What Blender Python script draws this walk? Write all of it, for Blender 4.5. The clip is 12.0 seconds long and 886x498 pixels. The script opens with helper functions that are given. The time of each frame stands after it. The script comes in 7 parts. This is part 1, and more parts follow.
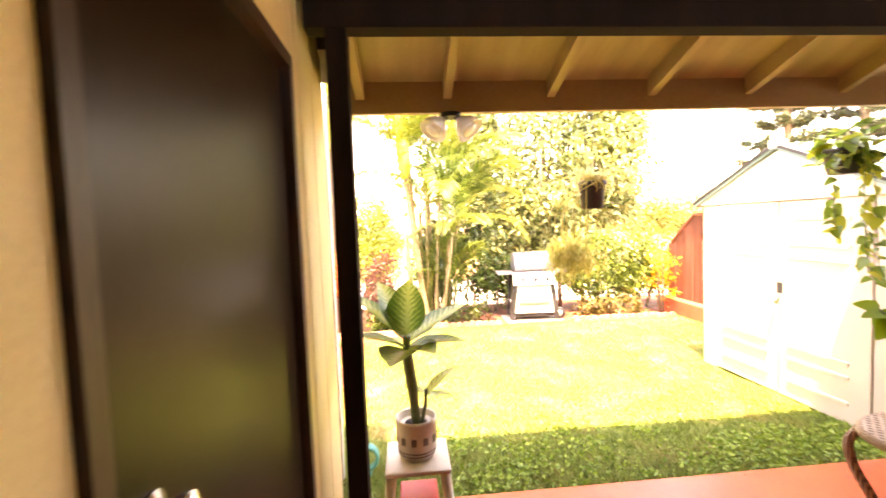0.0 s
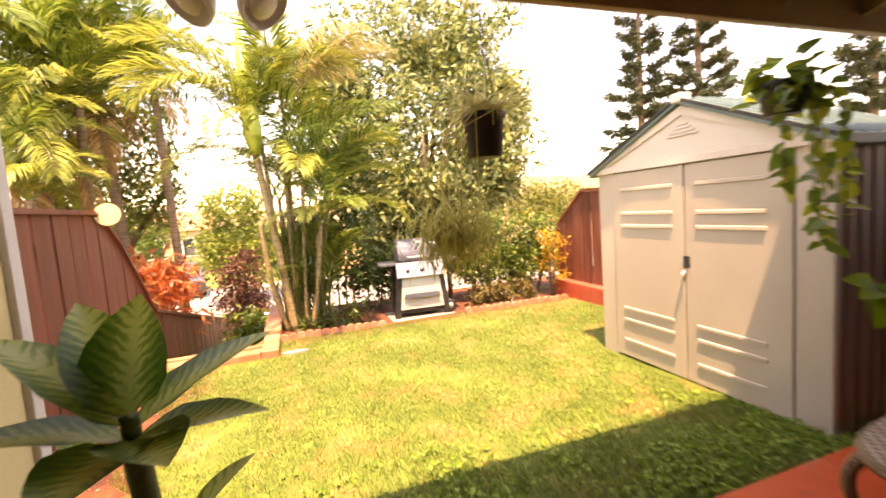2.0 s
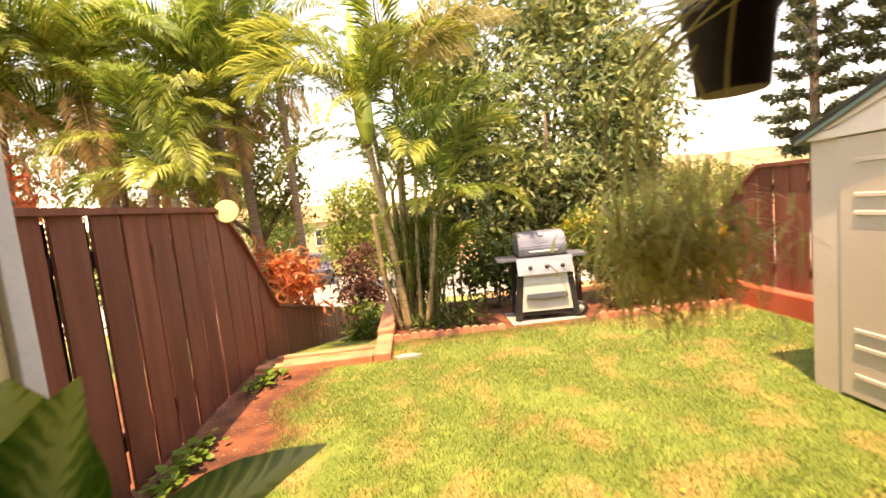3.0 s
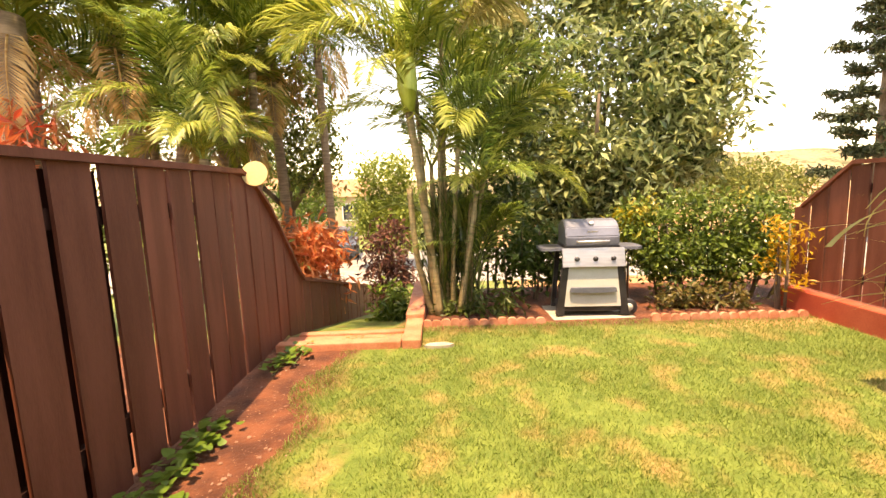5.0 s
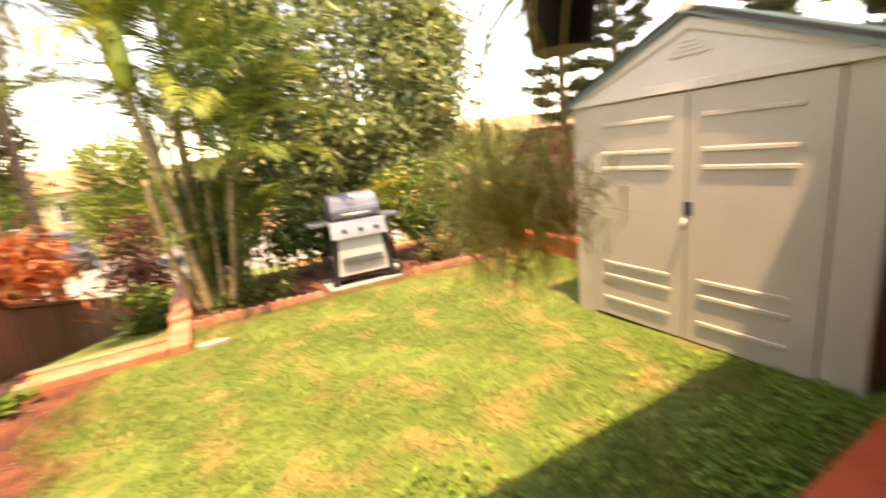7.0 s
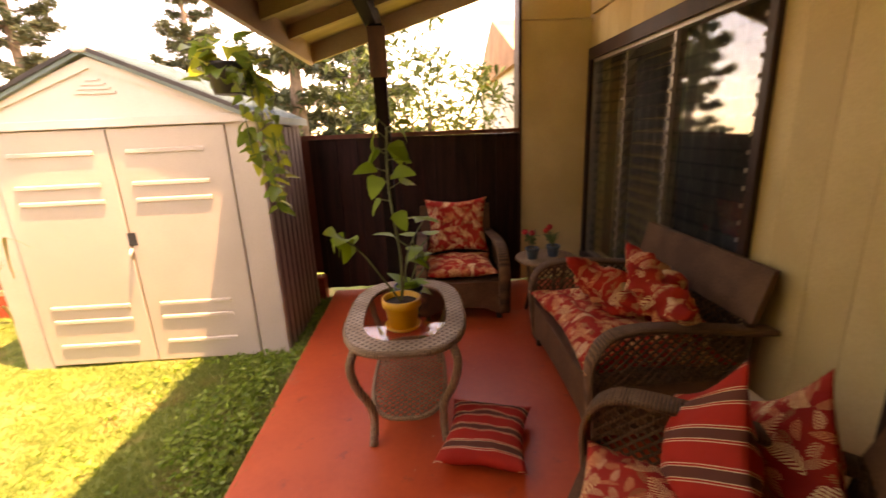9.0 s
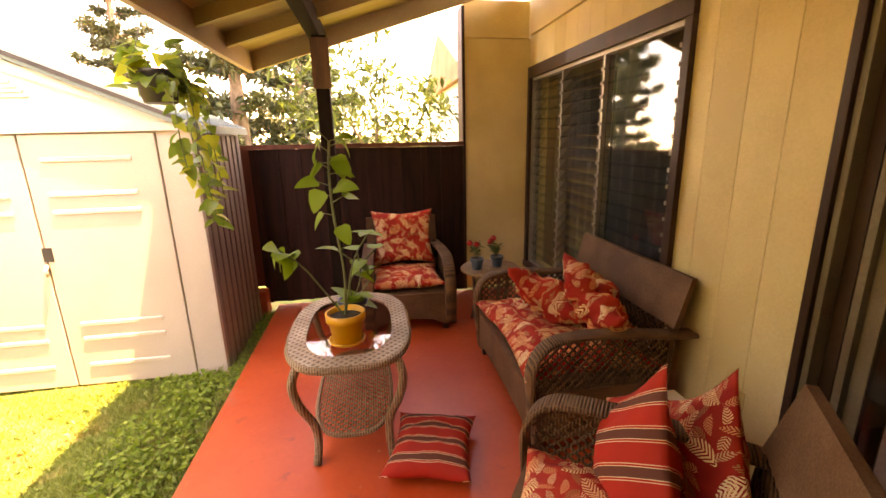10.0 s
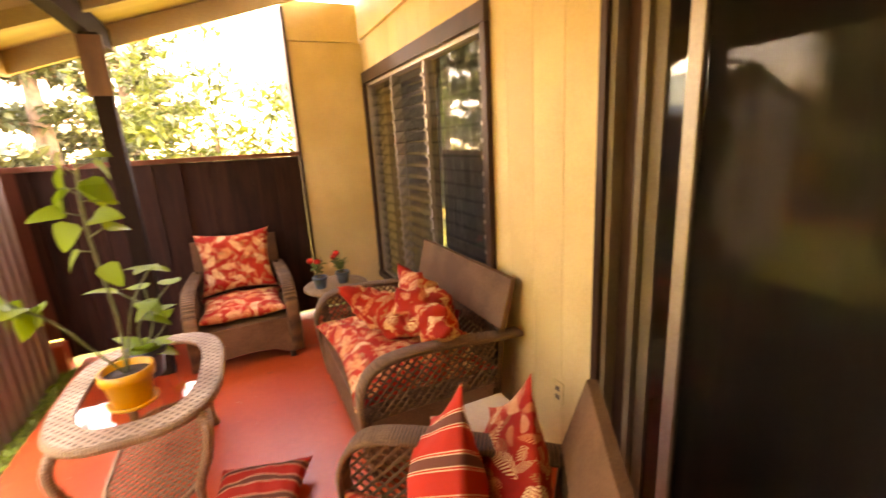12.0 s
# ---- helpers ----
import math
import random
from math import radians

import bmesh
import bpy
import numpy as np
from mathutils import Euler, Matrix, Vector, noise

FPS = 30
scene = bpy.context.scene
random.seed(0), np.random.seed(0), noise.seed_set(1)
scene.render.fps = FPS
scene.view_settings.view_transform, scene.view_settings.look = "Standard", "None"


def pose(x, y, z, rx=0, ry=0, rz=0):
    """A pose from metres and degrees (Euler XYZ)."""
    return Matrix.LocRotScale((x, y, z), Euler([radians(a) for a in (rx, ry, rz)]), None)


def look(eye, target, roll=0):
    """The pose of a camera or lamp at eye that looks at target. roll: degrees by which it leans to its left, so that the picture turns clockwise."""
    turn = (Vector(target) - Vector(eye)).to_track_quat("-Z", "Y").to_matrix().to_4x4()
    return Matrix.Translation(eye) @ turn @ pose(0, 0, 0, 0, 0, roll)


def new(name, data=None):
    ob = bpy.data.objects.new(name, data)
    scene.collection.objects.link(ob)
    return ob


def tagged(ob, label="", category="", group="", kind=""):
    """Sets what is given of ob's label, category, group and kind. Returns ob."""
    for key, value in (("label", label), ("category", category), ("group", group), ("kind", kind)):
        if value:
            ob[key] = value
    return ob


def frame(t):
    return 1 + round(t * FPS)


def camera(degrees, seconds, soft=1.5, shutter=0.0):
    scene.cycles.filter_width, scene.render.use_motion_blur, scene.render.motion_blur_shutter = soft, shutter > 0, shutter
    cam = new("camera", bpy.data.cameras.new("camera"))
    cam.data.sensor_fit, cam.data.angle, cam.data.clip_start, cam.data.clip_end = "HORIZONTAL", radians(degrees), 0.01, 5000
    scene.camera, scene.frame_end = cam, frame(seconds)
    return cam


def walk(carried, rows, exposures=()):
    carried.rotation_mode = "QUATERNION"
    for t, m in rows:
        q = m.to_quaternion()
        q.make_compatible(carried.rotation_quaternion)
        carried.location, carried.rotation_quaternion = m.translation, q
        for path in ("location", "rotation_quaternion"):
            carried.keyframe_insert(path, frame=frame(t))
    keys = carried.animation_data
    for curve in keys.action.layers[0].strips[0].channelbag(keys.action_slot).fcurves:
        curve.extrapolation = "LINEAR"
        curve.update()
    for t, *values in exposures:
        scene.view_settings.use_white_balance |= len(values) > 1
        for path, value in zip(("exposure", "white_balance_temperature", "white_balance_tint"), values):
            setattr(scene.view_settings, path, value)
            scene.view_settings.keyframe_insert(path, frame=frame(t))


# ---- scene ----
cam = camera(91.3, 12.0, shutter=0.6)
PATH = [
    (0, (0.597, 0.664, 1.547), (0.757, 2.654, 1.432), -2.2),
    (0.5, (0.642, 0.796, 1.568), (0.99, 2.761, 1.435), -3.7),
    (1, (0.676, 1.013, 1.524), (1.204, 2.936, 1.366), -3.8),
    (1.5, (0.782, 1.29, 1.452), (1.562, 3.123, 1.271), -5.8),
    (2, (0.97, 1.61, 1.428), (1.609, 3.496, 1.245), -4.2),
    (2.5, (1.038, 1.975, 1.421), (1.461, 3.921, 1.235), -5.4),
    (3, (1.043, 2.283, 1.444), (1.168, 4.27, 1.253), -5.7),
    (5, (0.894, 2.69, 1.404), (0.906, 4.672, 1.14), -2.0),
    (5.5, (0.886, 2.684, 1.401), (0.911, 4.665, 1.123), -2.3),
    (6, (0.902, 2.674, 1.415), (1.064, 4.642, 1.1), -3.6),
    (6.5, (0.947, 2.599, 1.41), (1.469, 4.504, 1.097), -5.9),
    (7, (1.004, 2.414, 1.446), (1.928, 4.13, 0.993), -6.1),
    (7.5, (0.934, 2.2, 1.312), (2.407, 3.474, 0.858), -6.2),
    (7.7, (0.941, 2.174, 1.314), (2.585, 3.215, 0.851), -6.3),
    (9.3, (0.741, 2.055, 1.542), (2.665, 1.877, 1.027), -1.6),
    (9.5, (0.742, 2.053, 1.543), (2.664, 1.828, 1.038), -1.2),
    (10, (0.736, 2.038, 1.546), (2.651, 1.739, 1.054), -1.4),
    (10.5, (0.734, 2.023, 1.548), (2.644, 1.671, 1.069), -1.9),
    (11, (0.724, 1.962, 1.554), (2.612, 1.506, 1.077), -2.8),
    (11.5, (0.749, 1.858, 1.558), (2.582, 1.225, 1.068), -3.1),
    (12, (0.798, 1.685, 1.548), (2.563, 0.881, 1.059), -3.4),
]
EXPOSURES = [(0, 5.1, 14500, 41), (0.5, 3.98, 15500, 43), (1.0, 3.72, 15800, 42), (1.5, 3.47, 15500, 42), (2.5, 2.83, 14200, 33), (3.2, 2.7, 14000, 30), (5.0, 2.52, 13600, 26), (6.5, 2.6, 13600, 26), (7.0, 2.65, 13400, 26), (7.7, 2.75, 14000, 31), (9.3, 3.85, 20500, 49), (10.5, 4.8, 23500, 45), (11.5, 5.3, 24000, 46), (12.0, 5.5, 24000, 47)]
walk(cam, [(t, look(eye, target, roll)) for t, eye, target, roll in PATH], EXPOSURES)

# ---- light ----
SUN_ELEVATION, SUN_AZIMUTH = radians(72.5), radians(200)  # azimuth clockwise from +y
world = bpy.data.worlds.new("world")
scene.world = world
world.use_nodes = True
sky = world.node_tree.nodes.new("ShaderNodeTexSky")
sky.sky_type, sky.sun_disc = "NISHITA", False
sky.sun_elevation, sky.sun_rotation = SUN_ELEVATION, SUN_AZIMUTH
sky.dust_density, sky.air_density = 0.6, 1.0
backdrop_node = world.node_tree.nodes["Background"]
world.node_tree.links.new(sky.outputs[0], backdrop_node.inputs[0])
backdrop_node.inputs[1].default_value = 0.15
sun = new("sun", bpy.data.lights.new("sun", "SUN"))
sun.data.energy, sun.data.angle, sun.data.color = 1.9, radians(0.8), (1.0, 0.94, 0.84)
sun_way = Vector((math.sin(SUN_AZIMUTH) * math.cos(SUN_ELEVATION), math.cos(SUN_AZIMUTH) * math.cos(SUN_ELEVATION), math.sin(SUN_ELEVATION)))
sun.matrix_world = look(sun_way * 30, (0, 0, 0))


# ---- materials ----
def surface(name, dark, light, rough=0.6, scale=6.0, grain=60.0, bump=0.2, metal=0.0, spread=0.0, stretch=(1, 1, 1), specular=0.5, fine=0.35):
    """Two-scale noise colour between dark and light, with fine relief; spread varies it from object to object."""
    m = bpy.data.materials.new(name)
    m.use_nodes = True
    n, l = m.node_tree.nodes, m.node_tree.links
    bsdf = n["Principled BSDF"]
    co = n.new("ShaderNodeTexCoord")
    mp = n.new("ShaderNodeMapping")
    mp.inputs["Scale"].default_value = stretch
    l.new(co.outputs["Object"], mp.inputs[0])
    info = n.new("ShaderNodeObjectInfo")
    shift = n.new("ShaderNodeVectorMath")
    shift.operation = "ADD"
    wide = n.new("ShaderNodeMath")
    wide.operation, wide.inputs[1].default_value = "MULTIPLY", 37.0
    l.new(info.outputs["Random"], wide.inputs[0])
    l.new(mp.outputs[0], shift.inputs[0])
    l.new(wide.outputs[0], shift.inputs[1])
    a, b = n.new("ShaderNodeTexNoise"), n.new("ShaderNodeTexNoise")
    a.inputs["Scale"].default_value, b.inputs["Scale"].default_value = scale, grain
    a.inputs["Detail"].default_value, b.inputs["Detail"].default_value = 4, 3
    l.new(shift.outputs[0], a.inputs["Vector"])
    l.new(shift.outputs[0], b.inputs["Vector"])
    mix = n.new("ShaderNodeMath")
    mix.operation = "MULTIPLY_ADD"
    mix.inputs[1].default_value = fine
    l.new(b.outputs["Fac"], mix.inputs[0])
    l.new(a.outputs["Fac"], mix.inputs[2])
    ramp = n.new("ShaderNodeValToRGB")
    ramp.color_ramp.elements[0].position, ramp.color_ramp.elements[1].position = 0.35 + fine / 2, 0.65 + fine / 2
    ramp.color_ramp.elements[0].color, ramp.color_ramp.elements[1].color = (*dark, 1), (*light, 1)
    l.new(mix.outputs[0], ramp.inputs[0])
    out = ramp.outputs[0]
    if spread:
        hsv = n.new("ShaderNodeHueSaturation")
        rng = n.new("ShaderNodeMapRange")
        rng.inputs["To Min"].default_value, rng.inputs["To Max"].default_value = 1 - spread, 1 + spread
        l.new(info.outputs["Random"], rng.inputs["Value"])
        l.new(rng.outputs[0], hsv.inputs["Value"])
        l.new(out, hsv.inputs["Color"])
        out = hsv.outputs[0]
    l.new(out, bsdf.inputs["Base Color"])
    if bump:
        bp = n.new("ShaderNodeBump")
        bp.inputs["Strength"].default_value, bp.inputs["Distance"].default_value = bump, 0.01
        l.new(mix.outputs[0], bp.inputs["Height"])
        l.new(bp.outputs[0], bsdf.inputs["Normal"])
    rr = n.new("ShaderNodeMapRange")
    rr.inputs["To Min"].default_value, rr.inputs["To Max"].default_value = max(rough - 0.08, 0.02), min(rough + 0.1, 1)
    l.new(a.outputs["Fac"], rr.inputs["Value"])
    l.new(rr.outputs[0], bsdf.inputs["Roughness"])
    bsdf.inputs["Metallic"].default_value = metal
    bsdf.inputs["Specular IOR Level"].default_value = specular
    return m


def leafy(name, dark, light, rough=0.45, through_light=0.35):
    """Leaves: colour varies from leaf to leaf, and some light passes through."""
    m = bpy.data.materials.new(name)
    m.use_nodes = True
    n, l = m.node_tree.nodes, m.node_tree.links
    bsdf, out = n["Principled BSDF"], n["Material Output"]
    geo, info = n.new("ShaderNodeNewGeometry"), n.new("ShaderNodeObjectInfo")
    ramp = n.new("ShaderNodeValToRGB")
    ramp.color_ramp.elements[0].color, ramp.color_ramp.elements[1].color = (*dark, 1), (*light, 1)
    l.new(geo.outputs["Random Per Island"], ramp.inputs[0])
    l.new(ramp.outputs[0], bsdf.inputs["Base Color"])
    bsdf.inputs["Roughness"].default_value = rough
    glow = n.new("ShaderNodeBsdfTranslucent")
    l.new(ramp.outputs[0], glow.inputs["Color"])
    mix = n.new("ShaderNodeMixShader")
    mix.inputs[0].default_value = through_light
    l.new(bsdf.outputs[0], mix.inputs[1])
    l.new(glow.outputs[0], mix.inputs[2])
    l.new(mix.outputs[0], out.inputs["Surface"])
    return m


def plain(name, color, rough=0.5, metal=0.0):
    m = bpy.data.materials.new(name)
    m.use_nodes = True
    b = m.node_tree.nodes["Principled BSDF"]
    b.inputs["Base Color"].default_value, b.inputs["Roughness"].default_value, b.inputs["Metallic"].default_value = (*color, 1), rough, metal
    return m


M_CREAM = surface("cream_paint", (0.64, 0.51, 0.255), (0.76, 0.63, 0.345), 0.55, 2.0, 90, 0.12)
# Ceiling, rafters and barge board: a deeper tone than the wall cream.
M_SOFFIT = surface("soffit_cream_deeper", (0.35, 0.25, 0.125), (0.46, 0.34, 0.18), 0.6, 2.0, 80, 0.12, stretch=(4, 0.6, 1))
M_FASCIA = surface("fascia_paint", (0.31, 0.19, 0.10), (0.42, 0.27, 0.155), 0.6, 2.0, 70, 0.15, stretch=(0.6, 4, 1))
M_BROWN = surface("dark_brown_paint", (0.030, 0.014, 0.009), (0.060, 0.028, 0.018), 0.45, 3.0, 60, 0.15, stretch=(3, 3, 0.5), specular=0.3)
M_POST = surface("near_black_paint", (0.010, 0.006, 0.004), (0.018, 0.010, 0.007), 0.85, 3.0, 60, 0.15, stretch=(3, 3, 0.5), specular=0.12)
M_DOOR = surface("door_paint", (0.014, 0.007, 0.004), (0.024, 0.012, 0.007), 0.30, 1.5, 60, 0.03, stretch=(3, 3, 0.4), specular=0.12)
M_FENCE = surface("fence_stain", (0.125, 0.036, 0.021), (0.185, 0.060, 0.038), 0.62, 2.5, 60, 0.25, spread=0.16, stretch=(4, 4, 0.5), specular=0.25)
# Darker fence stain: shade under the roof and behind boards is in its colour.
M_FENCE_SHADED = surface("fence_stain_shaded", (0.020, 0.007, 0.005), (0.044, 0.016, 0.011), 0.7, 4.0, 60, 0.35, spread=0.22, stretch=(4, 4, 0.5), specular=0.2)
M_RED = surface("red_floor_paint", (0.52, 0.060, 0.017), (0.66, 0.100, 0.032), 0.38, 1.3, 30, 0.08, fine=0.2)
def wear_and_sheen(m, color, scale, lo, hi, rough=None):
    """Patches of another tone over a painted surface: wear, and gloss painted in as colour."""
    n, l = m.node_tree.nodes, m.node_tree.links
    bsdf = n["Principled BSDF"]
    old = bsdf.inputs["Base Color"].links[0].from_socket
    geo, t, r, k = n.new("ShaderNodeNewGeometry"), n.new("ShaderNodeTexNoise"), n.new("ShaderNodeMapRange"), n.new("ShaderNodeMix")
    t.inputs["Scale"].default_value, t.inputs["Detail"].default_value, t.inputs["Roughness"].default_value = scale, 8, 0.65
    l.new(geo.outputs["Position"], t.inputs["Vector"])
    r.inputs["From Min"].default_value, r.inputs["From Max"].default_value = lo, hi
    l.new(t.outputs["Fac"], r.inputs["Value"])
    k.data_type = "RGBA"
    l.new(r.outputs[0], k.inputs[0])
    l.new(old, k.inputs[6])
    k.inputs[7].default_value = (*color, 1)
    l.new(k.outputs[2], bsdf.inputs["Base Color"])


# broad pale patches: worn paint together with painted-in floor reflection
wear_and_sheen(M_RED, (0.46, 0.17, 0.12), 1.7, 0.62, 0.80)
wear_and_sheen(M_RED, (0.60, 0.30, 0.20), 14.0, 0.68, 0.74)
wear_and_sheen(M_RED, (0.30, 0.05, 0.03), 6.0, 0.62, 0.75)
M_REDWALL = surface("red_curb_paint", (0.40, 0.06, 0.03), (0.52, 0.10, 0.055), 0.6, 3, 60, 0.25)
M_CONCRETE = surface("concrete", (0.28, 0.25, 0.20), (0.42, 0.38, 0.31), 0.85, 4, 80, 0.4)
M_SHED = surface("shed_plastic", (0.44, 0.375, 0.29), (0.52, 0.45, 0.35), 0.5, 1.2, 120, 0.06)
# Side and back walls: a darker tone than the front walls and doors.
M_SHED_DARKER = surface("shed_plastic_darker", (0.17, 0.122, 0.092), (0.24, 0.175, 0.135), 0.5, 1.2, 120, 0.06)
M_SHED_TRIM = surface("shed_trim", (0.56, 0.49, 0.40), (0.64, 0.57, 0.47), 0.5, 1.5, 120, 0.05)
M_SHED_ROOF = surface("shed_roof", (0.10, 0.17, 0.155), (0.17, 0.25, 0.23), 0.4, 2, 80, 0.15)
M_BRICK = surface("brick", (0.36, 0.11, 0.05), (0.52, 0.21, 0.11), 0.85, 6, 70, 0.5, spread=0.2)
M_EDGING = surface("terracotta_edging", (0.42, 0.15, 0.08), (0.56, 0.27, 0.17), 0.8, 8, 80, 0.4, spread=0.15)
M_STEEL = surface("brushed_steel", (0.62, 0.62, 0.60), (0.74, 0.74, 0.72), 0.34, 3, 90, 0.05, metal=0.85, stretch=(1, 1, 12))
M_ALU = surface("aluminium", (0.34, 0.32, 0.28), (0.45, 0.43, 0.38), 0.42, 3, 90, 0.05, metal=0.6)
M_ALU_DULL = surface("dull_aluminium", (0.15, 0.125, 0.085), (0.22, 0.19, 0.135), 0.5, 3, 90, 0.05, metal=0.3)
M_BLACK = surface("black_plastic", (0.012, 0.012, 0.013), (0.03, 0.03, 0.032), 0.45, 6, 90, 0.1)
M_CHROME = plain("chrome", (0.75, 0.74, 0.72), 0.18, 1.0)


# ---- building helpers ----
def box(bm, x0, x1, y0, y1, z0, z1, bevel=0.0):
    c = bmesh.ops.create_cube(bm, size=1.0, matrix=Matrix.Translation(((x0 + x1) / 2, (y0 + y1) / 2, (z0 + z1) / 2)) @ Matrix.Diagonal((abs(x1 - x0), abs(y1 - y0), abs(z1 - z0), 1)))
    if bevel:
        edges = {e for v in c["verts"] for e in v.link_edges}
        bmesh.ops.bevel(bm, geom=list(edges), offset=bevel, segments=2, affect="EDGES", profile=0.6)
    return bm


def a_box(*a, **k):
    return box(bmesh.new(), *a, **k)


def prism(bm, outline, axis, lo, hi):
    """A polygon drawn in the two other axes, pushed from lo to hi along axis ('x', 'y' or 'z')."""
    put = {"x": lambda p, v: (v, p[0], p[1]), "y": lambda p, v: (p[0], v, p[1]), "z": lambda p, v: (p[0], p[1], v)}[axis]
    a = [bm.verts.new(put(p, lo)) for p in outline]
    b = [bm.verts.new(put(p, hi)) for p in outline]
    k = len(a)
    faces = [bm.faces.new(a), bm.faces.new(b[::-1])] + [bm.faces.new((a[i], a[(i + 1) % k], b[(i + 1) % k], b[i])) for i in range(k)]
    bmesh.ops.recalc_face_normals(bm, faces=faces)
    return bm


def tube(bm, points, radii, sides=8, caps=True, flat=1.0):
    """A round bar along points; radii one number or one a point."""
    pts = [Vector(p) for p in points]
    if not isinstance(radii, (list, tuple)):
        radii = [radii] * len(pts)
    rings, up = [], None
    for i, p in enumerate(pts):
        way = (pts[min(i + 1, len(pts) - 1)] - pts[max(i - 1, 0)]).normalized()
        if up is None:
            up = Vector((0, 0, 1)) if abs(way.z) < 0.9 else Vector((1, 0, 0))
        side = way.cross(up).normalized()
        up = side.cross(way).normalized()
        rings.append([bm.verts.new(p + (side * math.cos(a) + up * math.sin(a) * flat) * radii[i]) for a in (2 * math.pi * k / sides for k in range(sides))])
    for a, b in zip(rings, rings[1:]):
        for k in range(sides):
            f = bm.faces.new((a[k], a[(k + 1) % sides], b[(k + 1) % sides], b[k]))
            f.smooth = True
    if caps:
        bm.faces.new(rings[0][::-1])
        bm.faces.new(rings[-1])
    return bm


def lathe(bm, profile, sides=24, centre=(0, 0, 0)):
    """Turns (radius, height) pairs round the z axis."""
    rings = []
    for r, z in profile:
        rings.append([bm.verts.new((centre[0] + r * math.cos(a), centre[1] + r * math.sin(a), centre[2] + z)) for a in (2 * math.pi * k / sides for k in range(sides))])
    for a, b in zip(rings, rings[1:]):
        for k in range(sides):
            f = bm.faces.new((a[k], a[(k + 1) % sides], b[(k + 1) % sides], b[k]))
            f.smooth = True
    bm.faces.new(rings[0][::-1])
    bm.faces.new(rings[-1])
    return bm


def thing(name, label, category, at=(0, 0, 0), rz=0, group="", kind=""):
    ob = new(name)
    ob.matrix_world = pose(*at, 0, 0, rz)
    return tagged(ob, label, category, group, kind)


def mesh_of(name, bm, material):
    me = bpy.data.meshes.new(name)
    bmesh.ops.recalc_face_normals(bm, faces=bm.faces)
    bm.to_mesh(me)
    bm.free()
    me.materials.append(material)
    return me


def part(name, bm, material, parent, label="", at=None, m=None):
    """One mesh object under a thing or a part, drawn in its parent's coordinates. bm: a bmesh, or a mesh made before."""
    me = bm if isinstance(bm, bpy.types.Mesh) else mesh_of(name, bm, material)
    ob = new(name, me)
    ob.parent = parent
    if m is not None:
        ob.matrix_basis = m
    elif at is not None:
        ob.location = at
    return tagged(ob, label) if label else ob


def setting(name, bm, material, label, category):
    return tagged(new(name, mesh_of(name, bm, material)), label, category, kind="structure")


# ---- ground ----
PATCH_SCALE, PATCH_LO, PATCH_HI = 2.9, 0.50, 0.80  # dry spots in the lawn


def ground_height(x, y):
    """Level lawn, falling towards the street beyond the bed."""
    def ease(v, a, b):
        u = min(max((v - a) / (b - a), 0), 1)
        return u * u * (3 - 2 * u)
    edge = 7.1 + 1.9 * ease(x, 0.35, 0.6)
    fall = max(0.0, y - edge) * 0.24
    z = -0.05 - min(fall, 1.7)
    if -0.1 < x < 4.8 and 3.1 < y < 7.1:
        z += 0.012 * noise.noise(Vector((x * 1.5, y * 1.5, 0)))
    return z


def axis_steps(lo, hi, step, far):
    near = list(np.arange(lo, hi + 1e-6, step))
    out, gap, low, high = [], 0.3, lo, hi
    while high < far:
        high, low, gap = high + gap, low - gap, gap * 1.45
        out.append((low, high))
    return sorted([a for a, _ in out] + near + [b for _, b in out])


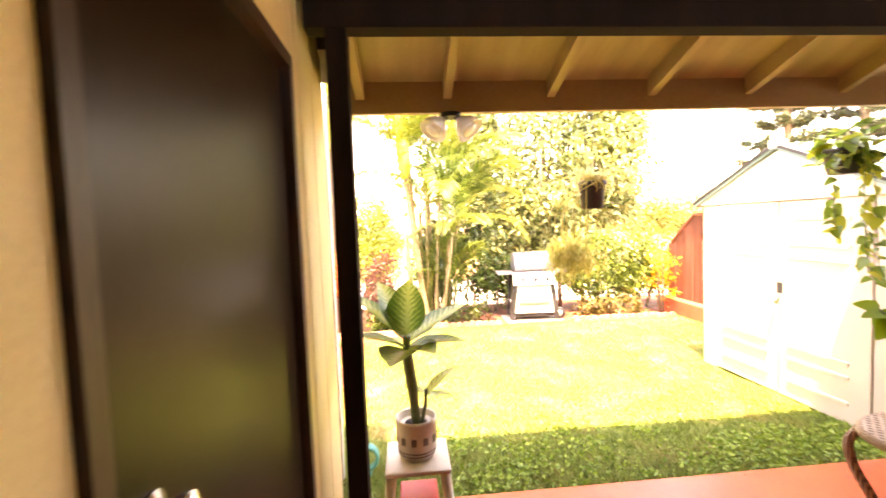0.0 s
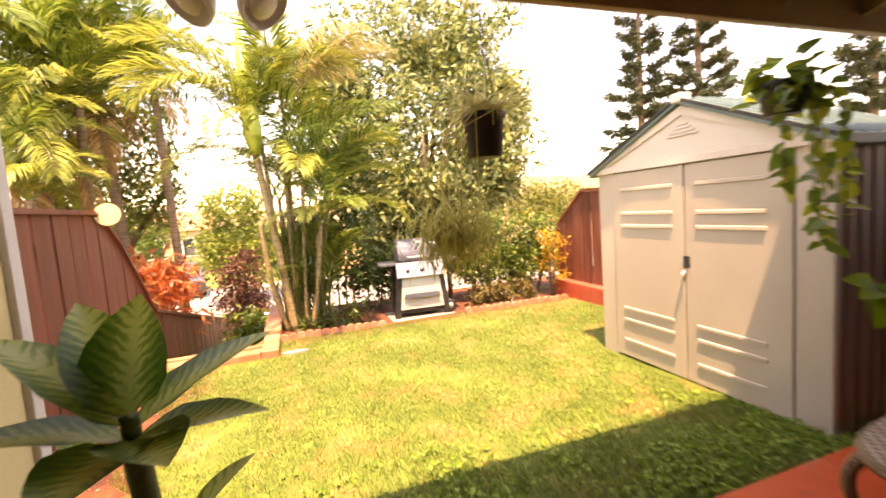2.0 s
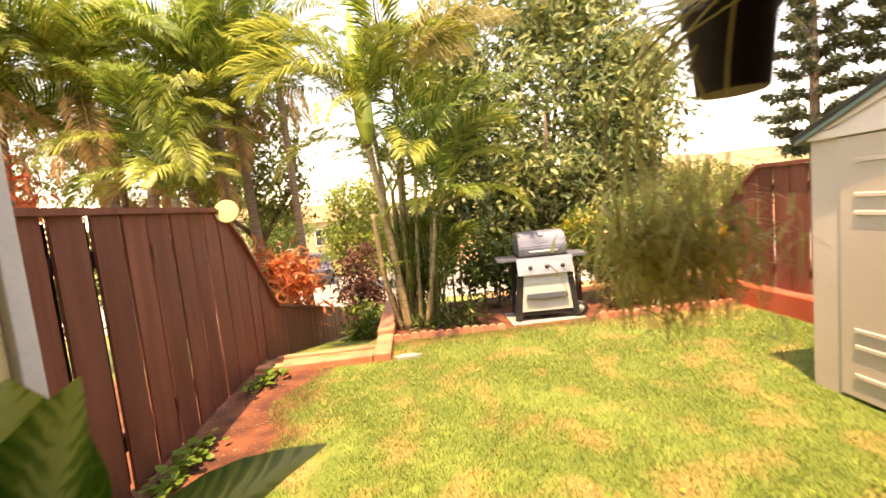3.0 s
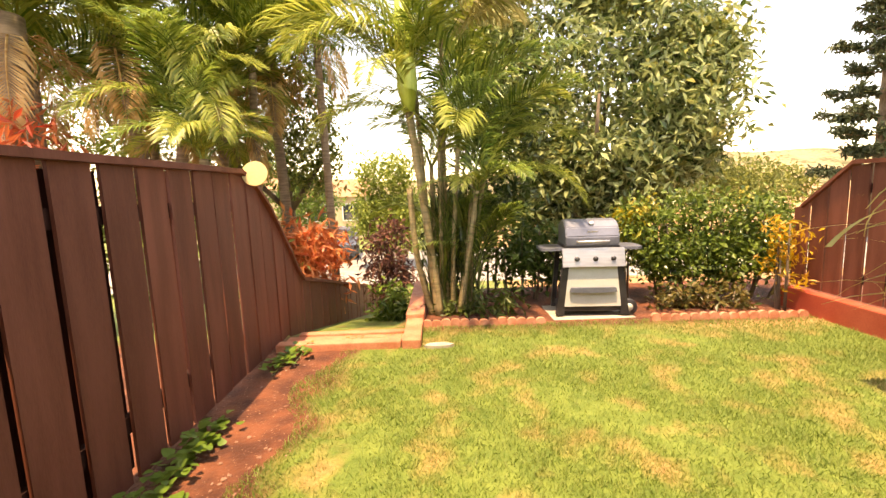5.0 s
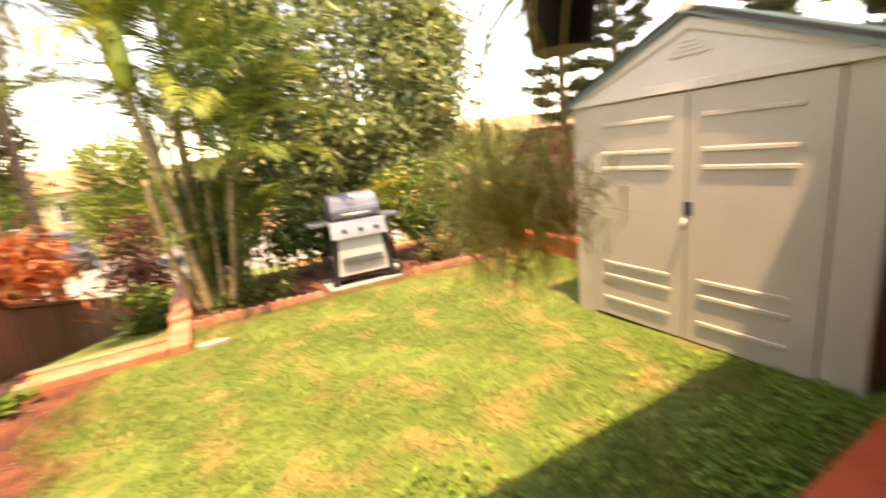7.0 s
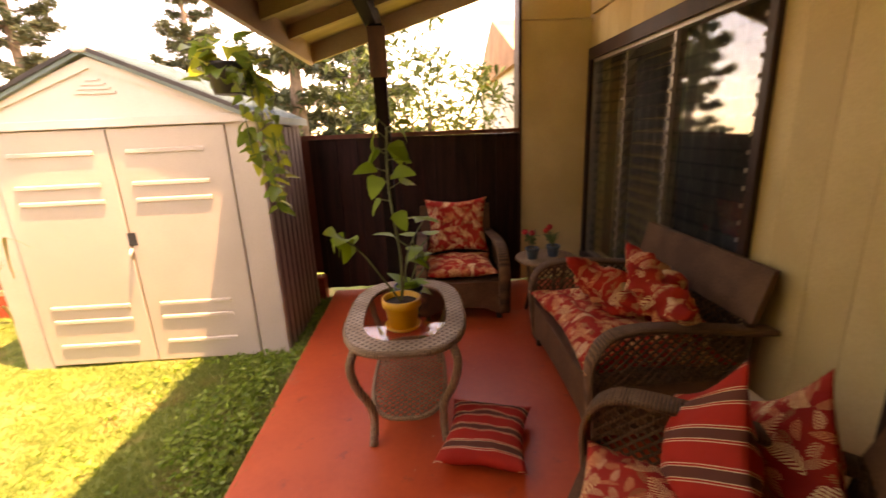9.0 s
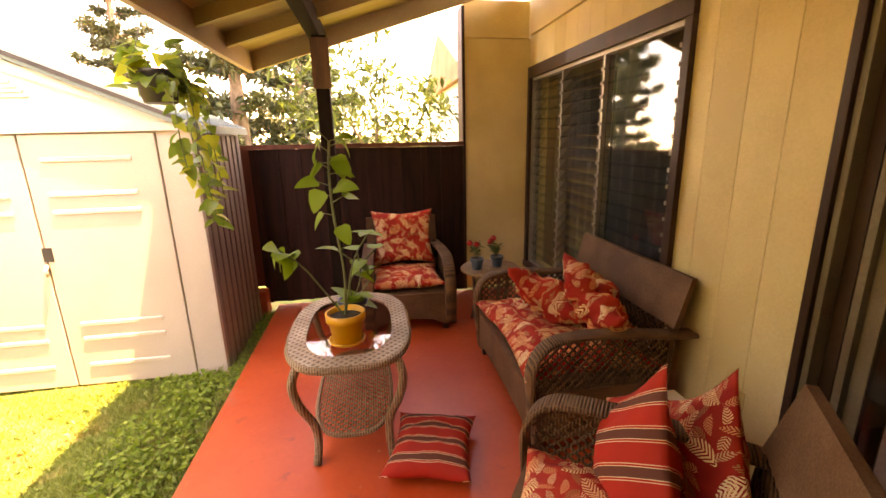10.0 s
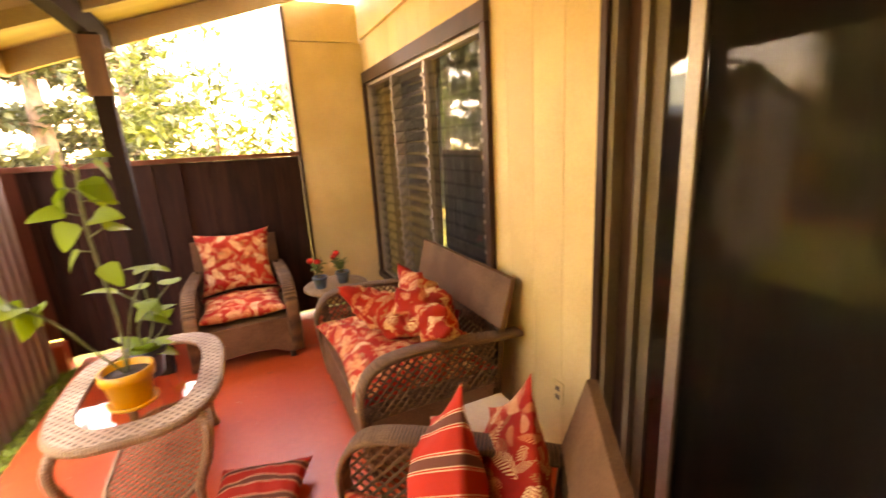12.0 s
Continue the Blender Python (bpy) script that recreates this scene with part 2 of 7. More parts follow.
def build_ground():
    xs, ys = axis_steps(-1.4, 5.4, 0.12, 900), axis_steps(3.0, 11.0, 0.12, 900)
    verts = [(x, y, ground_height(x, y)) for y in ys for x in xs]
    w = len(xs)
    faces = [(j * w + i, j * w + i + 1, (j + 1) * w + i + 1, (j + 1) * w + i) for j in range(len(ys) - 1) for i in range(w - 1)]
    me = bpy.data.meshes.new("ground")
    me.from_pydata(verts, [], faces)
    me.shade_smooth()
    m = bpy.data.materials.new("lawn_and_soil")
    m.use_nodes = True
    n, l = m.node_tree.nodes, m.node_tree.links
    geo = n.new("ShaderNodeNewGeometry")
    def tex(scale, detail=5):
        t = n.new("ShaderNodeTexNoise")
        t.inputs["Scale"].default_value, t.inputs["Detail"].default_value = scale, detail
        l.new(geo.outputs["Position"], t.inputs["Vector"])
        return t.outputs["Fac"]
    def ramp(value, lo, hi, a, b):
        r = n.new("ShaderNodeValToRGB")
        r.color_ramp.elements[0].position, r.color_ramp.elements[1].position = lo, hi
        r.color_ramp.elements[0].color, r.color_ramp.elements[1].color = (*a, 1), (*b, 1)
        l.new(value, r.inputs[0])
        return r.outputs[0]
    def math_node(op, a, b):
        k = n.new("ShaderNodeMath")
        k.operation, k.use_clamp = op, op == "MULTIPLY_ADD"
        for s, v in zip(k.inputs, (a, b)):
            if isinstance(v, (int, float)):
                s.default_value = v
            else:
                l.new(v, s)
        return k.outputs[0]
    def blend(f, a, b):
        k = n.new("ShaderNodeMix")
        k.data_type = "RGBA"
        l.new(f, k.inputs["Factor"])
        l.new(a, k.inputs[6])
        l.new(b, k.inputs[7])
        return k.outputs[2]
    grass = ramp(tex(9), 0.3, 0.7, (0.070, 0.120, 0.018), (0.150, 0.205, 0.040))
    dry = ramp(tex(30), 0.3, 0.7, (0.30, 0.135, 0.058), (0.46, 0.27, 0.12))
    soil = blend(ramp(tex(60, 2), 0.66, 0.70, (0, 0, 0), (1, 1, 1)), ramp(tex(5, 8), 0.35, 0.65, (0.070, 0.020, 0.009), (0.18, 0.056, 0.025)), ramp(tex(3), 0.3, 0.7, (0.26, 0.12, 0.07), (0.40, 0.24, 0.16)))
    patches = ramp(tex(PATCH_SCALE), PATCH_LO, PATCH_HI, (0, 0, 0), (1, 1, 1))
    split = n.new("ShaderNodeSeparateXYZ")
    l.new(geo.outputs["Position"], split.inputs[0])
    wobble = math_node("MULTIPLY", math_node("SUBTRACT", tex(2.2), 0.5), 0.9)
    x, y = split.outputs[0], split.outputs[1]
    def mask(v, lo, hi):
        k = n.new("ShaderNodeMapRange")
        k.inputs["From Min"].default_value, k.inputs["From Max"].default_value = lo, hi
        l.new(v, k.inputs["Value"])
        return k.outputs[0]
    bare = mask(math_node("ADD", math_node("ADD", x, wobble), math_node("MULTIPLY", y, -0.03)), -0.08, -0.26)
    bed = mask(math_node("ADD", y, math_node("MULTIPLY", wobble, 0.4)), 7.0, 7.12)
    far = mask(y, 9.5, 11.5)
    soil_mask = math_node("MAXIMUM", math_node("MULTIPLY", bare, mask(y, 8.0, 7.4)), math_node("MULTIPLY", bed, math_node("SUBTRACT", 1.0, far)))
    soil_mask = math_node("MULTIPLY", soil_mask, math_node("MAXIMUM", mask(x, 0.3, 0.6), mask(y, 7.3, 6.9)))
    margin = math_node("MULTIPLY", mask(math_node("ADD", y, math_node("MULTIPLY", wobble, 0.7)), 6.70, 7.0), mask(x, 2.9, 3.4))
    color = blend(soil_mask, blend(math_node("MAXIMUM", patches, margin), grass, dry), soil)
    bsdf = n["Principled BSDF"]
    l.new(color, bsdf.inputs["Base Color"])
    bsdf.inputs["Roughness"].default_value = 0.95
    bp = n.new("ShaderNodeBump")
    bp.inputs["Strength"].default_value, bp.inputs["Distance"].default_value = 0.6, 0.03
    l.new(tex(45), bp.inputs["Height"])
    l.new(bp.outputs[0], bsdf.inputs["Normal"])
    me.materials.append(m)
    tagged(new("ground", me), "patchy green lawn with dry spots and bare red soil", "ground", kind="structure")


build_ground()

# ---- patio, house walls, closet, roof ----
WALL_Y, WALL_TOP = 0.47, 2.90
ROOF_Y, ROOF_LOW, ROOF_SLOPE = 3.0, 2.21, 0.306  # outer edge, its underside, rise a metre towards the house


def roof_z(y):
    return ROOF_LOW + (ROOF_Y - y) * ROOF_SLOPE


patio = setting("floor", a_box(0.0, 4.97, 0.30, 3.03, -0.40, 0.0, bevel=0.008), M_RED, "glossy red painted concrete patio slab, worn in places", "floor")

wall = thing("wall_south", "cream painted house wall of vertical grooved boards", "wall", kind="structure")
part("backing", box(box(box(box(box(bmesh.new(), 0.0, 0.32, 0.30, WALL_Y - 0.012, 0, WALL_TOP), 2.0, 2.84, 0.30, WALL_Y - 0.012, 0, WALL_TOP), 0.32, 2.0, 0.30, WALL_Y - 0.012, 2.06, WALL_TOP), 2.84, 5.2, 0.30, WALL_Y - 0.012, 0, 0.26), 2.84, 5.2, 0.30, WALL_Y - 0.012, 2.10, WALL_TOP), M_CREAM, wall)
part("board", a_box(4.96, 5.2, 0.30, WALL_Y, 0.26, 2.10), M_CREAM, wall)


def wall_boards():
    x = 2.02
    while x < 5.15:
        hi = min(x + 0.203, 5.15)
        spans = [(0.02, 2.47)] if hi <= 2.80 else [(0.02, 0.24), (2.2, 2.47)]
        if x < 2.80 < hi:
            part("board", a_box(x + 0.0008, 2.80, WALL_Y - 0.012, WALL_Y, 0.02, 2.47, bevel=0.003), M_CREAM, wall)
            spans = [(0.02, 0.24), (2.2, 2.47)]
            for a, b in spans:
                part("board", a_box(2.802, hi - 0.0008, WALL_Y - 0.012, WALL_Y, a, b, bevel=0.003), M_CREAM, wall)
        else:
            for a, b in spans:
                part("board", a_box(x + 0.0008, hi - 0.0008, WALL_Y - 0.012, WALL_Y, a, b, bevel=0.003), M_CREAM, wall)
        x += 0.203
    part("board", a_box(0.24, 2.07, WALL_Y - 0.012, WALL_Y, 2.14, 2.47), M_CREAM, wall)
    part("frieze", a_box(0.24, 5.0, WALL_Y - 0.012, WALL_Y + 0.022, 2.474, WALL_TOP), M_CREAM, wall)


wall_boards()
fin = thing("wall_east", "short cream wall that closes the patio's end", "wall", kind="structure")
part("panel", a_box(5.03, 5.20, WALL_Y + 0.003, 1.12, 0, 2.45), M_CREAM, fin)
part("cap", a_box(5.01, 5.22, WALL_Y + 0.025, 1.13, 2.452, 2.77), M_CREAM, fin)
part("corner_board", a_box(5.005, 5.215, 1.122, 1.15, 0, 2.72), M_BROWN, fin)

closet = thing("wall_west", "cream grooved wall of the storage closet", "wall", kind="structure")
for lo, hi in ((0.473, 0.66), (0.665, 0.86), (0.865, 1.06), (1.065, 1.16)):
    part("board", a_box(0.08, 0.22, lo, hi, 0, 2.75), M_CREAM, closet)
part("board", a_box(0.08, 0.22, 1.16, 2.19, 2.13, roof_z(2.19) + 0.135), M_CREAM, closet)
for lo, hi in ((2.19, 2.245), (2.25, 2.33), (2.335, 2.56), (2.565, 2.80)):
    part("board", a_box(0.08, 0.22, lo, hi, 0, roof_z(hi) + 0.135, bevel=0.003), M_CREAM, closet)
for lo, hi in ((2.805, 2.95), (2.955, 3.28)):
    part("board", a_box(-0.12, 0.125, lo, hi, 0, 2.4, bevel=0.003), M_CREAM, closet)
part("corner_trim", a_box(-0.12, 0.145, 3.282, 3.34, 0, 2.4, bevel=0.005), surface("pale_trim", (0.55, 0.53, 0.48), (0.66, 0.64, 0.60), 0.6, 3, 80, 0.2), closet, "pale grey weathered corner trim")
part("back", a_box(-1.2, -0.122, 3.28, 3.34, -0.2, 2.4), M_CREAM, closet)
part("closet_roof", a_box(-1.3, 0.06, 0.3, 3.40, 2.405, 2.44), M_BROWN, closet)

door = thing("door_1", "closed dark brown closet door with a round knob", "door", kind="structure")
part("leaf", a_box(0.16, 0.205, 1.205, 2.145, 0.01, 2.07, bevel=0.003), M_DOOR, door)
part("jamb", a_box(0.12, 0.235, 1.163, 1.20, 0, 2.08), M_BROWN, door)
part("jamb", a_box(0.12, 0.235, 2.15, 2.188, 0, 2.08), M_BROWN, door)
part("lintel", a_box(0.12, 0.235, 1.163, 2.188, 2.083, 2.127), M_BROWN, door)
bm = bmesh.new()
lathe(bm, [(0.032, 0), (0.032, 0.006), (0.012, 0.012), (0.012, 0.03), (0.022, 0.034), (0.028, 0.046), (0.026, 0.058), (0.014, 0.064)], 20)
part("knob", bm, M_CHROME, door, "round bright metal knob", m=pose(0.205, 1.31, 1.14, 0, 90, 0))



def slope_bar(bm, x0, x1, y0, y1, lo, hi):
    return prism(bm, [(y0, roof_z(y0) + lo), (y1, roof_z(y1) + lo), (y1, roof_z(y1) + hi), (y0, roof_z(y0) + hi)], "x", x0, x1)


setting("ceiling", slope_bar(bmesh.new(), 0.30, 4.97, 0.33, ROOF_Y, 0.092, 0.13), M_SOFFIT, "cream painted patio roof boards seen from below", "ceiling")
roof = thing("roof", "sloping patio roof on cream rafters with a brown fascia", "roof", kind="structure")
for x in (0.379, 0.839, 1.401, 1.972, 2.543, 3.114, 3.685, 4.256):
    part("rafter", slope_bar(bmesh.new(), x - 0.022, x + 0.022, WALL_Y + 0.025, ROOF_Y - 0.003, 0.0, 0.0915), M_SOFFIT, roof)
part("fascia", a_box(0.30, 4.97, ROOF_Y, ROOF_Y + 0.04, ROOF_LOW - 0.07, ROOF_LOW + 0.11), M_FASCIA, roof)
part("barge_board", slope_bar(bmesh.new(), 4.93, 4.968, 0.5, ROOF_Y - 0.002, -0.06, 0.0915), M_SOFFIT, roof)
part("barge_board", slope_bar(bmesh.new(), 0.262, 0.298, 2.5, ROOF_Y + 0.04, -0.09, 0.14), M_BROWN, roof)
# Covering is carried unseen past the west edge to block leaking sun.
part("covering", slope_bar(bmesh.new(), -0.14, 5.0, 0.0, ROOF_Y + 0.08, 0.142, 0.17), M_BROWN, roof)
beam = thing("beam", "dark brown timber beam under the patio roof", "beam", kind="structure")
part("timber", a_box(0.24, 4.90, 2.36, 2.45, 2.30, 2.455, bevel=0.004), M_POST, beam)


def post(x, y, label):
    ob = thing("post", label, "post", (x, y, 0), kind="structure")
    part("shaft", a_box(-0.05, 0.05, -0.05, 0.05, 0, 2.298, bevel=0.005), M_POST, ob)
    return ob


q = post(4.30, 2.365, "dark brown timber post with a bracket under the beam")
part("bracket", a_box(-0.062, -0.0505, -0.065, 0.065, 1.93, 2.28, bevel=0.003), surface("bare_wood", (0.075, 0.032, 0.016), (0.17, 0.08, 0.04), 0.7, 3, 60, 0.3, stretch=(6, 6, 0.6)), q, "weathered wooden bracket plate")
p = thing("post", "dark brown timber corner post beside the closet", "post", (0.30, 2.41, 0), kind="structure")
part("shaft", a_box(0.018, 0.098, -0.05, 0.04, 0, 2.298, bevel=0.004), M_POST, p)


# ---- fences ----
def lerp_table(y, table):
    for (a, u), (b, v) in zip(table, table[1:]):
        if y <= b:
            return u + (v - u) * (y - a) / (b - a)
    return table[-1][1]


LEFT_TOP = [(3.4, 1.60), (6.25, 1.62), (6.5, 1.52), (6.75, 1.34), (7.0, 1.09), (7.25, 0.83), (7.45, 0.60), (7.62, 0.46), (15.0, -1.30)]


def left_fence():
    f = thing("fence", "red-brown stained board fence that sweeps down to a low run", "fence", (-0.72, 0, 0), kind="structure")
    y, k = 3.42, 0
    while y < 15.0:
        w = 0.225
        gap = (0.052, 0.046)[k % 2] if y < 5.0 else (0.034 if y < 6.1 else 0.028)
        lo = min(ground_height(-0.72, y), ground_height(-0.72, y + w)) + (0.03 if y < 7 else -0.05)
        a, b = lerp_table(y, LEFT_TOP) - 0.02, lerp_table(y + w, LEFT_TOP) - 0.02
        off = 0.004 * ((k * 7) % 3 - 1)
        part("board", prism(bmesh.new(), [(y, lo), (y + w, lo), (y + w, b), (y, a)], "x", -0.009 + off, 0.009 + off), M_FENCE, f)
        # Backing boards added, unseen, so the gaps look dark as in shade.
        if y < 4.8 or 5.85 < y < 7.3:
            part("back_board", a_box(-0.082, -0.062, y + w - 0.06, y + w + gap + 0.06, 0.0, min(1.56, lerp_table(y + w + 0.12, LEFT_TOP) - 0.05)), M_FENCE_SHADED, f)
        y += w + gap
        k += 1
    for (a, u), (b, v) in zip(LEFT_TOP, LEFT_TOP[1:]):
        part("cap_rail", prism(bmesh.new(), [(a, u - 0.018), (b, v - 0.018), (b, v + 0.02), (a, u + 0.02)], "x", -0.06, 0.045), M_FENCE, f)
    # rails behind the boards, coloured as if in shade
    part("rail", a_box(-0.06, -0.018, 3.42, 6.9, 0.22, 0.31), M_FENCE_SHADED, f)
    part("rail", a_box(-0.06, -0.018, 3.42, 6.5, 1.30, 1.39), M_FENCE_SHADED, f)
    for yy in (3.6, 5.4, 7.2):
        part("fence_post", a_box(-0.15, -0.062, yy, yy + 0.09, -0.1, lerp_table(yy + 0.09, LEFT_TOP) - 0.03), M_FENCE, f)


def right_fence():
    f = thing("fence", "red-brown board fence on a low red concrete curb", "fence", (4.97, 0, 0), kind="structure")
    top = [(1.16, 1.50), (3.0, 1.51), (6.93, 1.55), (7.50, 1.10), (9.0, 1.05)]
    y, k = 1.16, 0
    while y < 7.45:
        # under the patio roof the boards get the stain with shade in it
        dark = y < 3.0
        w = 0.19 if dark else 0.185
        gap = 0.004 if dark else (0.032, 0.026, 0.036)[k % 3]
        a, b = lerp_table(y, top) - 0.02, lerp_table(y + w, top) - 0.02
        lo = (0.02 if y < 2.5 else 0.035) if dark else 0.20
        part("board", prism(bmesh.new(), [(y, lo), (y + w, lo), (y + w, b), (y, a)], "x", -0.012, 0.012), M_FENCE_SHADED if dark else M_FENCE, f)
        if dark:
            part("batten", a_box(-0.028, -0.0125, y + w - 0.03, y + w + 0.03, lo, lerp_table(y, top) - 0.022), M_FENCE_SHADED, f)
        y += w + gap
        k += 1
    for (a, u), (b, v) in zip(top[:3], top[1:4]):
        part("cap_rail", prism(bmesh.new(), [(a, u - 0.018), (b, v - 0.018), (b, v + 0.02), (a, u + 0.02)], "x", -0.045, 0.06), M_FENCE, f)
    # rails behind the boards carry the same painted shade
    for z in (0.36, 1.25):
        part("rail", a_box(0.0135, 0.055, 1.2, 6.9, z, z + 0.09), M_FENCE_SHADED, f)
    part("curb", a_box(-0.14, -0.0, 3.1, 7.62, -0.25, 0.185, bevel=0.012), M_REDWALL, f, "red painted concrete curb")


left_fence()
right_fence()


# ---- storage shed ----
def shed():
    X, Y0, Y1, DEPTH, EAVE, PEAK = 3.76, 3.15, 5.07, 1.02, 1.64, 2.06
    s = thing("storage_shed", "beige plastic storage shed with closed double doors", "shed", (X, Y0, -0.06))
    W = Y1 - Y0
    e, p = EAVE + 0.06, PEAK + 0.06
    part("front_wall", a_box(0.0, 0.05, 0, 0.20, 0, e, bevel=0.006), M_SHED, s)
    part("front_wall", a_box(0.0, 0.05, W - 0.20, W, 0, e, bevel=0.006), M_SHED, s)
    part("lining", a_box(0.03, 0.05, 0.2, W - 0.2, 0.02, e), M_SHED, s)
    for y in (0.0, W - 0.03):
        side = part("side_wall", a_box(0.05, DEPTH, y, y + 0.03, 0, e), M_SHED_DARKER, s, "ribbed taupe side wall, darker than the front")
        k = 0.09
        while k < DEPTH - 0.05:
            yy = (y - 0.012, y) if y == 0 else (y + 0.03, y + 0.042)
            part("rib", a_box(k, k + 0.075, yy[0], yy[1], 0.02, e - 0.03, bevel=0.004), M_SHED_DARKER, side)
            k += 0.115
    part("back_wall", a_box(DEPTH - 0.03, DEPTH, 0.03, W - 0.03, 0, e), M_SHED_DARKER, s)
    g = part("gable", prism(bmesh.new(), [(0, e), (W, e), (W / 2, p)], "x", -0.012, 0.05), M_SHED_TRIM, s, "pale gable with a small vent")
    part("gable_trim", a_box(-0.03, -0.0125, 0, W, e - 0.005, e + 0.05, bevel=0.006), M_SHED_TRIM, g)
    for sgn in (0, 1):
        q = [(0.02, e + 0.055), (0.16, e + 0.055), (W / 2, p - 0.07), (W / 2, p - 0.005)]
        if sgn:
            q = [(W - a, b) for a, b in q]
        part("gable_trim", prism(bmesh.new(), q, "x", -0.028, -0.0125), M_SHED_TRIM, g)
    for i in range(4):
        half = 0.13 - 0.028 * i
        part("vent_slat", a_box(-0.022, -0.0125, W / 2 - half, W / 2 + half, e + 0.20 + i * 0.026, e + 0.213 + i * 0.026), M_SHED_TRIM, g)
    for sgn in (0, 1):
        q = [(-0.06, e - 0.02), (W / 2, p + 0.012), (W / 2, p + 0.055), (-0.06, e + 0.03)]
        if sgn:
            q = [(W - a, b) for a, b in q]
        rf = part("roof_panel", prism(bmesh.new(), q, "x", -0.06, DEPTH + 0.06), M_SHED_ROOF, s, "dark green-grey roof panel")
        for i in range(9):
            x = i * 0.115 + 0.02
            qq = [(a, b + (0.0555 if j < 2 else 0.065)) for j, (a, b) in enumerate([q[0], q[1], q[1], q[0]])]
            part("seam", prism(bmesh.new(), [(qq[0][0], q[3][1] + 0.001), (q[2][0], q[2][1] + 0.001), (q[2][0], q[2][1] + 0.012), (qq[0][0], q[3][1] + 0.012)], "x", x, x + 0.018), M_SHED_ROOF, rf)
    for sgn in (0, 1):
        q = [(-0.075, e + 0.004), (W / 2, p + 0.034), (W / 2, p + 0.062), (-0.075, e + 0.032)]
        if sgn:
            q = [(W - a, b) for a, b in q]
        part("rake_trim", prism(bmesh.new(), q, "x", -0.072, -0.0605), M_BLACK, s, "thin dark roof edge")
    part("ridge_cap", a_box(-0.075, 0.03, W / 2 - 0.05, W / 2 + 0.05, p + 0.015, p + 0.085, bevel=0.015), M_SHED_TRIM, s)
    for i in (0, 1):
        a, b = (0.205, W / 2 - 0.006) if i == 0 else (W / 2 + 0.006, W - 0.205)
        d = part("door", a_box(-0.012, 0.029, a, b, 0.03, e - 0.012, bevel=0.006), M_SHED, s)
        m0, m1 = (a + 0.15, b - 0.10) if i == 0 else (a + 0.10, b - 0.10)
        for z in (0.16, 0.35, 0.455, 1.20, 1.31, 1.52):
            part("groove", prism(bmesh.new(), [(-0.0125, z + 0.036), (-0.0215, z + 0.030), (-0.0225, z + 0.010), (-0.0125, z + 0.007)], "y", m0, m1), M_SHED, d)
    part("handle", a_box(-0.016, -0.0125, W / 2 - 0.045, W / 2 + 0.012, 0.91, 1.0), M_BLACK, s, "dark recessed handle")
    bm = bmesh.new()
    tube(bm, [(-0.02, W / 2 + 0.0, 0.885), (-0.045, W / 2, 0.86), (-0.03, W / 2, 0.82)], 0.012, 6)
    part("latch", bm, M_SHED_TRIM, s, "pale latch")


shed()

# ---- house openings ----
def glass(name, tint=(1, 1, 1), rough=0.02):
    m = bpy.data.materials.new(name)
    m.use_nodes = True
    b = m.node_tree.nodes["Principled BSDF"]
    b.inputs["Base Color"].default_value = (*tint, 1)
    b.inputs["Roughness"].default_value, b.inputs["Transmission Weight"].default_value, b.inputs["IOR"].default_value = rough, 1.0, 1.5
    return m


M_GLASS = glass("window_glass", (0.80, 0.85, 0.84))
M_SMOKED = glass("smoked_glass", (0.62, 0.47, 0.40))
M_ROOM = surface("dim_room_plaster", (0.20, 0.16, 0.11), (0.26, 0.21, 0.15), 0.8, 2, 60, 0.1)
# Added curtains: the dark colour stands for the unlit rooms.
M_CURTAIN = surface("dark_curtain", (0.05, 0.045, 0.04), (0.08, 0.075, 0.07), 0.9, 3, 90, 0.2)


def room():
    # Unseen rooms added behind the glass; their unlit gloom is in the colour.
    r = thing("wall_inner", "added beige walls of unseen rooms behind the windows, coloured dim", "wall", kind="structure")
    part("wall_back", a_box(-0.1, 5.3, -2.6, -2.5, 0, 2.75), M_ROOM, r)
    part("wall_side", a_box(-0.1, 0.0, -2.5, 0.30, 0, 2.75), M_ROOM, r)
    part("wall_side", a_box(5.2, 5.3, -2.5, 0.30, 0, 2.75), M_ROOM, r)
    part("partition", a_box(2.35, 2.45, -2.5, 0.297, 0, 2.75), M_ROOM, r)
    setting("floor_inner", a_box(-0.1, 5.3, -2.6, 0.297, -0.1, 0.0), M_ROOM, "added floor of the unseen rooms, coloured dim", "floor")
    setting("ceiling_inner", a_box(-0.1, 5.3, -2.6, 0.33, 2.752, 2.85), M_ROOM, "added ceiling of the unseen rooms, coloured dim", "ceiling")


room()


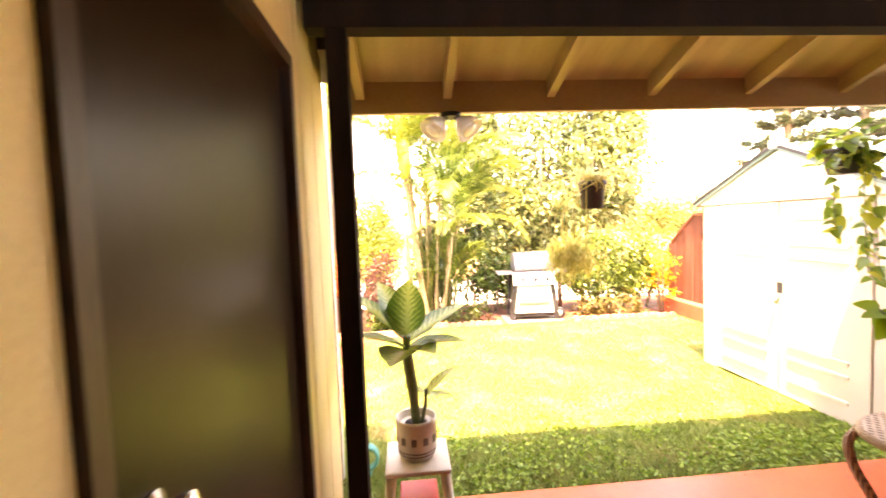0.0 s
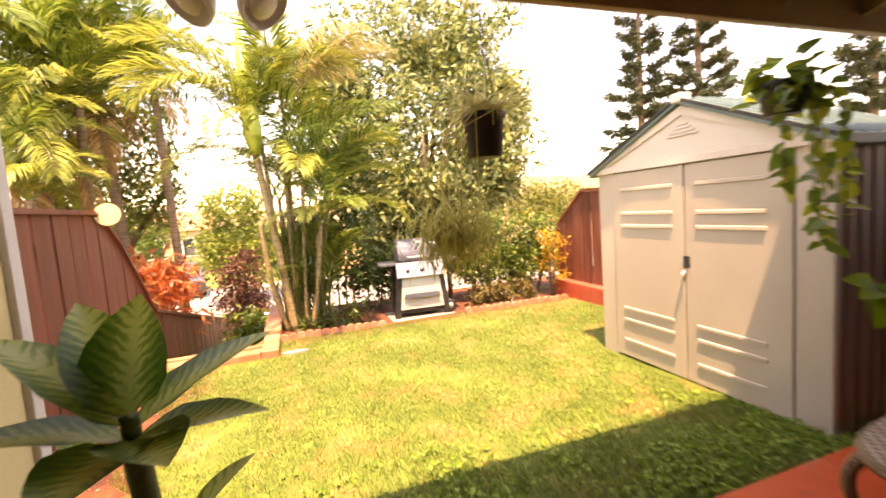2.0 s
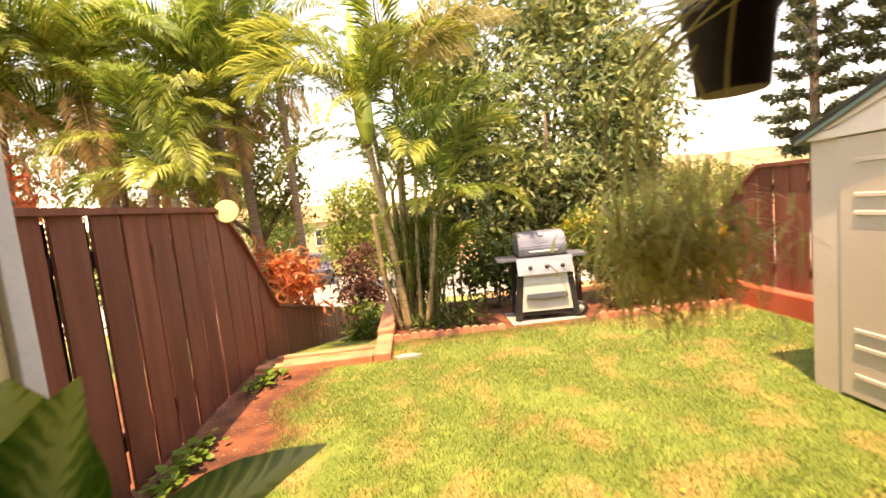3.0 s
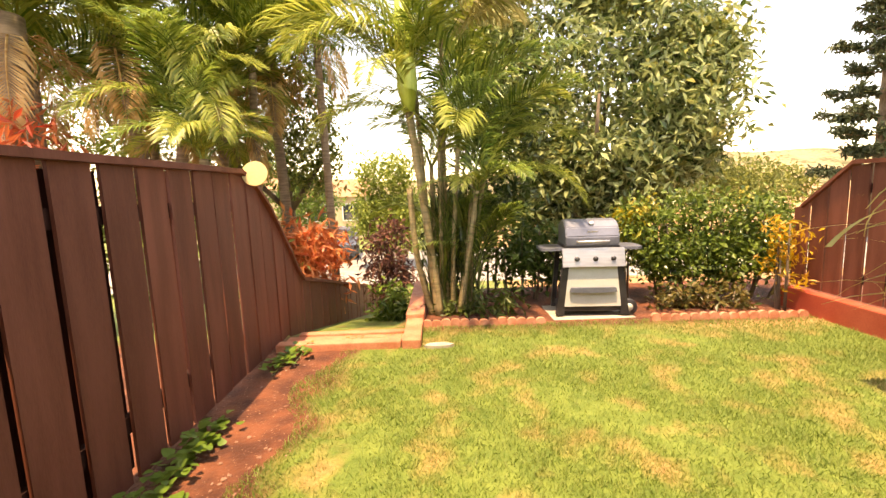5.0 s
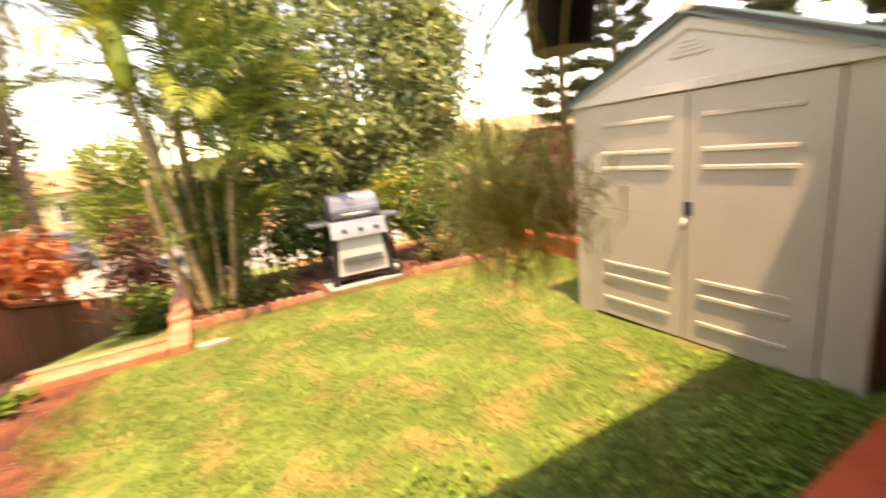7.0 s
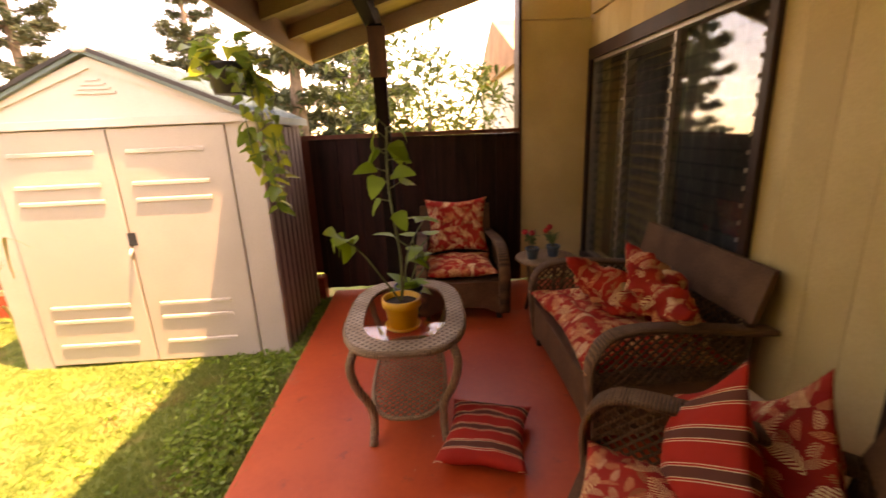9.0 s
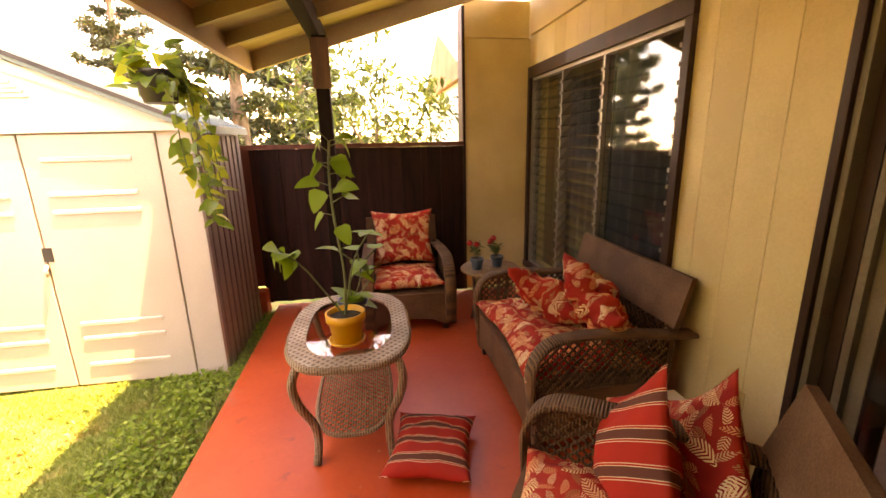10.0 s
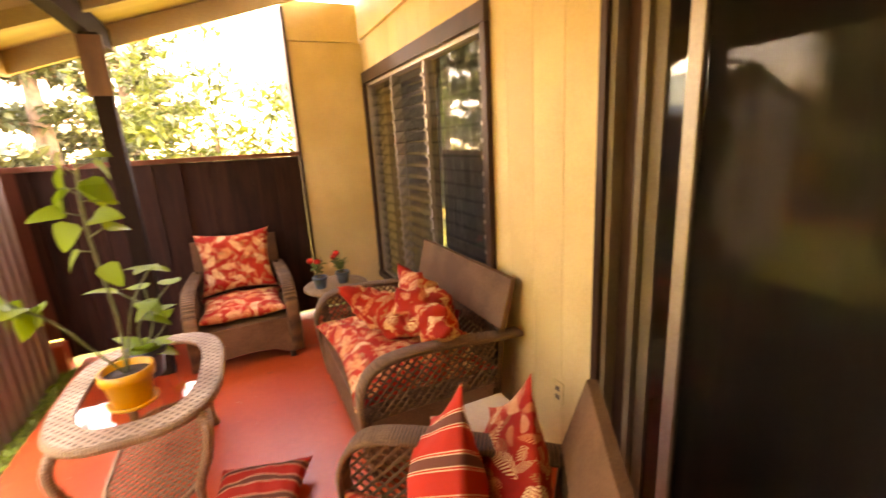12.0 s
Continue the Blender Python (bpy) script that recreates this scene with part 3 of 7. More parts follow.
def window():
    w = thing("window_1", "jalousie window with glass slats in a dark brown frame", "window", kind="structure")
    x0, x1, z0, z1 = 2.76, 5.00, 0.22, 2.19
    part("window_frame", a_box(x0, x1, WALL_Y + 0.001, WALL_Y + 0.035, z1 - 0.10, z1, bevel=0.004), M_BROWN, w)
    part("window_sill", a_box(x0, x1, WALL_Y + 0.001, WALL_Y + 0.045, z0, z0 + 0.06, bevel=0.004), M_BROWN, w)
    part("window_frame", a_box(x0, x0 + 0.055, WALL_Y + 0.001, WALL_Y + 0.035, z0 + 0.062, z1 - 0.102, bevel=0.004), M_BROWN, w)
    part("window_frame", a_box(x1 - 0.055, x1, WALL_Y + 0.001, WALL_Y + 0.035, z0 + 0.062, z1 - 0.102, bevel=0.004), M_BROWN, w)
    part("rail", a_box(2.845, 4.955, 0.40, 0.466, 2.065, 2.098), M_ALU, w, "aluminium rail")
    part("rail", a_box(2.845, 4.955, 0.40, 0.466, 0.265, 0.29), M_ALU, w)
    for x in (2.845, 3.62, 4.28, 4.935):
        part("mullion", a_box(x, x + 0.022, 0.385, 0.464, 0.292, 2.063), M_ALU, w, "aluminium slat holder")
    bays = ((2.87, 3.615, 3), (3.645, 4.275, 42), (4.305, 4.93, 16))
    count, step = 20, 1.77 / 20
    clip = mesh_of("clip", a_box(0.0, 0.009, -0.006, 0.016, -0.016, 0.006, bevel=0.002), M_ALU)
    for x0b, x1b, tilt in bays:
        slat = mesh_of("slat", a_box(-(x1b - x0b) / 2, (x1b - x0b) / 2, -0.003, 0.003, -0.052, 0.052), M_GLASS)
        for i in range(count):
            z = 0.294 + step * (i + 0.5)
            ob = part("slat", slat, None, w, m=pose((x0b + x1b) / 2, 0.43, z, tilt, 0, 0))
            ob.visible_shadow = False
            for xx in (x0b - 0.008, x1b - 0.002):
                part("clip", clip, None, w, at=(xx, 0.462, z - 0.04))
    # added dark cloth, so the open slats show an unlit inside
    for i in range(2):
        c = thing("curtain", "dark curtain added behind the louvred window, not seen", "curtain", (3.35 + i * 1.07, 0.22, 0))
        bm = bmesh.new()
        pts = [(-0.53 + k * 0.02, 0.012 * math.sin(k * 0.9)) for k in range(54)]
        prism(bm, pts + [(a, b - 0.006) for a, b in reversed(pts)], "z", 0.02, 2.15)
        part("cloth", bm, M_CURTAIN, c)


window()


def mesh_screen(name):
    """Fine insect screen: a weave of dark thread with holes."""
    m = bpy.data.materials.new(name)
    m.use_nodes = True
    n, l = m.node_tree.nodes, m.node_tree.links
    b = n["Principled BSDF"]
    b.inputs["Base Color"].default_value, b.inputs["Roughness"].default_value = (0.012, 0.008, 0.005, 1), 0.7
    b.inputs["Specular IOR Level"].default_value = 0.05
    clear, mix = n.new("ShaderNodeBsdfTransparent"), n.new("ShaderNodeMixShader")
    mix.inputs[0].default_value = 0.42
    l.new(clear.outputs[0], mix.inputs[1])
    l.new(b.outputs[0], mix.inputs[2])
    l.new(mix.outputs[0], n["Material Output"].inputs["Surface"])
    return m


def sliding_door():
    d = thing("door_2", "aluminium sliding glass door with an insect screen", "door", kind="structure")
    part("jamb", a_box(1.982, 2.015, WALL_Y - 0.17, WALL_Y + 0.03, 0.0, 2.06, bevel=0.003), M_BROWN, d)
    part("frame", a_box(1.955, 1.980, WALL_Y - 0.13, WALL_Y + 0.012, 0.023, 2.028, bevel=0.003), M_ALU_DULL, d)
    part("jamb", a_box(0.25, 0.33, WALL_Y - 0.17, WALL_Y + 0.03, 0.0, 2.06, bevel=0.003), M_BROWN, d)
    part("lintel", a_box(0.25, 2.07, WALL_Y - 0.17, WALL_Y + 0.03, 2.062, 2.138, bevel=0.003), M_BROWN, d)
    part("track", a_box(0.332, 1.953, WALL_Y - 0.14, WALL_Y + 0.025, 0.001, 0.022), M_ALU, d)
    part("head_track", a_box(0.332, 1.953, WALL_Y - 0.14, WALL_Y + 0.025, 2.03, 2.06), M_ALU, d)
    part("frame", a_box(1.905, 1.953, WALL_Y - 0.13, WALL_Y - 0.04, 0.023, 2.028), M_BROWN, d)
    part("frame", a_box(1.858, 1.885, WALL_Y - 0.10, WALL_Y - 0.02, 0.023, 2.028), M_ALU_DULL, d)

    def panel(name, x0, x1, y, material, stile, label, metal):
        p = part(name, a_box(x0, x0 + stile, y - 0.014, y + 0.014, 0.025, 2.025, bevel=0.003), metal, d, label)
        part("stile", a_box(x1 - stile, x1, y - 0.014, y + 0.014, 0.025, 2.025, bevel=0.003), metal, p)
        part("top_rail", a_box(x0 + stile, x1 - stile, y - 0.013, y + 0.013, 1.975, 2.024), metal, p)
        part("bottom_rail", a_box(x0 + stile, x1 - stile, y - 0.013, y + 0.013, 0.026, 0.10), metal, p)
        pane = part("pane", a_box(x0 + stile, x1 - stile, y - 0.003, y + 0.003, 0.1, 1.975), material, p)
        pane.visible_shadow = False
    panel("glass_panel", 0.98, 1.856, WALL_Y - 0.06, M_GLASS, 0.05, "sliding glass panel in an aluminium frame", M_ALU_DULL)
    panel("screen_panel", 0.84, 1.70, WALL_Y - 0.012, mesh_screen("insect_screen"), 0.045, "insect screen in a pale frame", M_ALU)
    # another added dark cloth, for the gloom behind the door
    c = thing("curtain", "dark curtain added behind the sliding door, not seen", "curtain", (1.42, 0.18, 0))
    bm = bmesh.new()
    pts = [(-0.45 + k * 0.02, 0.014 * math.sin(k * 0.8)) for k in range(47)]
    prism(bm, pts + [(a, b - 0.006) for a, b in reversed(pts)], "z", 0.02, 2.2)
    part("cloth", bm, M_CURTAIN, c)


sliding_door()


# ---- furniture ----
def wicker(name, dark, light, turn=0.0, fine=25.0, flat=False):
    """Woven strands: two crossing bands of relief, with the troughs' shade put into the colour."""
    m = surface(name, dark, light, 0.55, 5, 60, 0.0, specular=0.25)
    n, l = m.node_tree.nodes, m.node_tree.links
    tex_co, co = n.new("ShaderNodeTexCoord"), n.new("ShaderNodeMapping")
    co.inputs["Rotation"].default_value = (0, 0, radians(turn))
    l.new(tex_co.outputs["Object"], co.inputs[0])
    waves = []
    for d in ("X", "Y", "Z"):
        w = n.new("ShaderNodeTexWave")
        w.bands_direction = d
        w.inputs["Scale"].default_value, w.inputs["Distortion"].default_value = fine, 0.6
        l.new(co.outputs[0], w.inputs["Vector"])
        waves.append(w.outputs["Fac"])
    p = n.new("ShaderNodeMath")
    p.operation = "MULTIPLY"
    l.new(waves[0], p.inputs[0])
    if flat:
        p.inputs[1].default_value = 1.0
    else:
        l.new(waves[2], p.inputs[1])
    q = n.new("ShaderNodeMath")
    q.operation = "MAXIMUM"
    l.new(p.outputs[0], q.inputs[0])
    l.new(waves[1], q.inputs[1])
    bp = n.new("ShaderNodeBump")
    bp.inputs["Strength"].default_value, bp.inputs["Distance"].default_value = 0.7, 0.006
    l.new(q.outputs[0], bp.inputs["Height"])
    l.new(bp.outputs[0], n["Principled BSDF"].inputs["Normal"])
    # troughs between strands: their shade is mixed into the base colour
    base = n["Principled BSDF"].inputs["Base Color"]
    strand, tint = base.links[0].from_socket, n.new("ShaderNodeMix")
    tint.data_type = "RGBA"
    l.new(q.outputs[0], tint.inputs[0])
    tint.inputs[6].default_value = (*(c * 0.35 for c in dark), 1)
    l.new(strand, tint.inputs[7])
    l.new(tint.outputs[2], base)
    return m


M_WICKER = wicker("brown_wicker", (0.125, 0.060, 0.028), (0.24, 0.130, 0.066))
M_WICKER_PALE = wicker("pale_wicker", (0.30, 0.185, 0.105), (0.48, 0.32, 0.195))
M_WICKER_RIM = wicker("rim_wicker", (0.34, 0.23, 0.15), (0.55, 0.41, 0.29), 45, 10.5, True)
M_WICKER_FLAT = surface("close_woven_wicker", (0.110, 0.052, 0.026), (0.180, 0.094, 0.050), 0.65, 5, 130, 0.35, fine=0.6, specular=0.2)


def floral(name):
    """Red cloth printed with cream and ochre fern leaves, large and small."""
    m = bpy.data.materials.new(name)
    m.use_nodes = True
    n, l = m.node_tree.nodes, m.node_tree.links
    co = n.new("ShaderNodeTexCoord")
    warp = n.new("ShaderNodeTexNoise")
    warp.inputs["Scale"].default_value = 7.0
    l.new(co.outputs["Object"], warp.inputs["Vector"])

    def calc(op, a, b=0.0):
        k = n.new("ShaderNodeMath")
        k.operation = op
        for socket, v in zip(k.inputs, (a, b)):
            if isinstance(v, (int, float)):
                socket.default_value = v
            else:
                l.new(v, socket)
        return k.outputs[0]

    def ramp(value, stops):
        r = n.new("ShaderNodeValToRGB")
        e = r.color_ramp.elements
        while len(e) < len(stops):
            e.new(0.5)
        for k, (pos, c) in enumerate(stops):
            e[k].position, e[k].color = pos, (*c, 1)
        l.new(value, r.inputs[0])
        return r.outputs[0]

    def blend(f, a, b):
        k = n.new("ShaderNodeMix")
        k.data_type = "RGBA"
        l.new(f, k.inputs[0])
        l.new(a, k.inputs[6])
        l.new(b, k.inputs[7])
        return k.outputs[2]

    def fern(scale, length, half, rib, shift):
        """A ribbed leaf in each cell, turned at random: its mask and the cell's own number."""
        mp, v = n.new("ShaderNodeMapping"), n.new("ShaderNodeTexVoronoi")
        mp.inputs["Location"].default_value = shift
        l.new(co.outputs["Object"], mp.inputs[0])
        v.voronoi_dimensions = "2D"
        v.inputs["Scale"].default_value = scale
        l.new(mp.outputs[0], v.inputs["Vector"])
        d, turn, part_xyz, cell = n.new("ShaderNodeVectorMath"), n.new("ShaderNodeVectorRotate"), n.new("ShaderNodeSeparateXYZ"), n.new("ShaderNodeSeparateXYZ")
        d.operation = "SUBTRACT"
        l.new(mp.outputs[0], d.inputs[0])
        l.new(v.outputs["Position"], d.inputs[1])
        l.new(v.outputs["Color"], cell.inputs[0])
        turn.rotation_type = "Z_AXIS"
        l.new(d.outputs[0], turn.inputs["Vector"])
        l.new(calc("MULTIPLY", cell.outputs[0], 6.283), turn.inputs["Angle"])
        l.new(turn.outputs[0], part_xyz.inputs[0])
        x, y = part_xyz.outputs[0], calc("ABSOLUTE", calc("ADD", part_xyz.outputs[1], calc("MULTIPLY", calc("MULTIPLY", part_xyz.outputs[0], part_xyz.outputs[0]), 5.0)))
        u = calc("DIVIDE", x, length)
        outline = calc("GREATER_THAN", calc("MULTIPLY", calc("SUBTRACT", 1.0, calc("MULTIPLY", u, u)), half), y)
        ribs = calc("LESS_THAN", calc("FRACT", calc("DIVIDE", calc("ADD", calc("SUBTRACT", x, calc("MULTIPLY", y, 0.9)), 1.0), rib)), 0.52)
        return calc("MULTIPLY", outline, ribs), cell.outputs[1]
    base = ramp(warp.outputs["Fac"], [(0.35, (0.34, 0.018, 0.012)), (0.65, (0.52, 0.040, 0.022))])
    small, number = fern(19.0, 0.034, 0.013, 0.009, (0.31, 0.17, 0))
    color = blend(small, base, ramp(number, [(0.30, (0.72, 0.30, 0.14)), (0.6, (0.26, 0.14, 0.05)), (0.8, (0.78, 0.48, 0.27))]))
    large, number = fern(9.0, 0.062, 0.026, 0.0125, (0, 0, 0))
    color = blend(large, color, ramp(number, [(0.25, (0.78, 0.55, 0.28)), (0.5, (0.70, 0.30, 0.12)), (0.8, (0.80, 0.62, 0.36))]))
    bsdf = n["Principled BSDF"]
    l.new(color, bsdf.inputs["Base Color"])
    bsdf.inputs["Roughness"].default_value, bsdf.inputs["Specular IOR Level"].default_value = 0.85, 0.2
    weave = n.new("ShaderNodeTexNoise")
    weave.inputs["Scale"].default_value = 14.0
    l.new(co.outputs["Object"], weave.inputs["Vector"])
    bp = n.new("ShaderNodeBump")
    bp.inputs["Strength"].default_value, bp.inputs["Distance"].default_value = 0.45, 0.02
    l.new(weave.outputs["Fac"], bp.inputs["Height"])
    l.new(bp.outputs[0], bsdf.inputs["Normal"])
    return m


def striped(name):
    """Red and brown bands with thin cream lines along the local x axis."""
    m = bpy.data.materials.new(name)
    m.use_nodes = True
    n, l = m.node_tree.nodes, m.node_tree.links
    co, sp = n.new("ShaderNodeTexCoord"), n.new("ShaderNodeSeparateXYZ")
    l.new(co.outputs["Object"], sp.inputs[0])
    k = n.new("ShaderNodeMath")
    k.operation, k.inputs[1].default_value, k.inputs[2].default_value = "MULTIPLY_ADD", 9.4, 10.05
    l.new(sp.outputs[0], k.inputs[0])
    f = n.new("ShaderNodeMath")
    f.operation = "FRACT"
    l.new(k.outputs[0], f.inputs[0])
    r = n.new("ShaderNodeValToRGB")
    r.color_ramp.interpolation = "CONSTANT"
    red, brown, cream = (0.46, 0.030, 0.018), (0.135, 0.042, 0.028), (0.66, 0.47, 0.30)
    stops = [(0.0, red), (0.40, cream), (0.425, red), (0.47, cream), (0.495, brown), (0.76, cream), (0.785, red), (0.83, cream), (0.855, red)]
    e = r.color_ramp.elements
    while len(e) < len(stops):
        e.new(0.5)
    for i, (pos, c) in enumerate(stops):
        e[i].position, e[i].color = pos, (*c, 1)
    l.new(f.outputs[0], r.inputs[0])
    b = n["Principled BSDF"]
    l.new(r.outputs[0], b.inputs["Base Color"])
    b.inputs["Roughness"].default_value, b.inputs["Specular IOR Level"].default_value = 0.85, 0.2
    t = n.new("ShaderNodeTexNoise")
    t.inputs["Scale"].default_value = 14.0
    l.new(co.outputs["Object"], t.inputs["Vector"])
    bp = n.new("ShaderNodeBump")
    bp.inputs["Strength"].default_value, bp.inputs["Distance"].default_value = 0.3, 0.015
    l.new(t.outputs["Fac"], bp.inputs["Height"])
    l.new(bp.outputs[0], b.inputs["Normal"])
    return m


M_FLORAL, M_STRIPED = floral("floral_cloth"), striped("striped_cloth")


def band(bm, points, wide, thick, axis=(1, 0, 0)):
    """A flat strap along points, wide along axis."""
    pts, a = [Vector(p) for p in points], Vector(axis)
    rings = []
    for i, p in enumerate(pts):
        way = (pts[min(i + 1, len(pts) - 1)] - pts[max(i - 1, 0)]).normalized()
        up = a.cross(way).normalized()
        rings.append([bm.verts.new(p + a * s * wide / 2 + up * t * thick / 2) for s, t in ((-1, -0.4), (-0.8, -1), (0.8, -1), (1, -0.4), (1, 0.4), (0.8, 1), (-0.8, 1), (-1, 0.4))])
    for r, q in zip(rings, rings[1:]):
        for k in range(8):
            bm.faces.new((r[k], r[(k + 1) % 8], q[(k + 1) % 8], q[k])).smooth = True
    bm.faces.new(rings[0][::-1])
    bm.faces.new(rings[-1])
    return bm


def lattice(bm, u0, u1, v0, v1, place, step=0.045, wide=0.010, thick=0.006, inside=None):
    """Diagonal crossing strips that fill a panel; place maps (u, v, depth) to a point."""
    for sign in (1, -1):
        c = u0 - (v1 - v0)
        while c < u1 + (v1 - v0):
            k = 24
            seg = []
            for i in range(k + 1):
                v = v0 + (v1 - v0) * i / k
                u = c + (v - v0) if sign > 0 else c + (v1 - v)
                seg.append((u, v) if u0 <= u <= u1 and (inside is None or inside(u, v)) else None)
            run = []
            for s in seg + [None]:
                if s is not None:
                    run.append(s)
                elif run:
                    if len(run) > 1:
                        (ua, va), (ub, vb) = run[0], run[-1]
                        o = wide * 0.7
                        d = sign * thick * 0.5
                        q = [(ua - o, va), (ua + o, va), (ub + o, vb), (ub - o, vb)]
                        top = [bm.verts.new(place(u, v, d + thick / 2)) for u, v in q]
                        low = [bm.verts.new(place(u, v, d - thick / 2)) for u, v in q]
                        bm.faces.new(top)
                        bm.faces.new(low[::-1])
                        for i in range(4):
                            bm.faces.new((top[i], low[i], low[(i + 1) % 4], top[(i + 1) % 4]))
                    run = []
            c += step
    return bm


def curve_points(controls, n=18):
    """A smooth line through control points."""
    c = [Vector(p) for p in controls]
    c = [c[0] * 2 - c[1]] + c + [c[-1] * 2 - c[-2]]
    out = []
    for i in range(1, len(c) - 2):
        for k in range(n if i == len(c) - 3 else n - 1):
            t = k / (n - 1)
            a, b, d, e = c[i - 1], c[i], c[i + 1], c[i + 2]
            out.append(0.5 * ((2 * b) + (d - a) * t + (2 * a - 5 * b + 4 * d - e) * t * t + (3 * b - a - 3 * d + e) * t ** 3))
    return out


def wicker_seat(name, label, category, at, rz, w, depth=0.74, back_top=0.84, group=""):
    """A woven seat: x across, y from the back (0) to the front."""
    s = thing(name, label, category, at, rz, group)
    h = w / 2
    bm = bmesh.new()
    arch = [(-h + 0.05, 0.06), (-h + 0.12, 0.06), (-h + 0.2, 0.10)] + [(-h + 0.2 + (w - 0.4) * k / 8, 0.10 + 0.015 * math.sin(math.pi * k / 8)) for k in range(1, 8)] + [(h - 0.2, 0.10), (h - 0.12, 0.06), (h - 0.05, 0.06), (h - 0.05, 0.33), (-h + 0.05, 0.33)]
    part("front_apron", prism(bm, arch, "y", depth - 0.05, depth - 0.02), M_WICKER_FLAT, s)
    for sx in (-1, 1):
        part("side_apron", a_box(sx * (h - 0.03), sx * (h - 0.055), 0.06, depth - 0.051, 0.08, 0.34), M_WICKER_FLAT, s)
        arm = bmesh.new()
        line = curve_points([(sx * (h - 0.045), depth - 0.035, 0.05), (sx * (h - 0.045), depth - 0.01, 0.30), (sx * (h - 0.05), depth - 0.01, 0.47), (sx * (h - 0.055), depth - 0.09, 0.585), (sx * (h - 0.06), depth - 0.26, 0.615), (sx * (h - 0.06), 0.22, 0.60), (sx * (h - 0.06), -0.02, 0.575), (sx * (h - 0.06), -0.12, 0.57)], 8)
        a = part("arm", band(arm, line, 0.095, 0.026), M_WICKER, s)
        top = lambda y: 0.59 if y < depth - 0.14 else 0.59 - (y - depth + 0.14) * 0.75
        part("lattice", lattice(bmesh.new(), 0.03, depth - 0.03, 0.33, 0.60, lambda u, v, d, q=sx: (q * (h - 0.045) + d, u, v), inside=lambda u, v, t=top: v < t(u)), M_WICKER, a)
    part("seat_deck", a_box(-h + 0.056, h - 0.056, 0.03, depth - 0.052, 0.29, 0.32), M_WICKER, s)
    back = part("backrest", prism(bmesh.new(), [(-0.035, 0.61), (-0.005, 0.61), (-0.075, back_top), (-0.105, back_top)], "x", -h + 0.05, h - 0.05), M_WICKER_FLAT, s)
    part("lattice", lattice(bmesh.new(), -h + 0.08, h - 0.08, 0.32, 0.612, lambda u, v, d: (u, 0.03 - (v - 0.32) * 0.17 + d, v)), M_WICKER, back)
    for sx in (-1, 1):
        part("stile", prism(bmesh.new(), [(0.015, 0.06), (0.05, 0.06), (0.0, 0.608), (-0.035, 0.608)], "x", sx * (h - 0.056), sx * (h - 0.09)), M_WICKER, back)
        for y in (0.03, depth - 0.09):
            part("leg", a_box(sx * (h - 0.085) - 0.022, sx * (h - 0.085) + 0.022, y, y + 0.05, 0.0, 0.12), M_BROWN, s)
    return s


def pillow_mesh(name, w, d, t, material, crumple=0.0, seed=0, taper=0.55, power=2.6):
    """A stuffed square cushion with pinched corners, lying flat."""
    bm = bmesh.new()
    n = 26
    grid = {}
    for side in (1, -1):
        for i in range(n + 1):
            for j in range(n + 1):
                u, v = i / n * 2 - 1, j / n * 2 - 1
                edge = (1 - abs(u) ** power) * (1 - abs(v) ** power)
                if edge <= 1e-9 and side < 0:
                    grid[i, j, -1] = grid[i, j, 1]
                    continue
                z = side * t / 2 * max(edge, 0) ** taper
                pinch = 1 - 0.15 * (1 - abs(v) ** 1.6) * abs(u)
                pinch2 = 1 - 0.15 * (1 - abs(u) ** 1.6) * abs(v)
                k = noise.noise(Vector((u * 1.9 + seed, v * 1.9, side * 0.7))) * crumple
                k2 = noise.noise(Vector((u * 4.5 + seed, v * 4.5, side))) * crumple * 0.45
                k2 -= abs(noise.noise(Vector((u * 2.6 - seed, v * 2.6, side * 0.4 + 5)))) ** 0.7 * crumple * 0.9 - crumple * 0.25
                grid[i, j, side] = bm.verts.new((u * w / 2 * pinch, v * d / 2 * pinch2, z + (k + k2) * max(edge, 0) ** 0.3))
    for side in (1, -1):
        for i in range(n):
            for j in range(n):
                q = [grid[i, j, side], grid[i + 1, j, side], grid[i + 1, j + 1, side], grid[i, j + 1, side]]
                f = bm.faces.new(q if side > 0 else q[::-1])
                f.smooth = True
    return mesh_of(name, bm, material)


def cushion(name, label, m, w, d, t, material, crumple=0.0, seed=0, group="", taper=0.55, power=2.6):
    ob = new(name, pillow_mesh(name, w, d, t, material, crumple, seed, taper, power))
    ob.matrix_world = m
    return tagged(ob, label, "cushion", group)


wicker_seat("sofa", "brown woven wicker loveseat against the cream wall", "sofa", (3.06, 0.62, 0), 0, 1.20, back_top=0.86)
wicker_seat("armchair", "brown woven wicker armchair before the dark fence", "armchair", (4.77, 1.80, 0), 90, 0.76, group="wicker armchairs")
wicker_seat("armchair", "brown woven wicker armchair beside the sliding door", "armchair", (1.44, 1.10, 0), -35, 0.76, group="wicker armchairs")

cushion("seat_cushion", "red floral seat cushion, rumpled, on the loveseat", pose(3.06, 1.01, 0.405, 0, 0, 0), 1.12, 0.74, 0.18, M_FLORAL, 0.035, 1, "floral cushions")
cushion("back_cushion", "red floral cushion slumped on the loveseat", pose(3.12, 1.00, 0.57, 38, 0, 6) @ pose(0, 0, 0, 0, 0, 44), 0.54, 0.50, 0.19, M_FLORAL, 0.05, 2, "floral cushions")
cushion("back_cushion", "red floral cushion sunk behind another on the loveseat", pose(2.98, 0.79, 0.61, 60, 0, -6) @ pose(0, 0, 0, 0, 0, 16), 0.48, 0.46, 0.19, M_FLORAL, 0.06, 3, "floral cushions")
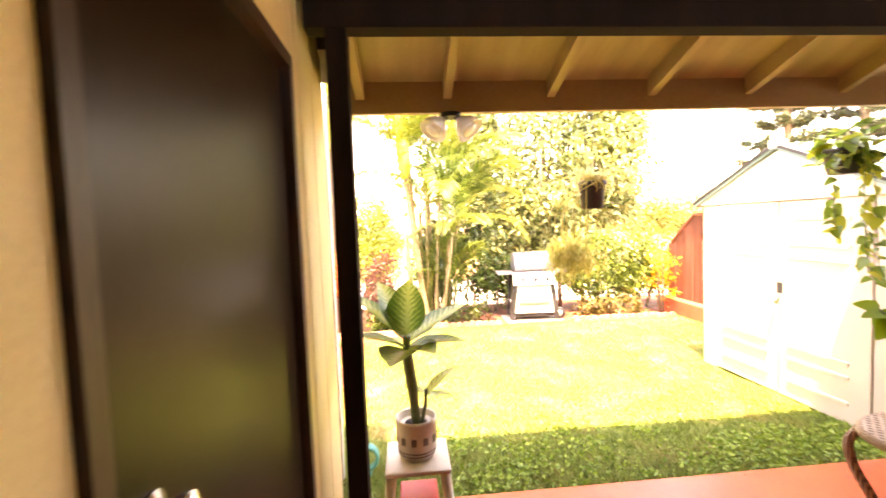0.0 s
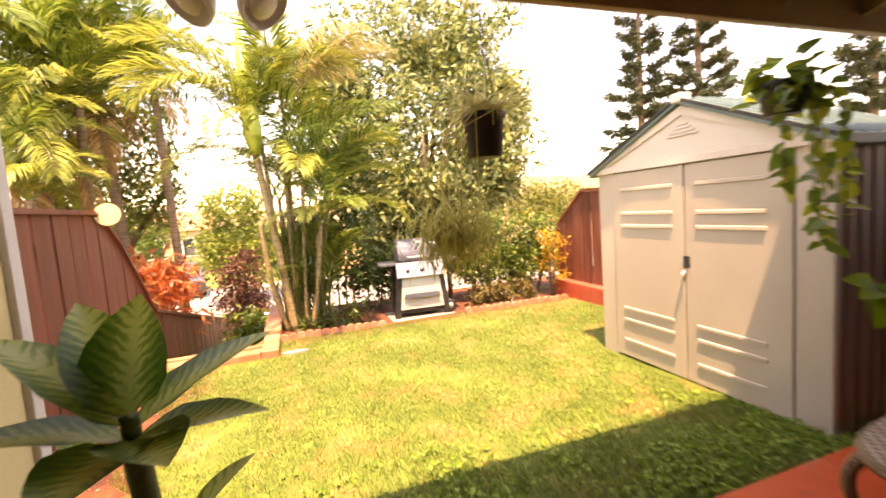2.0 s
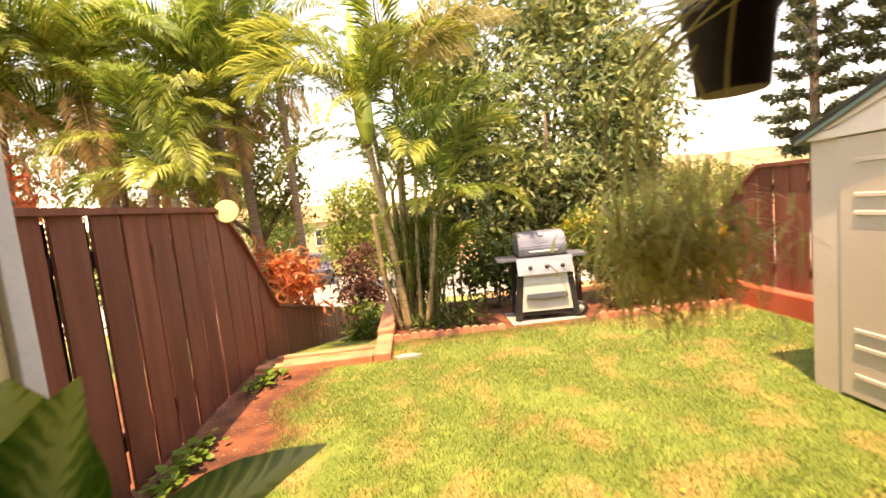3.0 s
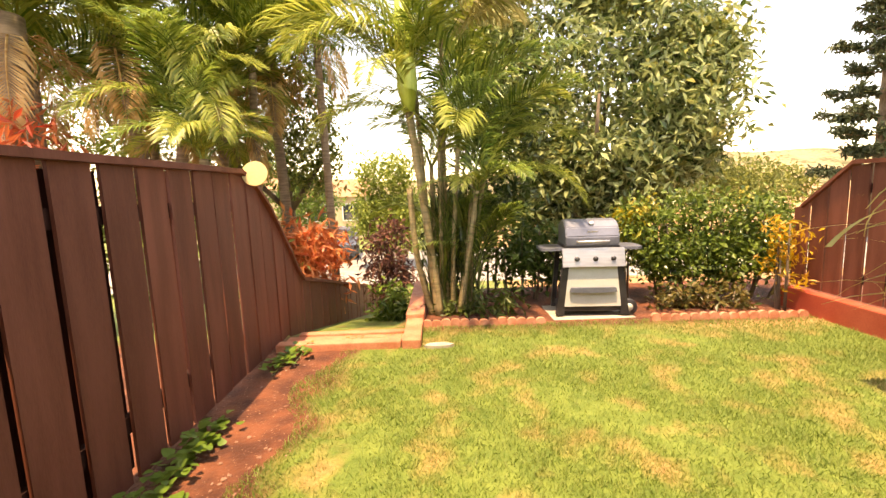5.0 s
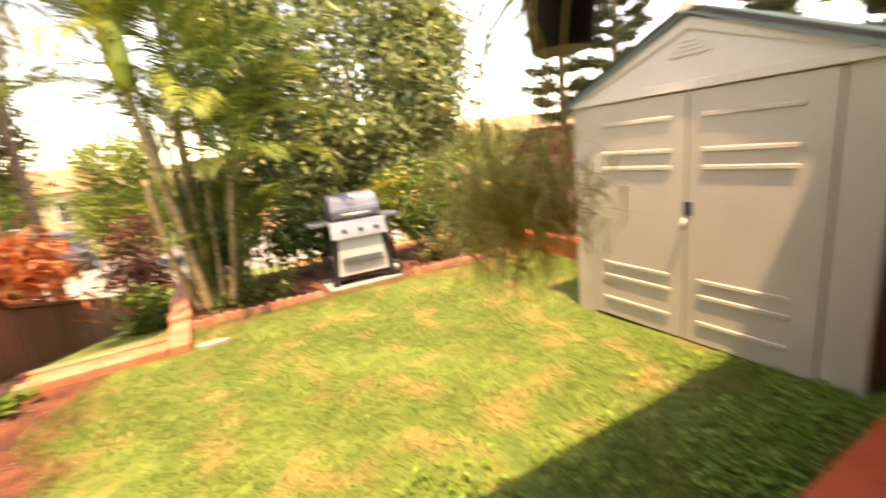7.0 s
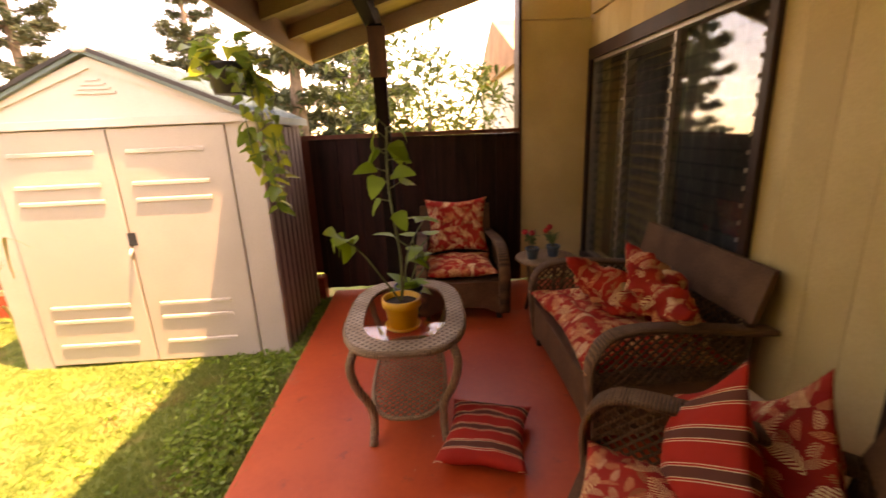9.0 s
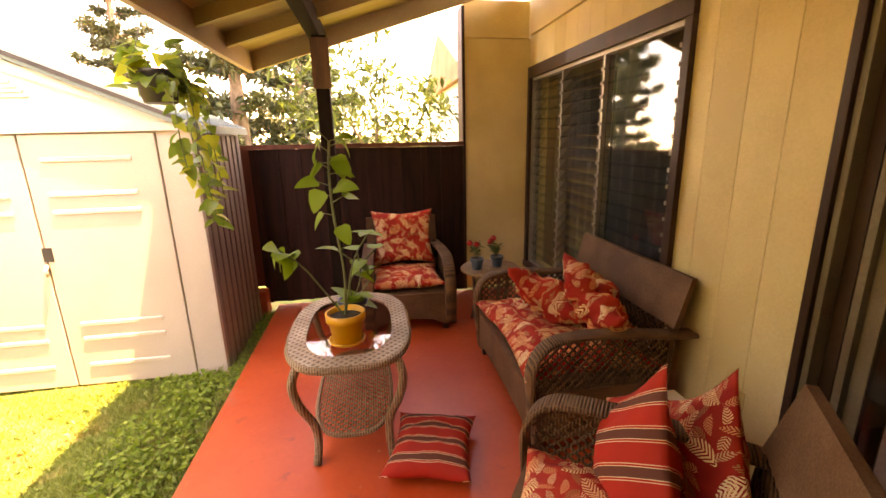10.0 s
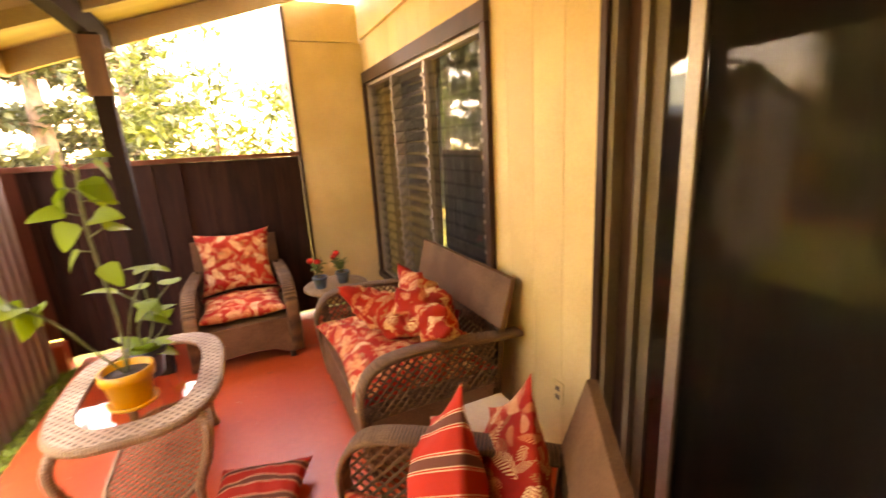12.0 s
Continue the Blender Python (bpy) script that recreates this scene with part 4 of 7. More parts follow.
cushion("back_cushion", "crumpled red floral cushion folded on the loveseat", pose(2.74, 0.87, 0.61, 50, 18, -14) @ pose(0, 0, 0, 0, 0, 46), 0.44, 0.42, 0.18, M_FLORAL, 0.07, 4, "floral cushions")
cushion("seat_cushion", "red floral seat cushion on the armchair", pose(4.37, 1.80, 0.395, 0, 0, 90), 0.62, 0.62, 0.14, M_FLORAL, 0.015, 6, "floral cushions")
cushion("back_cushion", "upright red floral back cushion on the armchair", pose(4.60, 1.80, 0.69, 74, 0, -90), 0.56, 0.50, 0.16, M_FLORAL, 0.02, 7, "floral cushions")
cushion("seat_cushion", "red floral seat cushion on the near armchair", pose(1.66, 1.42, 0.395, 0, 0, -35), 0.62, 0.66, 0.15, M_FLORAL, 0.02, 8, "floral cushions")
cushion("throw_pillow", "red and brown striped pillow standing on the armchair", pose(1.82, 1.255, 0.505, 100, 0, -16) @ pose(0, 0, 0, 0, 0, 45), 0.54, 0.54, 0.25, M_STRIPED, 0.012, 9, "striped pillows", 0.9, 1.7)
cushion("throw_pillow", "red floral pillow standing on the armchair", pose(1.79, 1.03, 0.50, 100, 0, -18) @ pose(0, 0, 0, 0, 0, 45), 0.50, 0.50, 0.23, M_FLORAL, 0.012, 10, "floral cushions", 0.9, 1.7)
cushion("throw_pillow", "red and brown striped pillow on the red floor", pose(2.58, 1.83, 0.075, 0, 0, -15.5), 0.49, 0.42, 0.14, M_STRIPED, 0.012, 11, "striped pillows")


def stadium(cx, cy, lx, ly, n=12, power=2.9):
    return [(cx + lx * math.copysign(abs(math.cos(a)) ** (2 / power), math.cos(a)), cy + ly * math.copysign(abs(math.sin(a)) ** (2 / power), math.sin(a))) for a in (2 * math.pi * k / (4 * n) for k in range(4 * n))]


def ring_plate(bm, outer, inner, z0, z1):
    k = len(outer)
    vo = [[bm.verts.new((*p, z)) for p in outer] for z in (z0, z1)]
    vi = [[bm.verts.new((*p, z)) for p in inner] for z in (z0, z1)]
    for i in range(k):
        j = (i + 1) % k
        bm.faces.new((vo[1][i], vo[1][j], vi[1][j], vi[1][i]))
        bm.faces.new((vo[0][i], vi[0][i], vi[0][j], vo[0][j]))
        bm.faces.new((vo[0][i], vo[0][j], vo[1][j], vo[1][i]))
        bm.faces.new((vi[0][i], vi[1][i], vi[1][j], vi[0][j]))
    return bm


def coffee_table():
    t = thing("coffee_table", "oval wicker coffee table with a smoked glass top", "table", (3.03, 2.21, 0))
    t.scale = (1, 1, 1.055)
    LX, LY = 0.485, 0.31
    part("rim", ring_plate(bmesh.new(), stadium(0, 0, LX, LY), stadium(0, 0, LX - 0.10, LY - 0.085), 0.512, 0.538), M_WICKER_RIM, t, "woven rim round the glass")
    edge = stadium(0, 0, LX, LY)
    part("edge_braid", tube(bmesh.new(), [(x, y, 0.518) for x, y in edge + edge[:2]], 0.019, 8, caps=False), M_WICKER_PALE, t)
    inner = stadium(0, 0, LX - 0.098, LY - 0.083)
    part("glass_top", prism(bmesh.new(), inner, "z", 0.522, 0.530), M_SMOKED, t, "smoked glass pane").visible_shadow = False
    for sx in (-1, 1):
        for sy in (-1, 1):
            line = curve_points([(sx * 0.40, sy * 0.235, 0.51), (sx * 0.435, sy * 0.255, 0.44), (sx * 0.42, sy * 0.235, 0.33), (sx * 0.375, sy * 0.185, 0.20), (sx * 0.365, sy * 0.175, 0.10), (sx * 0.40, sy * 0.185, 0.0)], 8)
            part("leg", tube(bmesh.new(), line, 0.021, 8), M_WICKER_PALE, t)
    shelf = stadium(0, 0, 0.43, 0.20)
    s = part("shelf_frame", tube(bmesh.new(), [(x, y, 0.16) for x, y in shelf + shelf[:2]], 0.012, 8, caps=False), M_WICKER_PALE, t)
    part("lattice", lattice(bmesh.new(), -0.43, 0.43, -0.20, 0.20, lambda u, v, d: (u, v, 0.16 + d), step=0.042, wide=0.007, inside=lambda u, v: abs(u / 0.43) ** 2.9 + abs(v / 0.20) ** 2.9 < 1), M_WICKER_PALE, s)


coffee_table()


def side_table():
    t = thing("side_table", "small round wicker side table with a pale top", "table", (4.10, 1.12, 0))
    part("tabletop", lathe(bmesh.new(), [(0.02, 0.475), (0.23, 0.475), (0.245, 0.485), (0.245, 0.497), (0.235, 0.505), (0.02, 0.505)], 32), M_WICKER_PALE, t)
    for k in range(4):
        a = math.pi / 4 + k * math.pi / 2
        part("leg", tube(bmesh.new(), [(0.17 * math.cos(a), 0.17 * math.sin(a), 0.475), (0.14 * math.cos(a), 0.14 * math.sin(a), 0.2), (0.18 * math.cos(a), 0.18 * math.sin(a), 0.0)], 0.016), M_WICKER, t)


side_table()


# ---- plants: leaves and pots ----
def leaf_mesh(name, length, width, droop, material, fold=0.25, segs=7, heart=False, wave=0.0):
    """One leaf along +x from its stalk end, arched down by droop."""
    bm = bmesh.new()
    rows = []
    for i in range(segs + 1):
        s = i / segs
        half = width / 2 * (math.sin(math.pi * s ** 0.72) ** 0.8 if not heart else (1 - s ** 1.7) ** 0.75 * min(1, (s + 0.06) * 5) ** 0.5 * 1.05)
        if i == segs or (i == 0 and not heart):
            half = width * 0.012
        x, z = length * (s - 0.12 * droop * s * s), -droop * length * 0.55 * s * s
        up = half * fold
        r = wave * half * math.sin(s * 17)
        rows.append([bm.verts.new((x, -half, z + up + r)), bm.verts.new((x, -half * 0.5, z + up * 0.35)), bm.verts.new((x, 0, z)), bm.verts.new((x, half * 0.5, z + up * 0.35)), bm.verts.new((x, half, z + up - r))])
    for a, b in zip(rows, rows[1:]):
        for k in range(4):
            bm.faces.new((a[k], b[k], b[k + 1], a[k + 1])).smooth = True
    return mesh_of(name, bm, material)


def variegated(name):
    """Green leaf with pale yellow-green blotches along the midrib; the leaf lies along x."""
    m = bpy.data.materials.new(name)
    m.use_nodes = True
    n, l = m.node_tree.nodes, m.node_tree.links
    co, sp = n.new("ShaderNodeTexCoord"), n.new("ShaderNodeSeparateXYZ")
    l.new(co.outputs["Object"], sp.inputs[0])
    a = n.new("ShaderNodeMath")
    a.operation = "ABSOLUTE"
    l.new(sp.outputs[1], a.inputs[0])
    w = n.new("ShaderNodeTexWave")
    w.bands_direction = "X"
    w.inputs["Scale"].default_value, w.inputs["Distortion"].default_value, w.inputs["Detail Scale"].default_value = 11.0, 5.0, 3.0
    chevron, back = n.new("ShaderNodeCombineXYZ"), n.new("ShaderNodeMath")
    back.operation, back.inputs[1].default_value = "MULTIPLY_ADD", -0.8
    l.new(a.outputs[0], back.inputs[0])
    l.new(sp.outputs[0], back.inputs[2])
    l.new(back.outputs[0], chevron.inputs[0])
    l.new(sp.outputs[1], chevron.inputs[1])
    l.new(chevron.outputs[0], w.inputs["Vector"])
    s = n.new("ShaderNodeMath")
    s.operation, s.inputs[1].default_value = "MULTIPLY_ADD", -0.034
    l.new(w.outputs["Fac"], s.inputs[0])
    l.new(a.outputs[0], s.inputs[2])
    r = n.new("ShaderNodeValToRGB")
    e = r.color_ramp.elements
    e[0].position, e[0].color = 0.0, (0.42, 0.50, 0.15, 1)
    e[1].position, e[1].color = 0.06, (0.045, 0.13, 0.016, 1)
    k = e.new(0.016)
    k.color = (0.20, 0.31, 0.06, 1)
    l.new(s.outputs[0], r.inputs[0])
    b = n["Principled BSDF"]
    l.new(r.outputs[0], b.inputs["Base Color"])
    b.inputs["Roughness"].default_value = 0.35
    g, mix = n.new("ShaderNodeBsdfTranslucent"), n.new("ShaderNodeMixShader")
    l.new(r.outputs[0], g.inputs[0])
    mix.inputs[0].default_value = 0.45
    l.new(b.outputs[0], mix.inputs[1])
    l.new(g.outputs[0], mix.inputs[2])
    l.new(mix.outputs[0], n["Material Output"].inputs[0])
    return m


M_VARIEGATED = variegated("variegated_leaf")
M_LEAF = leafy("leaf_green", (0.05, 0.11, 0.018), (0.16, 0.24, 0.04))
M_LEAF_BRIGHT = leafy("leaf_bright", (0.12, 0.25, 0.02), (0.30, 0.44, 0.06), 0.55, 0.45)
M_LEAF_YELLOW = leafy("leaf_yellow", (0.30, 0.30, 0.03), (0.42, 0.30, 0.03), 0.45, 0.4)
M_STEM = surface("green_stem", (0.06, 0.09, 0.025), (0.12, 0.15, 0.05), 0.5, 8, 60, 0.2)
M_BARK = surface("bark", (0.10, 0.07, 0.045), (0.22, 0.16, 0.11), 0.9, 8, 60, 0.6, stretch=(1, 1, 0.4))
M_SOIL = surface("potting_soil", (0.02, 0.013, 0.009), (0.05, 0.034, 0.024), 0.95, 20, 120, 0.8)
M_YELLOWPOT = surface("yellow_pot", (0.62, 0.27, 0.02), (0.70, 0.34, 0.035), 0.42, 3, 60, 0.05)
M_CERAMIC = surface("ceramic_pot", (0.45, 0.38, 0.29), (0.58, 0.50, 0.39), 0.4, 5, 60, 0.05)
M_DARKBAND = surface("pot_pattern", (0.10, 0.07, 0.05), (0.17, 0.12, 0.09), 0.5, 5, 60, 0.05)
M_BLUEPOT = surface("blue_pot", (0.02, 0.035, 0.06), (0.05, 0.09, 0.13), 0.3, 4, 60, 0.05)
M_STOOL = surface("pale_plastic", (0.50, 0.42, 0.33), (0.60, 0.52, 0.42), 0.45, 2, 80, 0.05)
M_ROSE = leafy("rose_red", (0.45, 0.012, 0.010), (0.62, 0.03, 0.02), 0.6, 0.2)
M_WIRE = plain("wire", (0.10, 0.10, 0.10), 0.5, 0.6)


def pot(parent, r, h, material, rim=0.02, soil=True, lip=1.08, label=""):
    prof = [(r * 0.70, 0), (r * 0.74, 0.004), (r * 0.97, h * 0.76), (r * lip, h * 0.78), (r * lip, h), (r * 0.94, h), (r * 0.90, h * 0.86)]
    bm = bmesh.new()
    lathe(bm, prof, 28)
    p = part("pot", bm, material, parent, label)
    if soil:
        part("soil", lathe(bmesh.new(), [(0.002, h * 0.83), (r * 0.9, h * 0.83), (r * 0.9, h * 0.87), (0.002, h * 0.885)], 20), M_SOIL, parent)
    return p


def place_leaf(parent, mesh, at, azimuth, pitch, scale=1.0, roll=0):
    return part("leaf", mesh, None, parent, m=pose(*at, 0, 0, azimuth) @ pose(0, 0, 0, 0, -pitch, 0) @ pose(0, 0, 0, roll, 0, 0) @ Matrix.Scale(scale, 4))


def dieffenbachia():
    s = thing("stool", "pale plastic stool with splayed legs", "stool", (0.60, 2.76, 0))
    part("seat", a_box(-0.155, 0.155, -0.155, 0.155, 0.385, 0.41, bevel=0.012), M_STOOL, s)
    for sx in (-1, 1):
        for sy in (-1, 1):
            bm = bmesh.new()
            tube(bm, [(sx * 0.125, sy * 0.125, 0.388), (sx * 0.165, sy * 0.165, 0.0)], [0.026, 0.019], 8)
            part("leg", bm, M_STOOL, s)
    p = thing("potted_plant", "variegated dumb cane in a patterned cream pot", "potted plant", (0.60, 2.76, 0.411))
    part("pot", lathe(bmesh.new(), [(0.070, 0), (0.084, 0.006), (0.094, 0.04), (0.098, 0.10), (0.101, 0.17), (0.104, 0.178), (0.104, 0.194), (0.099, 0.20), (0.090, 0.194), (0.087, 0.165)], 32), M_CERAMIC, p, "round cream pot with dark motifs")
    part("soil", lathe(bmesh.new(), [(0.002, 0.155), (0.088, 0.155), (0.088, 0.162), (0.002, 0.17)], 20), M_SOIL, p)
    for k in range(11):
        a = 2 * math.pi * k / 11
        part("pattern", a_box(-0.012, 0.012, -0.002, 0.003, -0.018, 0.018), M_DARKBAND, p, m=pose(0.0985 * math.cos(a), 0.0985 * math.sin(a), 0.105, 0, 0, math.degrees(a) + 90))
    for z, r in ((0.028, 0.0925), (0.044, 0.0955)):
        part("band", lathe(bmesh.new(), [(r - 0.004, z), (r + 0.0015, z), (r + 0.0025, z + 0.006), (r - 0.004, z + 0.006)], 28), M_DARKBAND, p)
    part("stem", tube(bmesh.new(), curve_points([(0.0, 0, 0.16), (-0.01, -0.01, 0.33), (-0.03, 0.01, 0.50), (-0.03, 0.0, 0.60)], 6), [0.024] * 5 + [0.028] * 6 + [0.020] * 5, 10), M_STEM, p)
    mid = leaf_mesh("leaf", 0.35, 0.185, 0.28, M_VARIEGATED, wave=0.04)
    broad = leaf_mesh("leaf", 0.30, 0.215, 0.15, M_VARIEGATED, fold=0.35, wave=0.03)
    top = (-0.03, 0, 0.54)
    for az, pitch, sc, me, dz in ((75, 74, 0.95, broad, 0.06), (128, 58, 1.0, mid, 0.05), (165, 48, 1.1, mid, 0.03), (200, 26, 0.95, mid, 0.0), (20, 34, 1.1, mid, 0.02), (350, 14, 0.9, mid, 0.0), (300, 10, 0.85, broad, 0.0), (255, 6, 0.95, broad, -0.01)):
        place_leaf(p, me, (top[0], top[1], top[2] + dz), az, pitch, sc)
    small = leaf_mesh("leaf", 0.17, 0.075, 0.3, M_VARIEGATED)
    part("stem", tube(bmesh.new(), [(0.03, 0, 0.17), (0.05, 0.005, 0.25), (0.055, 0.0, 0.33)], 0.009, 8), M_STEM, p)
    for az, pitch, sc in ((15, 45, 1.25), (-10, 8, 0.8), (160, 30, 0.8), (40, -5, 0.55), (-60, 20, 0.7)):
        place_leaf(p, small, (0.055, 0, 0.30), az, pitch, sc)


dieffenbachia()


def table_plants():
    p = thing("potted_plant", "leggy green plant in a yellow clay pot", "potted plant", (2.80, 2.215, 0.569))
    part("saucer", lathe(bmesh.new(), [(0.06, 0), (0.088, 0.004), (0.092, 0.018), (0.084, 0.018), (0.078, 0.010), (0.005, 0.008)], 28), M_YELLOWPOT, p)
    bm = bmesh.new()
    lathe(bm, [(0.066, 0.009), (0.070, 0.012), (0.086, 0.115), (0.097, 0.117), (0.098, 0.158), (0.088, 0.158), (0.084, 0.13)], 32)
    part("pot", bm, M_YELLOWPOT, p, "yellow clay pot with a thick rim")
    part("soil", lathe(bmesh.new(), [(0.002, 0.125), (0.084, 0.125), (0.084, 0.132), (0.002, 0.14)], 20), M_SOIL, p)
    heart = leaf_mesh("leaf", 0.14, 0.105, 0.5, M_LEAF_BRIGHT, heart=True, fold=0.15)
    main = curve_points([(0, 0, 0.13), (0.02, -0.01, 0.35), (0.07, 0.02, 0.60), (0.09, 0.03, 0.80), (0.12, 0.02, 0.98)], 8)
    part("stem", tube(bmesh.new(), main, 0.006, 6), M_STEM, p)
    rng = random.Random(4)
    for i, f in enumerate((0.46, 0.53, 0.59, 0.64, 0.68, 0.72, 0.76, 0.80, 0.83, 0.86, 0.89, 0.92, 0.95, 0.98, 1.0)):
        q = main[min(int(f * len(main)), len(main) - 1)]
        sgn = 1 if i % 2 else -1
        stalk = Vector((rng.uniform(-0.03, 0.03), sgn * rng.uniform(0.02, 0.06), rng.uniform(0.0, 0.04)))
        part("leaf_stalk", tube(bmesh.new(), [q, Vector(q) + stalk], 0.0025, 5), M_STEM, p)
        place_leaf(p, heart, Vector(q) + stalk, sgn * 90 + rng.uniform(-50, 50), rng.uniform(-70, 15), rng.uniform(0.65, 1.0), -sgn * rng.uniform(15, 60))
    side = curve_points([(0, 0, 0.13), (-0.02, 0.07, 0.25), (-0.02, 0.17, 0.40), (-0.02, 0.28, 0.50)], 6)
    part("stem", tube(bmesh.new(), side, 0.005, 6), M_STEM, p)
    for i in range(9):
        place_leaf(p, heart, side[-1 - (i % 4)], 90 + (i % 3 - 1) * 75 + rng.uniform(-20, 20), rng.uniform(-65, 25), rng.uniform(0.65, 0.95), -rng.uniform(20, 55))
    thin = curve_points([(0.01, 0, 0.13), (0.08, -0.05, 0.38), (0.12, -0.13, 0.52)], 6)
    part("stem", tube(bmesh.new(), thin, 0.004, 6), M_STEM, p)
    for i in range(4):
        place_leaf(p, heart, thin[-1], i * 80, rng.uniform(-10, 30), 0.7)
    q = thing("potted_plant", "small green plant in a dark glazed pot", "potted plant", (3.04, 2.19, 0.569))
    pot(q, 0.075, 0.135, M_BLUEPOT, label="dark blue glazed pot")
    for i in range(12):
        place_leaf(q, heart, (0, 0, 0.12), i * 61, rng.uniform(0, 50), rng.uniform(0.6, 1.1))
    for i in range(3):
        s = curve_points([(0, 0, 0.12), (0.02 * i, -0.05 * i, 0.25), (0.05, -0.14 + 0.1 * i, 0.40)], 6)
        part("stem", tube(bmesh.new(), s, 0.004, 6), M_STEM, q)
        for k in range(3):
            place_leaf(q, heart, s[-1 - k * 2], k * 130 + i * 50, rng.uniform(-20, 30), 0.9)


table_plants()


def rose(at, n, lean, label):
    p = thing("potted_plant", label, "potted plant", at, group="potted roses")
    pot(p, 0.052, 0.09, M_BLUEPOT)
    small = leaf_mesh("leaf", 0.05, 0.03, 0.3, M_LEAF)
    petal = leaf_mesh("petal", 0.035, 0.035, -0.6, M_ROSE, fold=0.5)
    rng = random.Random(n)
    for k in range(n):
        tip = Vector((rng.uniform(-0.05, 0.05) + lean, rng.uniform(-0.06, 0.06), rng.uniform(0.17, 0.24)))
        part("stem", tube(bmesh.new(), [(0, 0, 0.08), tip * 0.55 + Vector((0, 0, 0.03)), tip], 0.0025, 5), M_STEM, p)
        for i in range(9):
            place_leaf(p, small, Vector((0, 0, 0.08)).lerp(tip, 0.3 + 0.07 * i), rng.uniform(0, 360), rng.uniform(-20, 50), rng.uniform(0.7, 1.2))
        if k < 2:
            b = part("bloom", lathe(bmesh.new(), [(0.004, -0.012), (0.022, 0.0), (0.027, 0.014), (0.018, 0.026), (0.006, 0.03)], 12), M_ROSE, p, "red rose bloom", at=tip)
            for i in range(7):
                part("petal", petal, None, b, m=pose(0, 0, -0.004, 0, 0, i * 51) @ pose(0.006, 0, 0, 0, -58, 0))


rose((4.06, 1.24, 0.506), 3, 0.02, "small potted rose with one tall red bud")
rose((4.10, 1.06, 0.506), 5, 0.0, "small potted rose with a red bloom")


def hanging_pothos():
    p = thing("hanging_plant", "variegated pothos trailing from a dark hanging pot", "hanging plant", (3.19, 3.05, 1.75))
    bm = bmesh.new()
    lathe(bm, [(0.07, 0), (0.075, 0.005), (0.10, 0.13), (0.11, 0.135), (0.11, 0.15), (0.10, 0.15), (0.095, 0.12)], 24)
    part("pot", bm, M_BLACK, p, "dark plastic pot")
    part("soil", lathe(bmesh.new(), [(0.002, 0.12), (0.095, 0.12), (0.002, 0.13)], 16), M_SOIL, p)
    for k in range(3):
        a = k * 2.1
        part("hanger", tube(bmesh.new(), [(0.105 * math.cos(a), 0.105 * math.sin(a), 0.145), (0, 0.0, 0.45)], 0.002, 5), M_WIRE, p)
    rng = random.Random(12)
    heart = leaf_mesh("leaf", 0.095, 0.075, 0.5, leafy("pothos_green", (0.09, 0.17, 0.025), (0.24, 0.36, 0.06), 0.35, 0.45), heart=True, fold=0.2)
    bright = leaf_mesh("leaf", 0.095, 0.075, 0.5, leafy("pothos_yellow", (0.30, 0.36, 0.04), (0.52, 0.50, 0.08), 0.4, 0.45), heart=True, fold=0.2)
    for i in range(72):
        a, r = rng.uniform(0, 360), rng.uniform(0.02, 0.17)
        z = rng.uniform(0.08, 0.30) - r * 0.4
        place_leaf(p, heart if rng.random() < 0.62 else bright, (r * math.cos(radians(a)), r * math.sin(radians(a)), z), a + rng.uniform(-40, 40), rng.uniform(-50, 50), rng.uniform(0.65, 1.15), rng.uniform(-40, 40))
    for i, (a, length, out) in enumerate(((215, 0.35, 0.22), (255, 0.56, 0.15), (275, 0.60, 0.10), (292, 0.62, 0.13), (312, 0.48, 0.20), (340, 0.40, 0.27))):
        ca, sa = math.cos(radians(a)), math.sin(radians(a))
        line = curve_points([(0.08 * ca, 0.08 * sa, 0.14), (out * ca, out * sa, 0.06), ((out + 0.03) * ca, (out + 0.02) * sa, -length * 0.5), ((out + rng.uniform(-0.05, 0.08)) * ca, (out + 0.05) * sa, -length)], 8)
        part("vine", tube(bmesh.new(), line, 0.003, 5), M_STEM, p)
        for k in range(2, len(line)):
            place_leaf(p, heart if rng.random() < 0.6 else bright, line[k], rng.uniform(0, 360), rng.uniform(-60, 10), rng.uniform(0.6, 1.0), rng.uniform(-40, 40))


hanging_pothos()


def blades(name, roots, length, width, material, droop=(0.6, 1.4), segs=4, seed=1, lift=(20, 80)):
    """Many arching strap leaves from the given roots, as one mesh."""
    rng = random.Random(seed)
    verts, faces = [], []
    for root in roots:
        az, el = rng.uniform(0, 2 * math.pi), radians(rng.uniform(*lift))
        ln, d, w = length * rng.uniform(0.6, 1.2), rng.uniform(*droop), width * rng.uniform(0.7, 1.2)
        x = Vector(root)
        side = Vector((-math.sin(az), math.cos(az), 0)) * w / 2
        base = len(verts)
        for i in range(segs + 1):
            s = i / segs
            e = el - d * s * 1.6
            if i:
                x = x + Vector((math.cos(az) * math.cos(e), math.sin(az) * math.cos(e), math.sin(e))) * ln / segs
            q = side * (1 - s * 0.85)
            verts += [tuple(x - q), tuple(x + q)]
        for i in range(segs):
            a = base + 2 * i
            faces.append((a, a + 1, a + 3, a + 2))
    me = bpy.data.meshes.new(name)
    me.from_pydata(verts, [], faces)
    me.shade_smooth()
    me.materials.append(material)
    return me


